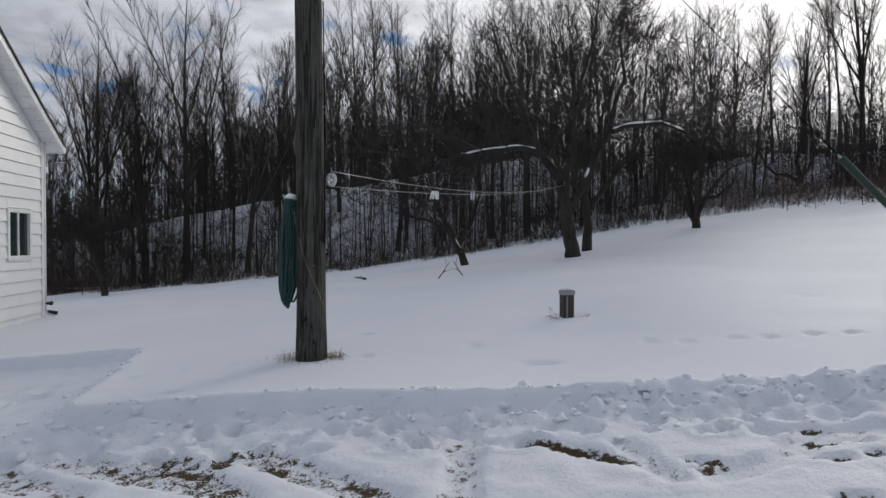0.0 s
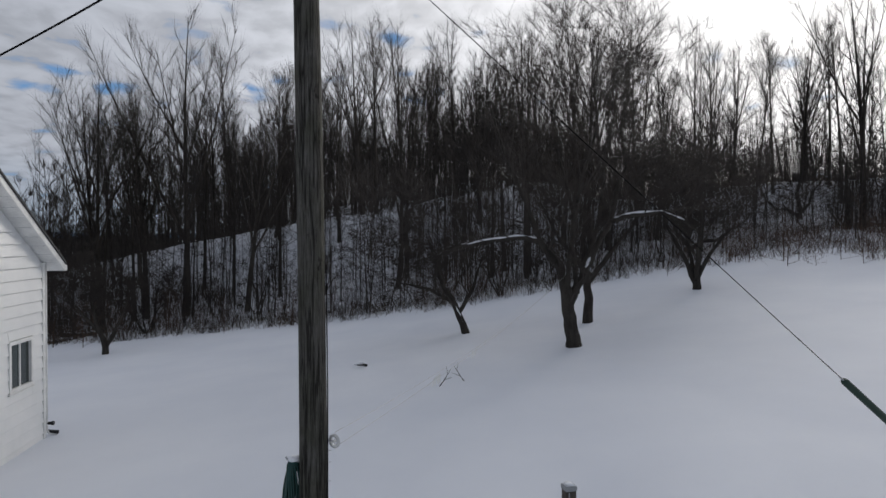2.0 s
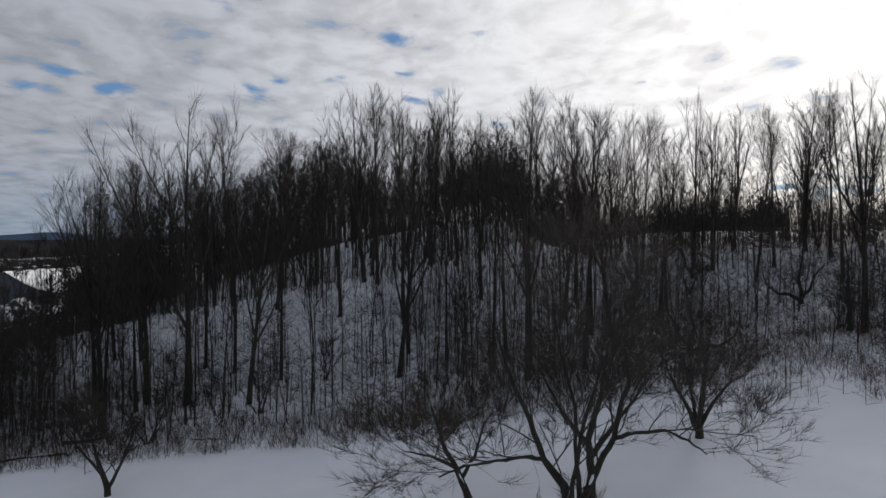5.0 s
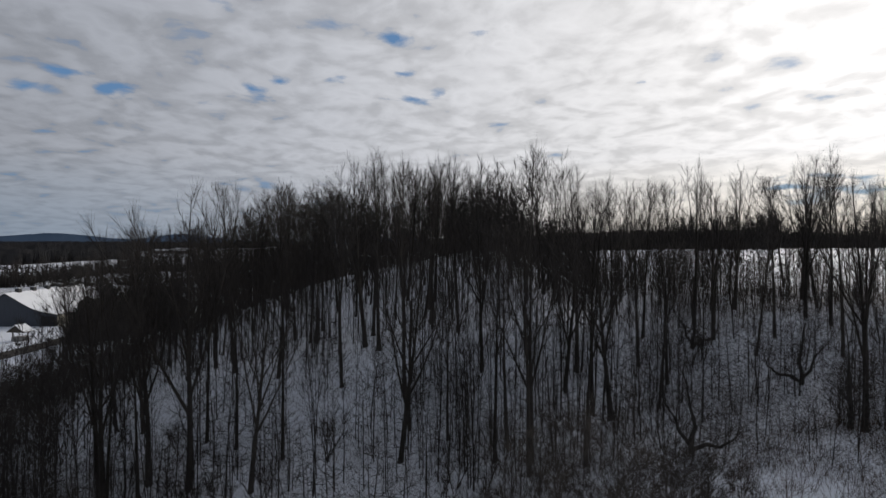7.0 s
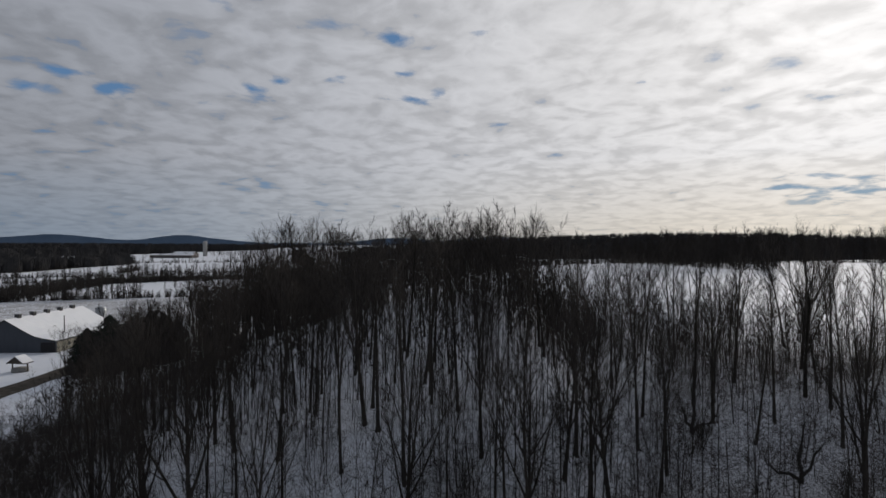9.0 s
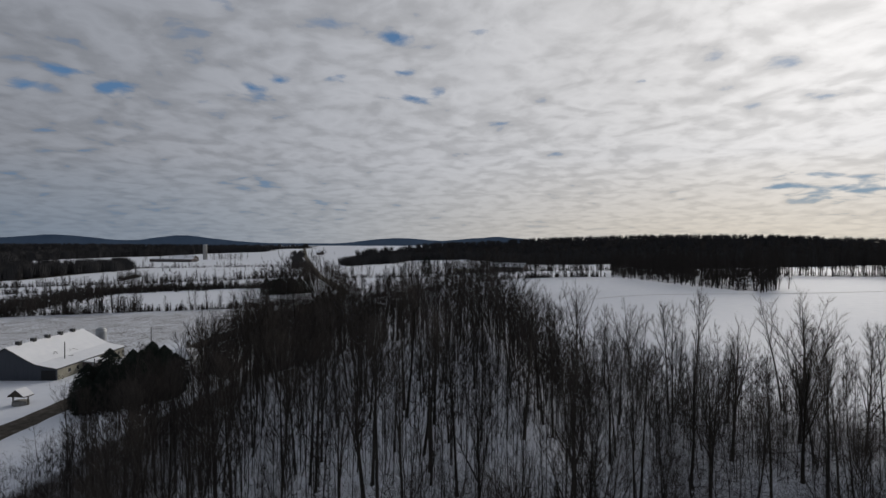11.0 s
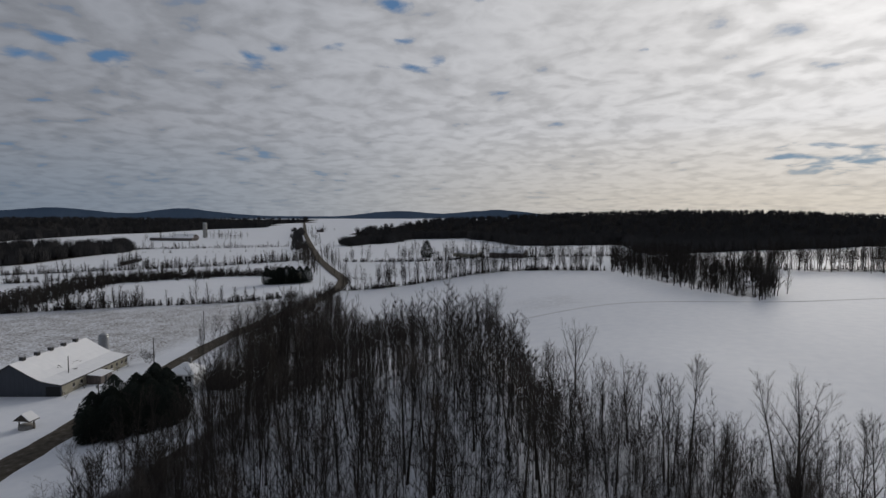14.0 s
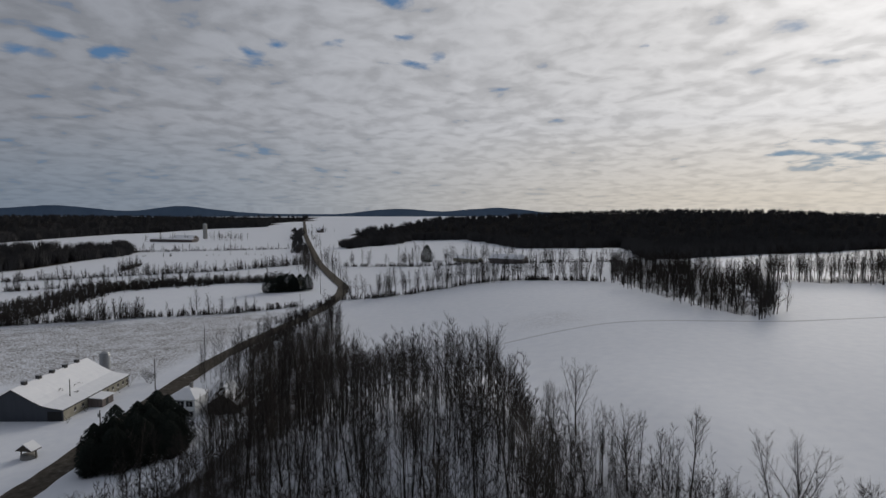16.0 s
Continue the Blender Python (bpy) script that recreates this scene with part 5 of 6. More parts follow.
# ---- the white house beside the yard ----
def near_house():
    c = Vector((-8.28, 12.6, g(-8.28, 12.6)))
    turn = math.degrees(math.atan2(-0.155, 0.988)) * -1      # the gable wall runs along local -y from the corner
    root = thing("house", pose(c.x, c.y, c.z, 0, 0, turn), "white clapboard house with a gabled roof and soffit", "house")
    W, D, E, S = 7.4, 9.0, 3.62, 0.68           # gable width, depth, eave height, roof slope
    # local: x outwards from the gable wall, y along it (corner at 0, running to -W)
    a = Acc()
    prof = [(0, -0.35), (-W, -0.35), (-W, E), (-W / 2, E + S * W / 2), (0, E)]
    base = len(a.v)
    for x in (-0.02, -D):
        for y, z in prof:
            a.v.append(Vector((x, y, z)))
    n = len(prof)
    for i in range(n):
        j = (i + 1) % n
        a.f.append((base + i, base + j, base + n + j, base + n + i))
    a.f.append(tuple(range(base, base + n)))
    a.f.append(tuple(range(base + 2 * n - 1, base + n - 1, -1)))
    part("wall", a.mesh("wall", M_SIDING), root)
    # lapped boards on the gable, cut round the window
    wy0, wy1, wz0, wz1 = -1.36, -0.50, 1.22, 2.19
    pitch = 0.229
    k = 0
    z = -0.13
    while z < E + S * W / 2 - 0.1:
        z1 = min(z + pitch, E + S * W / 2)
        lo = max(0, (z1 - E) / S)
        if W - 2 * lo < 0.3:
            break
        spans = [(-W + lo, -lo, z, z1)]
        if z1 > wz0 + 0.02 and z < wz1 - 0.02:
            spans = [(-W + lo, wy0 + 0.01, z, z1), (wy1 - 0.01, -lo, z, z1)]
            if z < wz0 - 0.03:
                spans.append((wy0 + 0.011, wy1 - 0.011, z, wz0 - 0.001))
            if z1 > wz1 + 0.03:
                spans.append((wy0 + 0.011, wy1 - 0.011, wz1 + 0.001, z1))
        for y0, y1, za, zb in spans:
            a = Acc()
            b = len(a.v)
            for y in (y0, y1):
                a.v += [Vector((-0.02, y, za + 0.009)), Vector((0.030, y, za + 0.009)), Vector((0.030, y, za + 0.022)), Vector((0.003, y, zb)), Vector((-0.02, y, zb))]
            for i in range(5):
                j = (i + 1) % 5
                a.f.append((b + i, b + j, b + 5 + j, b + 5 + i))
            a.f += [(b + 4, b + 3, b + 2, b + 1, b), (b + 5, b + 6, b + 7, b + 8, b + 9)]
            part("siding_board", a.mesh("siding_board", M_SIDING), root)
        z += pitch
        k += 1
    # corner trim, base, soffit, fascia, roof
    a = Acc()
    a.box(-0.09, -0.085, -0.13, 0.034, 0.022, E)
    part("corner_trim", a.mesh("corner_trim", M_WHITE, False, 0.004), root)
    a = Acc()
    a.box(-D, -W + 0.03, -0.6, 0.006, -0.004, -0.135)
    part("foundation", a.mesh("foundation", M_CONCRETE), root)
    oy, ox, th = 0.30, 0.30, 0.03
    sl = math.atan(S)
    ridge = Vector((0, -W / 2, E + S * W / 2))
    for side in (1, -1):
        def p(x, u, dz):
            """u: distance from the ridge along the slope's level run."""
            return Vector((x, -W / 2 + side * u, ridge.z - S * u + dz))
        u1 = W / 2 + oy
        for nm, d0, d1, mat, x0, x1 in (("soffit", 0.02, 0.05, M_WHITE, -D - ox, ox - 0.03), ("roof", 0.17, 0.21, M_SHINGLE, -D - ox, ox + 0.03)):
            a = Acc()
            q = [p(x0, 0, d0), p(x1, 0, d0), p(x1, u1, d0), p(x0, u1, d0), p(x0, 0, d1), p(x1, 0, d1), p(x1, u1, d1), p(x0, u1, d1)]
            a.v += q
            for f in ((0, 1, 2, 3), (7, 6, 5, 4), (0, 4, 5, 1), (1, 5, 6, 2), (2, 6, 7, 3), (3, 7, 4, 0)):
                a.f.append(f)
            part(nm, a.mesh(nm, mat), root)
        a = Acc()
        q = [p(ox - 0.03, 0, 0.02), p(ox, 0, 0.02), p(ox, u1, 0.02), p(ox - 0.03, u1, 0.02), p(ox - 0.03, 0, 0.168), p(ox, 0, 0.168), p(ox, u1, 0.168), p(ox - 0.03, u1, 0.168)]
        a.v += q
        for f in ((0, 1, 2, 3), (7, 6, 5, 4), (0, 4, 5, 1), (1, 5, 6, 2), (2, 6, 7, 3), (3, 7, 4, 0)):
            a.f.append(f)
        part("fascia", a.mesh("fascia", M_WHITE, False, 0.004), root)
        a = Acc()
        y = -W / 2 + side * u1
        a.box(-D - ox, min(y, y + side * 0.1), ridge.z - S * u1 + 0.02, ox, max(y, y + side * 0.1), ridge.z - S * u1 + 0.15)
        part("gutter", a.mesh("gutter", M_WHITE, False, 0.012), root)
        a = Acc()
        q = [p(-D - ox, 0, 0.212), p(ox - 0.06, 0, 0.212), p(ox - 0.06, u1 - 0.06, 0.212), p(-D - ox, u1 - 0.06, 0.212), p(-D - ox, 0, 0.30), p(ox - 0.10, 0, 0.30), p(ox - 0.10, u1 - 0.14, 0.28), p(-D - ox, u1 - 0.14, 0.28)]
        a.v += q
        for f in ((0, 1, 2, 3), (7, 6, 5, 4), (0, 4, 5, 1), (1, 5, 6, 2), (2, 6, 7, 3), (3, 7, 4, 0)):
            a.f.append(f)
        part("roof_snow", a.mesh("roof_snow", M_ROOFSNOW), root, "snow lying on the roof")
    # grooves of the soffit panels
    for i in range(16):
        u = 0.35 + i * 0.26
        a = Acc()
        zz = ridge.z - S * u + 0.016
        a.box(0.02, -W / 2 + u, zz, ox - 0.035, -W / 2 + u + 0.012, zz + 0.006)
        part("soffit_groove", a.mesh("soffit_groove", M_GREYCAP), root)
    # sliding window
    win = part("window", Acc().box(-0.06, wy0 + 0.05, wz0 + 0.05, -0.03, wy1 - 0.05, wz1 - 0.05).mesh("window", M_BLACK), root, "two-sash sliding window in a white frame")
    for nm, q in (("frame", (wy0, wz0, wy1, wz0 + 0.075)), ("frame", (wy0, wz1 - 0.075, wy1, wz1)), ("frame", (wy0, wz0 + 0.076, wy0 + 0.075, wz1 - 0.076)), ("frame", (wy1 - 0.075, wz0 + 0.076, wy1, wz1 - 0.076)),
                  ("sash_bar", ((wy0 + wy1) / 2 - 0.022, wz0 + 0.077, (wy0 + wy1) / 2 + 0.022, wz1 - 0.077))):
        a = Acc()
        a.box(-0.03, q[0], q[1], 0.042 if nm == "frame" else 0.012, q[2], q[3])
        part(nm, a.mesh(nm, M_WHITE, False, 0.005), win)
    mid = (wy0 + wy1) / 2
    for y0, y1 in ((wy0 + 0.076, mid - 0.023), (mid + 0.023, wy1 - 0.076)):
        a = Acc()
        a.box(-0.018, y0, wz0 + 0.077, -0.010, y1, wz1 - 0.077)
        part("pane", a.mesh("pane", M_GLASS), win)
    a = Acc()
    a.box(-0.02, wy0 - 0.02, wz0 - 0.03, 0.055, wy1 + 0.02, wz0 - 0.002)
    part("sill", a.mesh("sill", M_WHITE, False, 0.004), win)
    # pipes at the corner
    a = Acc()
    a.tube([(-0.02, 0.06, 0.28), (0.12, 0.06, 0.28)], [0.03, 0.03], 10).tube([(0.12, 0.06, 0.28), (0.16, 0.06, 0.28)], [0.042, 0.042], 10)
    part("vent_pipe", a.mesh("vent_pipe", M_BLACK), root)
    a = Acc()
    a.tube([(0.03, 0.05, E), (0.03, 0.05, 0.15), (0.06, 0.08, 0.06), (0.2, 0.12, 0.03)], [0.022, 0.022, 0.024, 0.026], 8)
    part("downpipe", a.mesh("downpipe", M_WHITE, True), root)
    a = Acc()
    a.tube([(0.03, 0.10, 0.10), (0.22, 0.12, 0.07)], [0.04, 0.04], 8)
    part("hose_bib", a.mesh("hose_bib", M_BLACK), root)
    a = Acc()
    m = root.matrix_basis.inverted() @ Vector(MAST)
    a.tube([(m.x, m.y, E + 0.3), (m.x, m.y, m.z + 0.1)], [0.03, 0.03], 8)
    part("service_mast", a.mesh("service_mast", M_STEEL), root)


near_house()


# ---- clods of ploughed snow ----
def clods():
    rg = random.Random(77)
    bm = bmesh.new()
    bmesh.ops.create_icosphere(bm, subdivisions=2, radius=1)
    V0 = np.array([tuple(v.co) for v in bm.verts])
    F0 = np.array([[v.index for v in f.verts] for f in bm.faces])
    bm.free()
    Vs, Fs, off = [], [], 0
    n = 0
    while n < 400:
        x, y = rg.uniform(-3.6, 3.6), rg.uniform(2.5, 7.0)
        s = float(driveway(np.array(x), np.array(y)))
        right = 1.0 if x > -0.4 else 0.6
        if not (-0.10 * right < s < 0.75) or rg.random() > math.exp(-abs(s - 0.12) / 0.22) * right:
            continue
        r = rg.uniform(0.009, 0.022) if rg.random() < 0.8 else (rg.uniform(0.025, 0.055) if x > 0 and s < 0.3 and rg.random() < 0.5 else rg.uniform(0.018, 0.042))
        ph = rg.uniform(0, 50)
        d = 1 + 0.28 * np.sin(V0[:, 0] * 3.1 + ph) * np.sin(V0[:, 1] * 2.7 + ph * 1.3) + 0.18 * np.sin(V0[:, 2] * 5.3 + ph * 2)
        W = V0 * d[:, None] * r * np.array([rg.uniform(0.8, 1.4), rg.uniform(0.8, 1.3), rg.uniform(0.6, 0.9)])
        Vs.append(W + np.array([x, y, g(x, y) + r * 0.1]))
        Fs.append(F0 + off)
        off += len(V0)
        n += 1
    tagged(new("snow_clods", raw_mesh("snow_clods", np.concatenate(Vs), np.concatenate(Fs), M_SNOW)), "crumbled clods of ploughed snow along the yard", "snow", kind="stuff")


clods()


# ---- farm across the road ----
def barn():
    bx, by, L, HW, E, R = -103.1, 162.3, 34.5, 13.6, 3.1, 8.6
    z0 = g(bx, by) - 0.05
    root = thing("barn", pose(bx, by, z0), "long blue-grey barn with a flared snow-covered roof", "barn")
    # local: x to the left is negative, y along the barn
    half = [(0, E), (-2.6, E + 0.42), (-5.4, E + 1.05), (-8.0, E + 2.3), (-HW, R)]
    full = half + [(-2 * HW - x, z) for x, z in reversed(half[:-1])]
    prof = [(0, -0.6)] + full + [(-2 * HW, -0.6)]
    a = Acc()
    a.prism([(x, z) for x, z in prof], 0.0, 0.25)
    part("gable_wall", a.mesh("gable_wall", M_GREYMETAL), root, "blue-grey sheet metal gable")
    a = Acc()
    a.prism([(x, z) for x, z in prof], L - 0.25, L)
    part("gable_wall", a.mesh("gable_wall", M_GREYMETAL), root)
    for k in range(22):
        x = -0.6 - k * 1.2
        a = Acc()
        zt = float(np.interp(-min(-x, 2 * HW + x) if -x > HW else x, [-HW, -8.0, -5.4, -2.6, 0], [R, E + 2.3, E + 1.05, E + 0.42, E])) - 0.12
        a.box(x - 0.03, -0.03, 0, x + 0.03, -0.002, zt)
        part("rib", a.mesh("rib", M_GREYMETAL), root)
    for side, x in (("side_wall", 0.0), ("side_wall", -2 * HW)):
        a = Acc()
        a.box(x - (0.2 if x == 0 else 0), 0.26, -0.6, x + (0 if x == 0 else 0.2), L - 0.26, E)
        part(side, a.mesh(side, M_CREAM), root, "cream plastered side wall")
    up = [(x + 0.0, z + 0.02) for x, z in full]
    eave0, eave1 = (0.5, E - 0.10), (-2 * HW - 0.5, E - 0.10)
    low = [eave0] + up + [eave1]
    a = Acc()
    b = len(low)
    top = [(x, z + 0.16) for x, z in low]
    for y in (-0.5, L + 0.5):
        a.v += [Vector((x, y, z)) for x, z in low] + [Vector((x, y, z)) for x, z in top]
    n = 2 * b
    for i in range(b - 1):
        a.f += [(i, i + 1, n + i + 1, n + i), (b + i + 1, b + i, n + b + i, n + b + i + 1)]
        a.f += [(i + 1, i, b + i, b + i + 1), (n + i, n + i + 1, n + b + i + 1, n + b + i)]
    a.f += [(0, n, n + b, b), (b - 1, 2 * b - 1, n + 2 * b - 1, n + b - 1)]
    part("roof", a.mesh("roof", M_SHINGLE), root)
    a = Acc()
    rg = random.Random(4)
    rows = 36
    sn = [(x * (0.985) + (-HW * 0.015), z + 0.165) for x, z in low]
    for i in range(rows + 1):
        y = -0.42 + (L + 0.84) * i / rows
        for j, (x, z) in enumerate(sn):
            a.v.append(Vector((x + (rg.uniform(-0.12, 0.05) if j in (0, b - 1) else 0), y, z + 0.10 + rg.uniform(-0.02, 0.02))))
    for i in range(rows):
        for j in range(b - 1):
            a.f.append((i * b + j, i * b + j + 1, (i + 1) * b + j + 1, (i + 1) * b + j))
    part("roof_snow", a.mesh("roof_snow", M_ROOFSNOW), root, "snow lying on the roof")
    for y, u, w in ((10.5, 7.4, 1.6), (17.5, 6.6, 2.2), (13.5, 4.2, 0.6)):
        a = Acc()
        for k in range(5):
            yy = y + rg.uniform(-w, w)
            x = -u + rg.uniform(-0.5, 0.5)
            z = float(np.interp(x, [-HW, -8.0, -5.4, -2.6, 0], [R, E + 2.3, E + 1.05, E + 0.42, E])) + 0.32
            a.poly([(x + rg.uniform(0.06, 0.3) * math.cos(q * 0.7), yy + rg.uniform(0.15, 0.7) * math.sin(q * 0.7), z + 0.02) for q in range(9)])
        part("bare_patch", a.mesh("bare_patch", M_SHINGLE, False, 0.02), root, "patch of roof where snow slid off")
    # big door, small windows
    a = Acc()
    a.box(-4.2, -0.05, 0.0, -0.35, -0.003, 2.75)
    part("door", a.mesh("door", M_BLACK), root, "dark open doorway")
    for y in (5.0, 8.7, 18.8, 21.5, 24.5, 27.5, 30.5, 33.0):
        w = part("window", Acc().box(0.003, y, 1.25, 0.05, y + 1.0, 2.25).mesh("window", M_BLACK), root)
        part("sill", Acc().box(0.003, y - 0.1, 1.12, 0.12, y + 1.1, 1.22).mesh("sill", M_WHITE), w)
    for k in range(5):
        y = 4.3 + k * 6.1
        a = Acc()
        a.box(-HW - 0.55, y, R + 0.05, -HW + 0.55, y + 1.3, R + 1.15)
        v = part("roof_vent", a.mesh("roof_vent", M_SHINGLE, False, 0.03), root, "boxy grey roof ventilator")
        part("vent_cap", Acc().box(-HW - 0.72, y - 0.15, R + 1.15, -HW + 0.72, y + 1.45, R + 1.28).mesh("vent_cap", M_STEEL), v)
        for q in range(3):
            part("louvre", Acc().box(-HW + 0.555, y + 0.15, R + 0.25 + 0.27 * q, -HW + 0.60, y + 1.15, R + 0.40 + 0.27 * q).mesh("louvre", M_BLACK), v)
    # lean-to on the road side
    ax0, ay0 = 0.05, 11.5
    part("annex_wall", Acc().box(ax0, ay0, -0.5, 4.2, ay0 + 6.0, 2.5).mesh("annex_wall", M_REDBARN), root, "grey boarded lean-to")
    a = Acc()
    a.prism([(ax0, 2.9), (4.6, 2.5), (4.6, 2.68), (ax0, 3.08)], ay0 - 0.3, ay0 + 6.3)
    part("annex_roof", a.mesh("annex_roof", M_ROOFSNOW), root, "snow-covered lean-to roof")
    part("annex_door", Acc().box(4.203, ay0 + 2.0, 0, 4.25, ay0 + 3.2, 2.1).mesh("annex_door", M_BLACK), root)


barn()


def silo(name, x, y, r, h, label, dome=True):
    root = thing(name, pose(x, y, g(x, y) - 0.2), label, "silo")
    a = Acc()
    n = 24
    zs = [h * i / 10 for i in range(11)]
    a.tube([(0, 0, z) for z in zs], [r] * 11, n)
    part("shell", a.mesh("shell", M_STEEL if dome else M_CONCRETE, True), root)
    for z in zs[1:]:
        b = Acc()
        b.tube([(0, 0, z - 0.05), (0, 0, z + 0.05)], [r + 0.04, r + 0.04], n)
        part("hoop", b.mesh("hoop", M_STEEL), root)
    b = Acc()
    b.tube([(0, 0, h), (0, 0, h + r * 0.35), (0, 0, h + r * 0.6)], [r + 0.05, r * 0.75, r * 0.15], n)
    part("roof", b.mesh("roof", M_STEEL, True), root)


silo("silo", -120.3, 214.0, 1.75, 6.3, "short grey metal silo behind the barn")


def well_house():
    x, y = -95.6, 137.5
    root = thing("well_house", pose(x, y, g(x, y) - 0.25, 0, 0, -8), "stone wishing well under a small snowy roof", "well")
    a = Acc()
    a.tube([(0, 0, 0), (0, 0, 1.2)], [1.75, 1.65], 18)
    part("ring_wall", a.mesh("ring_wall", M_STONE, True), root, "round stone ring")
    for sx in (-1.9, 1.9):
        part("post", Acc().box(sx - 0.11, -0.11, 0, sx + 0.11, 0.11, 2.5).mesh("post", M_DARKWOOD), root)
    for s in (1, -1):
        a = Acc()
        a.prism([(0, 3.75), (s * 2.1, 2.25), (s * 2.1, 2.40), (0, 3.90)], -1.5, 1.5)
        part("roof", a.mesh("roof", M_DARKWOOD), root)
        a = Acc()
        a.prism([(s * 0.02, 3.905), (s * 2.05, 2.44), (s * 2.05, 2.58), (s * 0.02, 4.06)], -1.45, 1.45)
        part("roof_snow", a.mesh("roof_snow", M_ROOFSNOW), root, "snow lying on the roof")
    for yy in (-1.3, 1.3):
        a = Acc()
        a.prism([(-1.9, 2.3), (1.9, 2.3), (0, 3.7)], yy - 0.05, yy + 0.05)
        part("gable", a.mesh("gable", M_DARKWOOD), root)


well_house()


def road_pole(x, y, h, arm=True, box=False):
    root = thing("road_pole", pose(x, y, g(x, y) - 0.2), "grey wooden utility pole beside the road", "pole", "poles along the road")
    a = Acc()
    a.tube([(0, 0, 0), (0, 0, h)], [0.17, 0.12], 10)
    part("shaft", a.mesh("shaft", M_POLE, True), root)
    if arm:
        part("arm", Acc().tube([(0, 0, h - 0.9), (1.2, 0, h - 0.5), (2.6, 0, h - 0.45)], [0.05, 0.045, 0.04], 6).mesh("arm", M_STEEL), root)
        part("lamp", Acc().box(2.5, -0.14, h - 0.52, 3.2, 0.14, h - 0.38).mesh("lamp", M_GREYCAP, False, 0.03), root)
    if box:
        part("transformer", Acc().tube([(-0.32, 0, h - 1.6), (-0.32, 0, h - 0.8)], [0.24, 0.24], 12).mesh("transformer", M_GREYCAP, True), root)


road_pole(-82.0, 143.0, 9.2, False, True)
road_pole(-91.6, 190.9, 10.2, True)
road_pole(-92.6, 234.0, 12.0, False)
road_pole(-107, 172, 9.0, False)
for i in range(8):
    road_pole(-78 - 3 * i if i < 3 else -74 - 24 * (i - 2), 330 + 70 * i, 10.5, False)


def farmhouse():
    x, y = -71.0, 162.0
    root = thing("farmhouse", pose(x, y, g(x, y) - 0.2, 0, 0, -4), "white two-storey farmhouse with snowy hip roof", "house")
    w, d, h = 7.8, 8.0, 5.7
    part("wall", Acc().box(-w / 2, 0, -0.5, w / 2, d, h).mesh("wall", M_SIDING), root)
    o = 0.45
    a = Acc()
    q = [(-w / 2 - o, -o, h), (w / 2 + o, -o, h), (w / 2 + o, d + o, h), (-w / 2 - o, d + o, h), (-0.8, d / 2 - 0.6, h + 2.2), (0.8, d / 2 - 0.6, h + 2.2), (0.8, d / 2 + 0.6, h + 2.2), (-0.8, d / 2 + 0.6, h + 2.2)]
    a.v += [Vector(p) for p in q]
    a.f += [(3, 2, 1, 0), (0, 1, 5, 4), (1, 2, 6, 5), (2, 3, 7, 6), (3, 0, 4, 7), (4, 5, 6, 7)]
    roof = part("roof", a.mesh("roof", M_ROOFSNOW), root, "snow-covered hip roof")
    part("chimney", Acc().box(0.6, d / 2, h + 1.2, 1.3, d / 2 + 0.7, h + 3.4).mesh("chimney", M_STONE), roof)
    part("cornice", Acc().box(-w / 2 - o, -o, h - 0.22, w / 2 + o, d + o, h - 0.004).mesh("cornice", M_WHITE), root)
    for z in (0.9, 3.7):
        for sx in (-2.6, 0.0, 2.4):
            win = part("window", Acc().box(sx - 0.5, -0.06, z, sx + 0.5, -0.004, z + 1.45).mesh("window", M_BLACK), root)
            part("frame", Acc().box(sx - 0.03, -0.09, z, sx + 0.03, -0.062, z + 1.45).mesh("frame", M_WHITE), win)
            part("frame", Acc().box(sx - 0.5, -0.09, z + 0.69, sx - 0.035, -0.062, z + 0.75).mesh("frame", M_WHITE), win)
            part("frame", Acc().box(sx + 0.035, -0.09, z + 0.69, sx + 0.5, -0.062, z + 0.75).mesh("frame", M_WHITE), win)
            for s in (-1, 1):
                part("shutter", Acc().box(sx + s * 0.52 - (0.35 if s < 0 else 0), -0.07, z - 0.05, sx + s * 0.52 + (0.35 if s > 0 else 0), -0.004, z + 1.5).mesh("shutter", M_BLACK), win)


farmhouse()


def shed(name, x, y, w, d, h, rise, turn, wall, label, roofmat=None, along=True):
    root = thing(name, pose(x, y, g(x, y) - 0.2, 0, 0, turn), label, "shed")
    a = Acc()
    a.prism([(-w / 2, -0.4), (w / 2, -0.4), (w / 2, h), (0, h + rise), (-w / 2, h)], 0, d)
    part("wall", a.mesh("wall", wall), root)
    for s in (1, -1):
        a = Acc()
        o = 0.4
        k = rise / (w / 2)
        a.prism([(0, h + rise + 0.03), (s * (w / 2 + o), h - k * o + 0.03), (s * (w / 2 + o), h - k * o + 0.25), (0, h + rise + 0.25)], -0.4, d + 0.4)
        part("roof", a.mesh("roof", roofmat or M_ROOFSNOW), root, "snow-covered roof")
    part("door", Acc().box(-0.6 * w / 3, -0.04, 0.1, 0.6 * w / 3, -0.003, min(2.6, h * 0.8)).mesh("door", M_BLACK), root)
    return root


shed("garage", -60.5, 164.0, 8.0, 10.0, 3.2, 2.6, 2, M_DARKWOOD, "dark garage with steep snow-covered roof")
shed("shed", -64.5, 176.0, 5.0, 9.0, 2.8, 2.0, 8, M_DARKWOOD, "dark wooden shed behind the farmhouse")


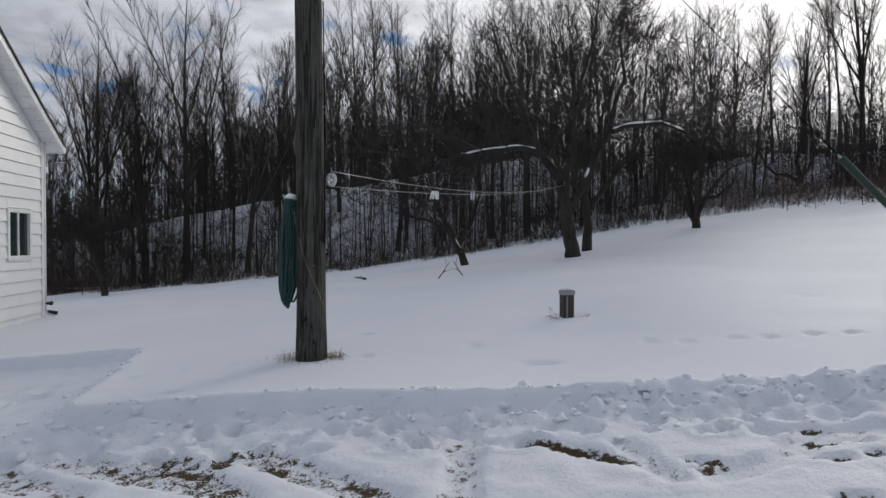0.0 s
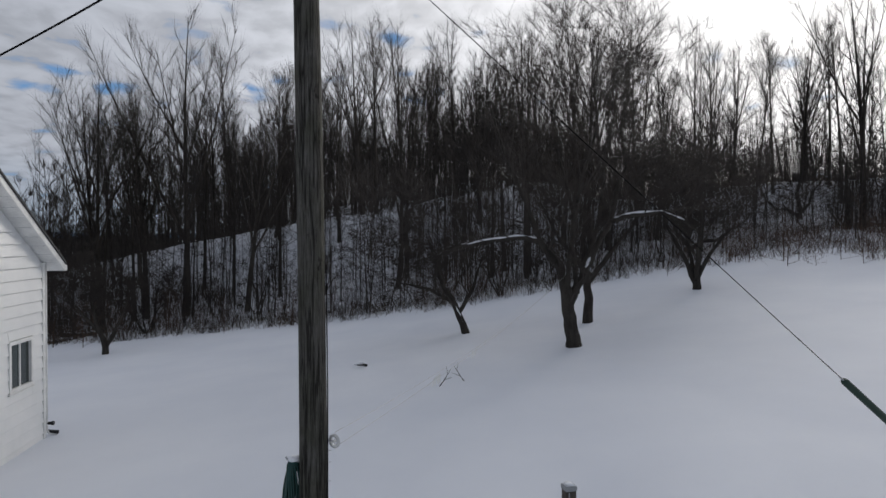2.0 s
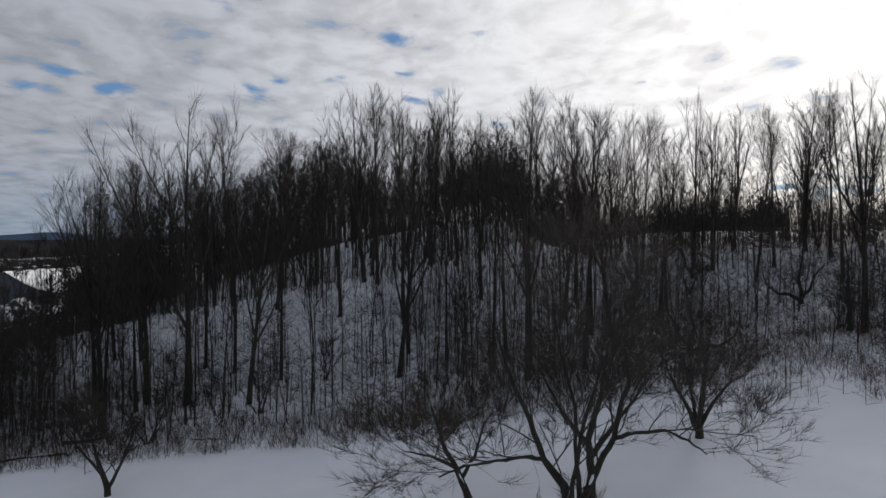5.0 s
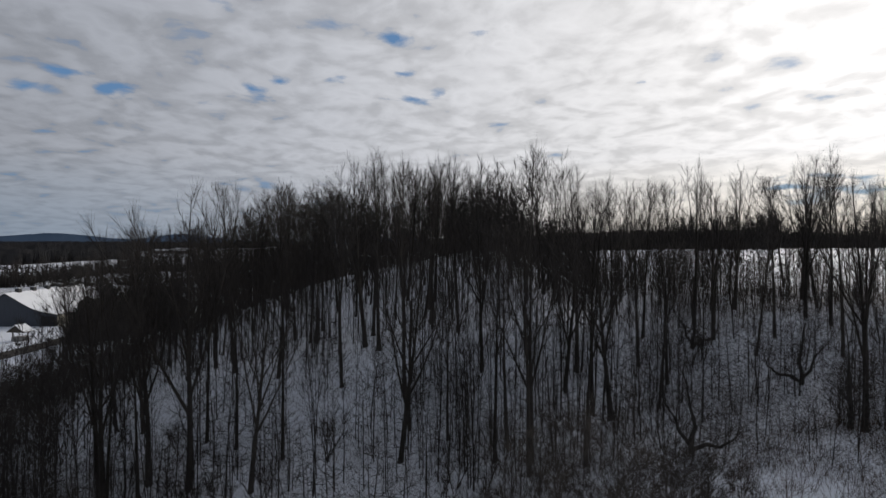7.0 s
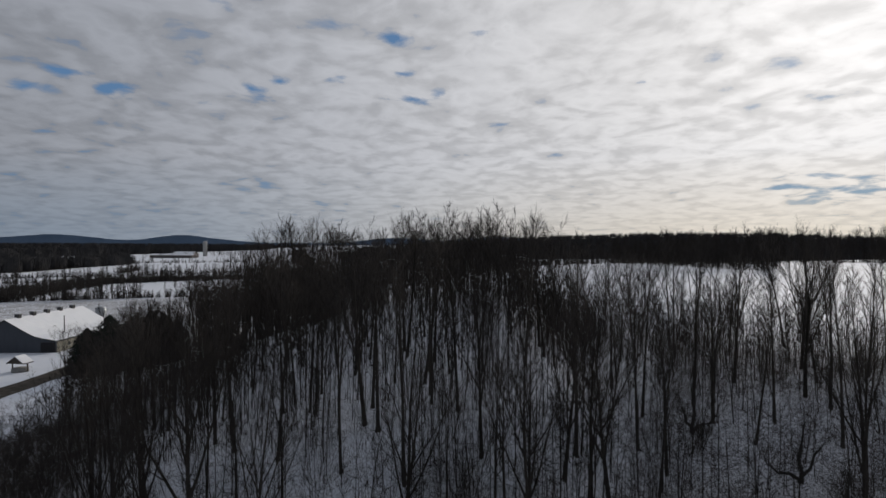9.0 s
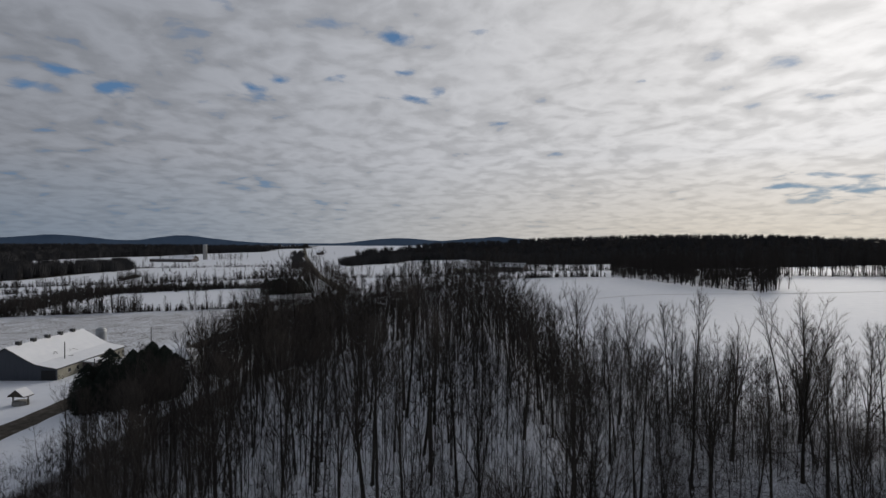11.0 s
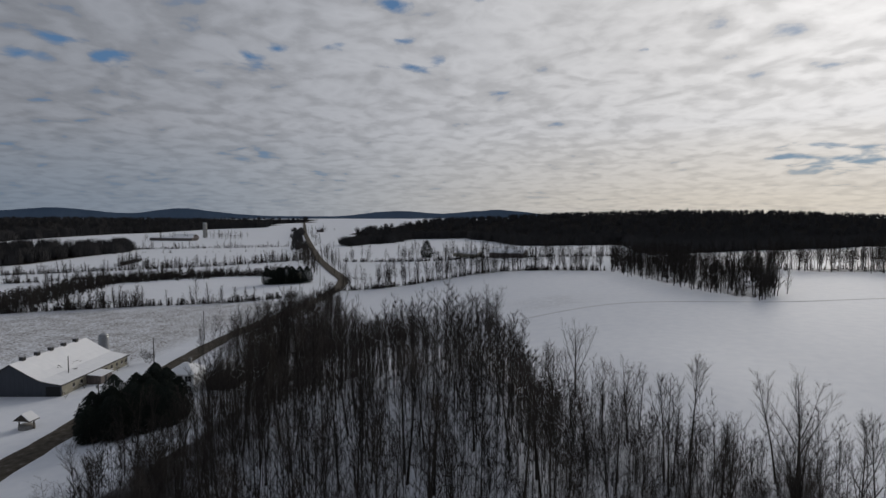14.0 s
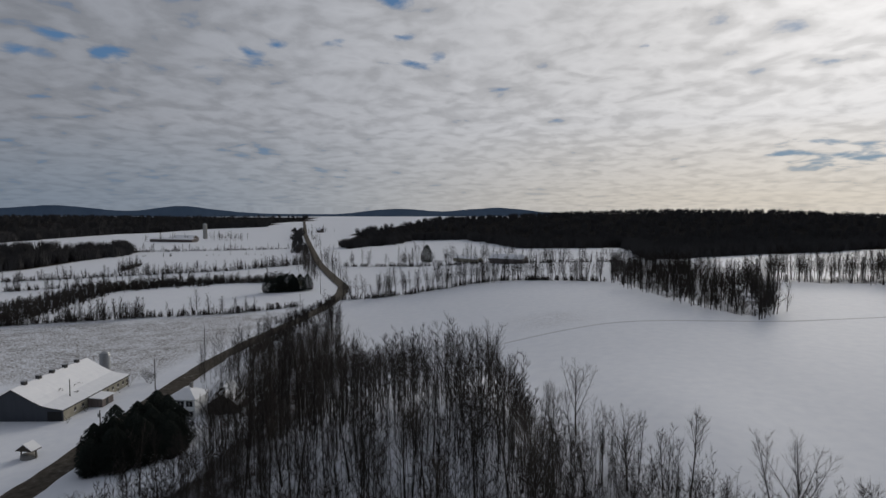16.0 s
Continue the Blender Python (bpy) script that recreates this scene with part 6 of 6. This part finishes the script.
# ---- conifers ----
def spruce_kind(seed, h, w):
    rg = random.Random(seed)
    root = thing("spruce", pose(0, 0, 0), "dense dark green spruce by the road", "tree", "spruces by the farmhouse")
    t, c = Acc(), Acc()
    t.tube([(0, 0, -0.3), (0, 0, h * 0.97)], [0.2, 0.02], 7)
    n = 1900
    for k in range(n):
        u = (k + rg.random()) / n
        z = h * (0.04 + 0.95 * u ** 1.25)
        rad = w * (1 - (z / h) ** 2.8) ** 0.8 * (0.72 + 0.28 * min(1, 4 * z / h)) * rg.uniform(0.15, 1.0) ** 0.6 + 0.08
        az = k * 2.39996 + rg.uniform(-0.4, 0.4)
        o = Vector((math.cos(az), math.sin(az), 0))
        s = Vector((-o.y, o.x, 0))
        l = 0.45 + 0.4 * rg.random() + 0.06 * w * (1 - u)
        p = o * max(rad - l, 0) + Vector((0, 0, z + 0.12))
        tip = o * rad + Vector((0, 0, z - rg.uniform(0.05, 0.35)))
        wd = rg.uniform(0.13, 0.26)
        i = len(c.v)
        c.v += [p, (p + tip) / 2 + s * wd + Vector((0, 0, -0.08)), tip, (p + tip) / 2 - s * wd + Vector((0, 0, -0.08)), (p + tip) / 2 + Vector((0, 0, 0.10))]
        c.f += [(i, i + 1, i + 4), (i + 1, i + 2, i + 4), (i + 2, i + 3, i + 4), (i + 3, i, i + 4)]
    part("trunk", t.mesh("trunk", M_BARK, True, tidy=False), root)
    part("crown", c.mesh("crown", M_SPRUCE, tidy=False), root)
    return root


SPRUCE = [spruce_kind(500 + i, 10.0 + 0.8 * i, 4.3 + 0.2 * i) for i in range(3)]
for i, (x, y, s) in enumerate([(-76, 130, 1.0), (-73, 132.5, 0.95), (-74.5, 136, 1.05), (-71.5, 139, 1.0), (-73, 143, 1.0), (-69, 134, 0.9), (-67.5, 139, 1.0), (-70, 146, 1.05), (-66, 144, 0.95), (-64.5, 137, 0.85), (-62, 141, 0.85),
                              (-71.5, 149.5, 1.0), (-74.5, 126, 0.8), (-69.5, 126.5, 0.9), (-65, 129, 0.9), (-60.5, 131.5, 0.85), (-60.5, 136.5, 0.7), (-72, 129, 0.75), (-75.5, 133, 0.9), (-70, 141.5, 1.0), (-68.5, 149, 0.9), (-65, 140.5, 0.9), (-62.5, 138, 0.8),
                              (-118, 408, 1.0), (-114, 409, 1.05), (-110, 411, 1.1), (-106, 412, 1.1), (-102, 414, 1.1), (-98, 416, 1.1), (-94, 420, 1.0), (-112, 414, 1.1), (-104, 418, 1.1), (-16, 600, 1.55)]):
    plant(SPRUCE[i % 3], x, y, rng.uniform(0, 360), s)


# ---- hedgerows, copses and far woods ----
def scatter(name, label, protos, spots, seed, size=(0.7, 1.15), mat=None):
    """Joins many uncountable plants into one mesh."""
    rs = np.random.RandomState(seed)
    spots = np.array(spots, float)
    zz = ground_height(spots[:, 0], spots[:, 1])
    Vs, Ts, off = [], [], 0
    for i, (x, y) in enumerate(spots[:, :2]):
        V, T = protos[rs.randint(len(protos))]
        a, s = rs.uniform(0, 6.283), rs.uniform(*size)
        sw = s * rs.uniform(0.85, 1.2)
        c, q = math.cos(a), math.sin(a)
        W = np.stack([(V[:, 0] * c - V[:, 1] * q) * sw + x, (V[:, 0] * q + V[:, 1] * c) * sw + y, V[:, 2] * s + zz[i]], -1)
        Vs.append(W)
        Ts.append(T + off)
        off += len(V)
    return tagged(new(name, raw_mesh(name, np.concatenate(Vs), np.concatenate(Ts), mat or M_TWIG, False)), label, "trees", kind="stuff")


def along(pts, n, seed, jitter=1.2):
    r = random.Random(seed)
    seg = [math.dist(a, b) for a, b in zip(pts[:-1], pts[1:])]
    out = []
    for k in range(n):
        t = r.random() * sum(seg)
        i = 0
        while i < len(seg) - 1 and t > seg[i]:
            t -= seg[i]
            i += 1
        a, b = pts[i], pts[i + 1]
        u = min(t / seg[i], 1)
        out.append((a[0] + (b[0] - a[0]) * u + r.gauss(0, jitter), a[1] + (b[1] - a[1]) * u + r.gauss(0, jitter)))
    return out


def lean_tree(seed, h, w, limbs, subs, r, first=0.3, up=(0.2, 0.4), stem=1.0):
    """A tree for thickets: a bent stem, upswept limbs and a few twigs on each, all ending in points."""
    rg = random.Random(seed)
    a = Acc()
    nodes = [Vector((0, 0, -0.3))]
    dx, dy = rg.uniform(-0.10, 0.10), rg.uniform(-0.10, 0.10)
    for q in range(4):
        nodes.append(nodes[-1] + Vector((dx * h / 4, dy * h / 4, (h + 0.3) / 4)))
        dx, dy = dx + rg.uniform(-0.07, 0.07), dy + rg.uniform(-0.07, 0.07)
    a.tube(nodes, [r * 2.4 * stem, r * 2.0 * stem, r * 1.5 * stem, r * stem, r * 0.4 * stem], 3, cap=False)
    for k in range(limbs):
        t = first + (0.97 - first) * (k + rg.random()) / limbs
        i = min(int(t * 4), 3)
        p = nodes[i].lerp(nodes[i + 1], t * 4 - i)
        az = k * 2.4 + rg.uniform(-0.5, 0.5)
        q = p + Vector((math.cos(az) * w, math.sin(az) * w, 0)) * (1.15 - 0.8 * t) * rg.uniform(0.6, 1.1) + Vector((0, 0, h * rg.uniform(*up) * (1.2 - 0.8 * t)))
        a.spike(p, q, r * 1.0)
        for j in range(subs):
            b = p.lerp(q, rg.uniform(0.25, 0.9))
            d = (q - p).normalized() * 0.8 + Vector((rg.uniform(-1, 1), rg.uniform(-1, 1), rg.uniform(-0.1, 1)))
            a.spike(b, b + d.normalized() * (q - p).length * rg.uniform(0.3, 0.6), r * 0.6)
    T = []
    for f in a.f:
        for i in range(1, len(f) - 1):
            T.append((f[0], f[i], f[i + 1]))
    return np.array([tuple(v) for v in a.v]), np.array(T)




def young_tree(seed, h, r, forks, sides, twigs, twig_r, fork_at=0.38, reach=0.16):
    """A slim tree of the close-grown stands, stem and twigs as one set of triangles."""
    t, c = grow_tree(random.Random(seed), h, r, 0.05, forks, fork_at, 0.26, sides, twigs, twig_r, reach, True)
    V, T = [], []
    for a in (t, c):
        off = len(V)
        V += [tuple(v) for v in a.v]
        for f in a.f:
            T += [(off + f[0], off + f[i], off + f[i + 1]) for i in range(1, len(f) - 1)]
    return np.array(V), np.array(T)


THIN = [young_tree(600 + i, 9.5 + 0.7 * i, 0.06, 1, 7, 7, 0.010) for i in range(9)]
DENSE = [young_tree(670 + i, 10.5 + 0.7 * i, 0.07, 1, 7, 7, 0.018, reach=0.18) for i in range(8)]
SHORT = [young_tree(690 + i, 7.0 + 0.6 * i, 0.055, 1, 4, 6, 0.027, 0.25, 0.2) for i in range(6)]
MID = [lean_tree(610 + i, 10.5 + 1.2 * i, 2.6, 20, 4, 0.062, 0.2, (0.18, 0.40), 1.0) for i in range(6)]
HEDGE = [lean_tree(660 + i, 6.0 + 0.9 * i, 2.4, 19, 3, 0.085, 0.08, (0.16, 0.40), 1.2) for i in range(6)]
SCRUB = [lean_tree(640 + i, 3.4 + 0.6 * i, 2.2, 16, 4, 0.016, 0.04, (0.06, 0.26)) for i in range(6)]
GROVE = [lean_tree(650 + i, 12.5 + i, 3.0, 22, 5, 0.08, 0.10, (0.18, 0.40), 1.2) for i in range(5)]
BUSH = [lean_tree(620 + i, 2.2 + 0.4 * i, 1.7, 11, 1, 0.12, 0.04, (0.1, 0.3)) for i in range(4)]


def brush_tree(seed, h, w, n=21):
    """A far tree: a stem and a fan of upswept limbs that end on a rounded crown."""
    rg = random.Random(seed)
    a = Acc()
    a.spike(Vector((0, 0, -0.3)), Vector((rg.uniform(-0.5, 0.5), rg.uniform(-0.5, 0.5), h * 0.85)), 0.3)
    for k in range(n):
        az = k * 2.4
        o = Vector((math.cos(az), math.sin(az), 0))
        r = w * math.sqrt((k + 0.5) / n) * 1.05
        top = h * (0.62 + 0.38 * math.sqrt(max(0.0, 1.0 - 0.85 * (r / w) ** 2))) * rg.uniform(0.88, 1.0)
        a.spike(o * rg.uniform(0.5, 0.9) * r + Vector((0, 0, top * rg.uniform(0.0, 0.35))), o * r + Vector((0, 0, top)), rg.uniform(0.4, 0.7))
    return np.array([tuple(v) for v in a.v]), np.array(a.f)


LOW = [brush_tree(630 + i, 12.5 + 0.5 * i, 4.6 + 0.3 * i) for i in range(5)]
# close-grown young trees that fill the ridge
scatter("young_woods", "close-grown thin leafless trees filling the woods", DENSE, sprinkle(STAND, 540, 31, lambda x, y: y > 60 and x < 14 and (y > 80 or (x + y) % 3 < 2)), 31, (0.7, 1.1))
scatter("young_woods", "low thin leafless trees under the taller ones", SHORT, sprinkle([(2, 66), (16, 64), (22, 90), (14, 118), (0, 125)], 230, 318) + sprinkle(STAND, 430, 312, lambda x, y: 58 < y < 150 and x < 14) + sprinkle([(-58, 112), (-46, 112), (-37, 78), (-47, 68), (-56, 92)], 120, 315) + sprinkle([(-36, 35), (-23, 35), (-22, 46), (-36, 52)], 40, 316), 312, (0.65, 1.1))
scatter("young_woods", "thin leafless brush and saplings on the open slope", SHORT, sprinkle([(14, 66), (40, 62), (34, 84), (27, 104), (12, 122)], 250, 313) + sprinkle([(18, 60), (44, 56), (48, 70), (36, 84), (20, 84)], 160, 314), 313, (0.36, 0.66))
scatter("young_woods", "low leafless trees along the open side of the woods", DENSE, sprinkle(STAND, 120, 311, lambda x, y: y > 62 and x > 14), 311, (0.42, 0.72))
scatter("young_woods", "thin leafless trees between the taller ones", THIN, sprinkle([(-34, 34), (12, 36), (14, 52), (-36, 58)], 130, 32) + sprinkle([(-2, 36), (16, 36), (20, 44), (18, 58), (-2, 56)], 60, 133) + sprinkle([(-40, 58), (14, 52), (16, 62), (-42, 72)], 130, 132), 32, (0.4, 0.95))
scatter("thicket", "tangled leafless thicket on the snowy slope", SCRUB, sprinkle([(-46, 31), (-18, 32), (4, 32), (13, 34), (14, 54), (-34, 58), (-50, 60)], 470, 33) + sprinkle([(14, 36), (40, 32), (52, 55), (20, 70)], 190, 34) + sprinkle([(20, 52), (48, 48), (54, 66), (36, 80), (22, 85)], 190, 135) + sprinkle([(-2, 33), (14, 33), (20, 40), (18, 56), (-2, 56)], 90, 134)
        + sprinkle([(-66, 62), (-38, 46), (-34, 58), (-46, 78), (-56, 98), (-66, 90)], 190, 35), 33, (0.4, 1.3))
scatter("thicket", "dense dark leafless brush on the bank behind the fruit trees", SCRUB, sprinkle([(3, 31.5), (18, 31), (24, 24), (40, 24), (44, 40), (16, 44), (4, 40)], 190, 301) + sprinkle([(-46, 31), (-15, 31.5), (-14, 40), (-40, 48)], 170, 302) + sprinkle([(-36, 34), (-21, 34), (-20, 46), (-36, 50)], 60, 303), 301, (0.35, 1.0))
scatter("thicket", "low red-brown brush along the uneven edge of the yard", SCRUB, along([(-30, 31), (-18, 31), (-10, 31.4), (-3, 30.6), (6, 31), (14, 31)], 90, 36, 0.8) + along([(15, 31), (19, 27), (24, 21.5), (38, 20.5)], 110, 37, 1.1), 36, (0.16, 0.5), M_BRUSH)
scatter("woodland_edge", "leafless trees and brush round the farmhouse", DENSE, sprinkle([(-63, 108), (-58, 122), (-56, 136), (-59, 150), (-54, 160), (-44, 160), (-44, 112)], 46, 38, lambda x, y: x > -0.395 * y) + sprinkle([(-76, 186), (-66, 178), (-50, 178), (-44, 200), (-66, 222), (-76, 210)], 50, 39)
        + along([(-79, 190), (-78, 225), (-74, 262)], 26, 40, 1.2), 38, (0.6, 1.05))
for x, y in sprinkle([(-62, 112), (-57, 124), (-55, 140), (-58, 152), (-48, 160), (-42, 150), (-43, 112)], 18, 240, lambda x, y: x > -0.395 * y) + [(-57.5, 112.5), (-51, 106), (-54, 101), (-48, 98), (-50, 92), (-45, 86), (-46, 104), (-41, 96), (-52, 84), (-44, 76)] + sprinkle([(-76, 188), (-66, 184), (-50, 180), (-44, 200), (-62, 220), (-74, 208)], 16, 241):
    plant(rng.choice(KINDS), x, y, rng.uniform(0, 360), rng.uniform(0.7, 0.98), (rng.uniform(-6, 6), rng.uniform(-6, 6)))
for x, y in sprinkle([(22, 52), (46, 48), (52, 64), (36, 74), (26, 90)], 6, 242):
    plant(rng.choice(KINDS[7:]), x, y, rng.uniform(0, 360), rng.uniform(0.5, 0.7), (rng.uniform(-8, 8), rng.uniform(-8, 8)))
for x, y, sc in ((-101.5, 170, 0.7), (-101.8, 181, 0.8), (-101.6, 188, 0.6), (-101.5, 194, 0.8), (-98, 199, 1.5), (-96.5, 198, 1.3), (-97, 200.5, 1.2), (-62.5, 116.5, 1.0), (-66.5, 111, 0.7), (-101, 160.5, 0.7)):
    plant(rng.choice(SHRUBS), x, y, rng.uniform(0, 360), sc)
# field hedges: taller trees, then the low continuous growth along the same lines
H_STUBBLE, H_DITCH = [(-217, 295), (-202, 303), (-156, 319), (-118, 329), (-84, 350)], [(-226, 304), (-220, 320), (-226, 376), (-230, 416), (-182, 448)]
H_THIRD, H_FOURTH, H_SIXTH = [(-302, 414), (-245, 442), (-183, 462)], [(-345, 462), (-254, 510), (-195, 544), (-138, 608)], [(-398, 767), (-283, 793), (-180, 838)]
H_NEAR, H_BACK = [(-62, 372), (30, 376), (88, 333)], [(-97, 584), (-45, 576), (8, 542), (83, 511), (152, 519)]
scatter("hedgerow", "tall leafless trees along a field boundary", MID, along(H_NEAR, 170, 41, 1.6) + along([(-8, 372), (50, 362)], 26, 141, 2.0) + along(H_BACK, 95, 42, 2.5), 41, (0.62, 1.2))
scatter("hedgerow", "leafless trees along a field boundary", HEDGE, along(H_STUBBLE[:3], 100, 43, 1.3) + along(H_STUBBLE[2:], 7, 143, 1.0) + along(H_DITCH, 130, 44, 5) + along(H_THIRD, 55, 45, 3) + along(H_FOURTH, 130, 46, 3)
        + along([(-262, 508), (-225, 528)], 34, 146, 4) + along([(-190, 548), (-140, 606)], 55, 147, 5) + along(H_SIXTH, 55, 47, 5) + along([(-142, 337), (-130, 337), (-119, 340), (-102, 343)], 9, 148, 2) + along([(-285, 536), (-298, 596)], 26, 149, 3)
        + along([(-176, 448), (-170, 460), (-112, 464)], 40, 150, 3), 43, (0.55, 1.15))
scatter("hedgerow", "low scrub along field boundaries", BUSH, along(H_STUBBLE, 300, 51, 0.8) + along(H_DITCH, 520, 52, 4.0) + along(H_THIRD, 240, 53, 1.2) + along(H_FOURTH, 340, 54, 1.2) + along(H_SIXTH, 200, 55, 2) + along(H_NEAR, 330, 56, 1.0) + along(H_BACK, 330, 57, 1.5)
        + along([(-285, 536), (-298, 596)], 120, 58, 2) + along([(-176, 440), (-172, 458), (-110, 464)], 280, 59, 3) + along([(-360, 690), (-200, 730)], 14, 60, 4) + along([(-78, 300), (-72, 345), (-63, 372)], 90, 153, 1.5) + along([(-76, 236), (-72, 275), (-66, 300)], 90, 154, 2), 46, (0.5, 1.35), M_TWIG)
scatter("copse", "leafless copse reaching into the snowy field", GROVE, sprinkle(FAR_WOODS[3], 300, 55) + along(FAR_WOODS[3][:5], 80, 155, 1.5), 55, (0.6, 0.95))
scatter("copse", "low brush filling the foot of the copse", BUSH, sprinkle(FAR_WOODS[3], 330, 255) + sprinkle(FAR_WOODS[4], 200, 257), 255, (0.6, 1.4), M_TWIG)
scatter("tree_belt", "leafless belt of trees behind the field", MID, sprinkle(FAR_WOODS[4], 400, 56) + along([(160, 312), (190, 324), (222, 304), (300, 312)], 60, 256, 3), 56, (0.8, 1.25))
scatter("roadside_grove", "leafless grove between the woods and the road", MID, sprinkle(FAR_WOODS[6], 130, 156), 156, (0.7, 1.1))
scatter("scrub_strip", "dark scrub along a ditch between the fields", BUSH, sprinkle(FAR_WOODS[5], 560, 158), 158, (0.9, 2.0), M_TWIG)
scatter("road_trees", "leafless trees along the straight road", MID, along([(-78, 470), (-105, 560), (-128, 640)], 30, 57, 3) + along([(-97, 455), (-135, 600), (-172, 740)], 130, 58, 4) + along([(-118, 640), (-250, 1150)], 30, 159, 5), 57, (0.5, 1.05))
scatter("road_trees", "dark leafless trees along the far end of the road", LOW, along([(-172, 740), (-312, 1300)], 80, 160, 6), 160, (0.5, 0.9), M_FARWOOD)
for i, n in ((0, 2700), (1, 620), (2, 2100)):
    # denser towards the near edge, where single trees still show
    near = min(p[1] for p in FAR_WOODS[i])
    rr = random.Random(60 + i)
    edge = along(FAR_WOODS[i][:13] if i == 0 else FAR_WOODS[i][:5], n // 3, 70 + i, 5)
    fill = sprinkle(FAR_WOODS[i], n, 60 + i, lambda x, y: rr.random() < (near / y) ** 1.6 + 0.06)
    scatter("far_woods", "dark leafless woods in the distance", LOW, edge + fill, 60 + i, (0.95, 1.15) if i != 2 else (1.15, 1.4), M_FARWOOD)


# ---- far farms ----
def far_building(name, px, py, w, d, h, rise, turn, wall, label):
    return shed(name, px, py, w, d, h, rise, turn, wall, label)


far_building("far_barn", 69, 510, 11, 31, 4.0, 3.2, 59, M_REDBARN, "long dark barn with snowy roof across the fields")
far_building("far_house", 33, 549, 8, 30, 3.0, 1.8, 44, M_CREAM, "pale low farm building among trees across the fields")
far_building("far_barn", -398, 977, 14, 80, 4.5, 2.2, 75, M_REDBARN, "long low dark barn on the distant farm")
far_building("far_barn", -410, 1010, 16, 40, 5.5, 4.0, 75, M_REDBARN, "snow-roofed barn on the distant farm")
far_building("far_house", -245, 1234, 9, 14, 5.0, 4.0, 40, M_REDBARN, "dark house beside the distant road")
far_building("far_house", -104, 436, 8, 11, 3.6, 3.0, 70, M_CREAM, "pale house behind the dark spruces")
silo("far_silo", -418, 1071, 3.6, 25, "tall pale concrete silo on the distant farm", False)
scatter("far_trees", "leafless trees round the distant farms", MID, along([(-20, 612), (25, 600), (80, 600)], 22, 81, 6) + along([(-400, 1040), (-330, 1000)], 44, 82, 9) + along([(-270, 1220), (-220, 1250)], 12, 83, 8) + along([(-60, 720), (60, 700), (125, 740)], 16, 84, 8) + along([(85, 520), (100, 522)], 9, 85, 3)
        + along([(-480, 965), (-400, 990)], 14, 86, 7), 81, (0.55, 1.1))


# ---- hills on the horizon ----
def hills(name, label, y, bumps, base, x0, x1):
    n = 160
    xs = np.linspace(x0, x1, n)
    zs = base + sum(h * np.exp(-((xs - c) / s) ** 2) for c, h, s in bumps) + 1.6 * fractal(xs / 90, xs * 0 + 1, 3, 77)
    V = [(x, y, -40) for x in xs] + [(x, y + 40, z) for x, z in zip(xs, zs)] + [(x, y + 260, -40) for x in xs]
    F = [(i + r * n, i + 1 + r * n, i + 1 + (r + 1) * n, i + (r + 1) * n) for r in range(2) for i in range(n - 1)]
    tagged(new(name, raw_mesh(name, V, F, M_HAZED_HILL)), label, "hills", kind="structure")


hills("backdrop", "hills on the horizon with blue haze in their colour", 3950, [(-2480, 44, 380), (-1750, 42, 230), (-2900, 26, 500), (-1500, 20, 300), (-300, 36, 260), (350, 42, 300)], 8, -3100, 1500)
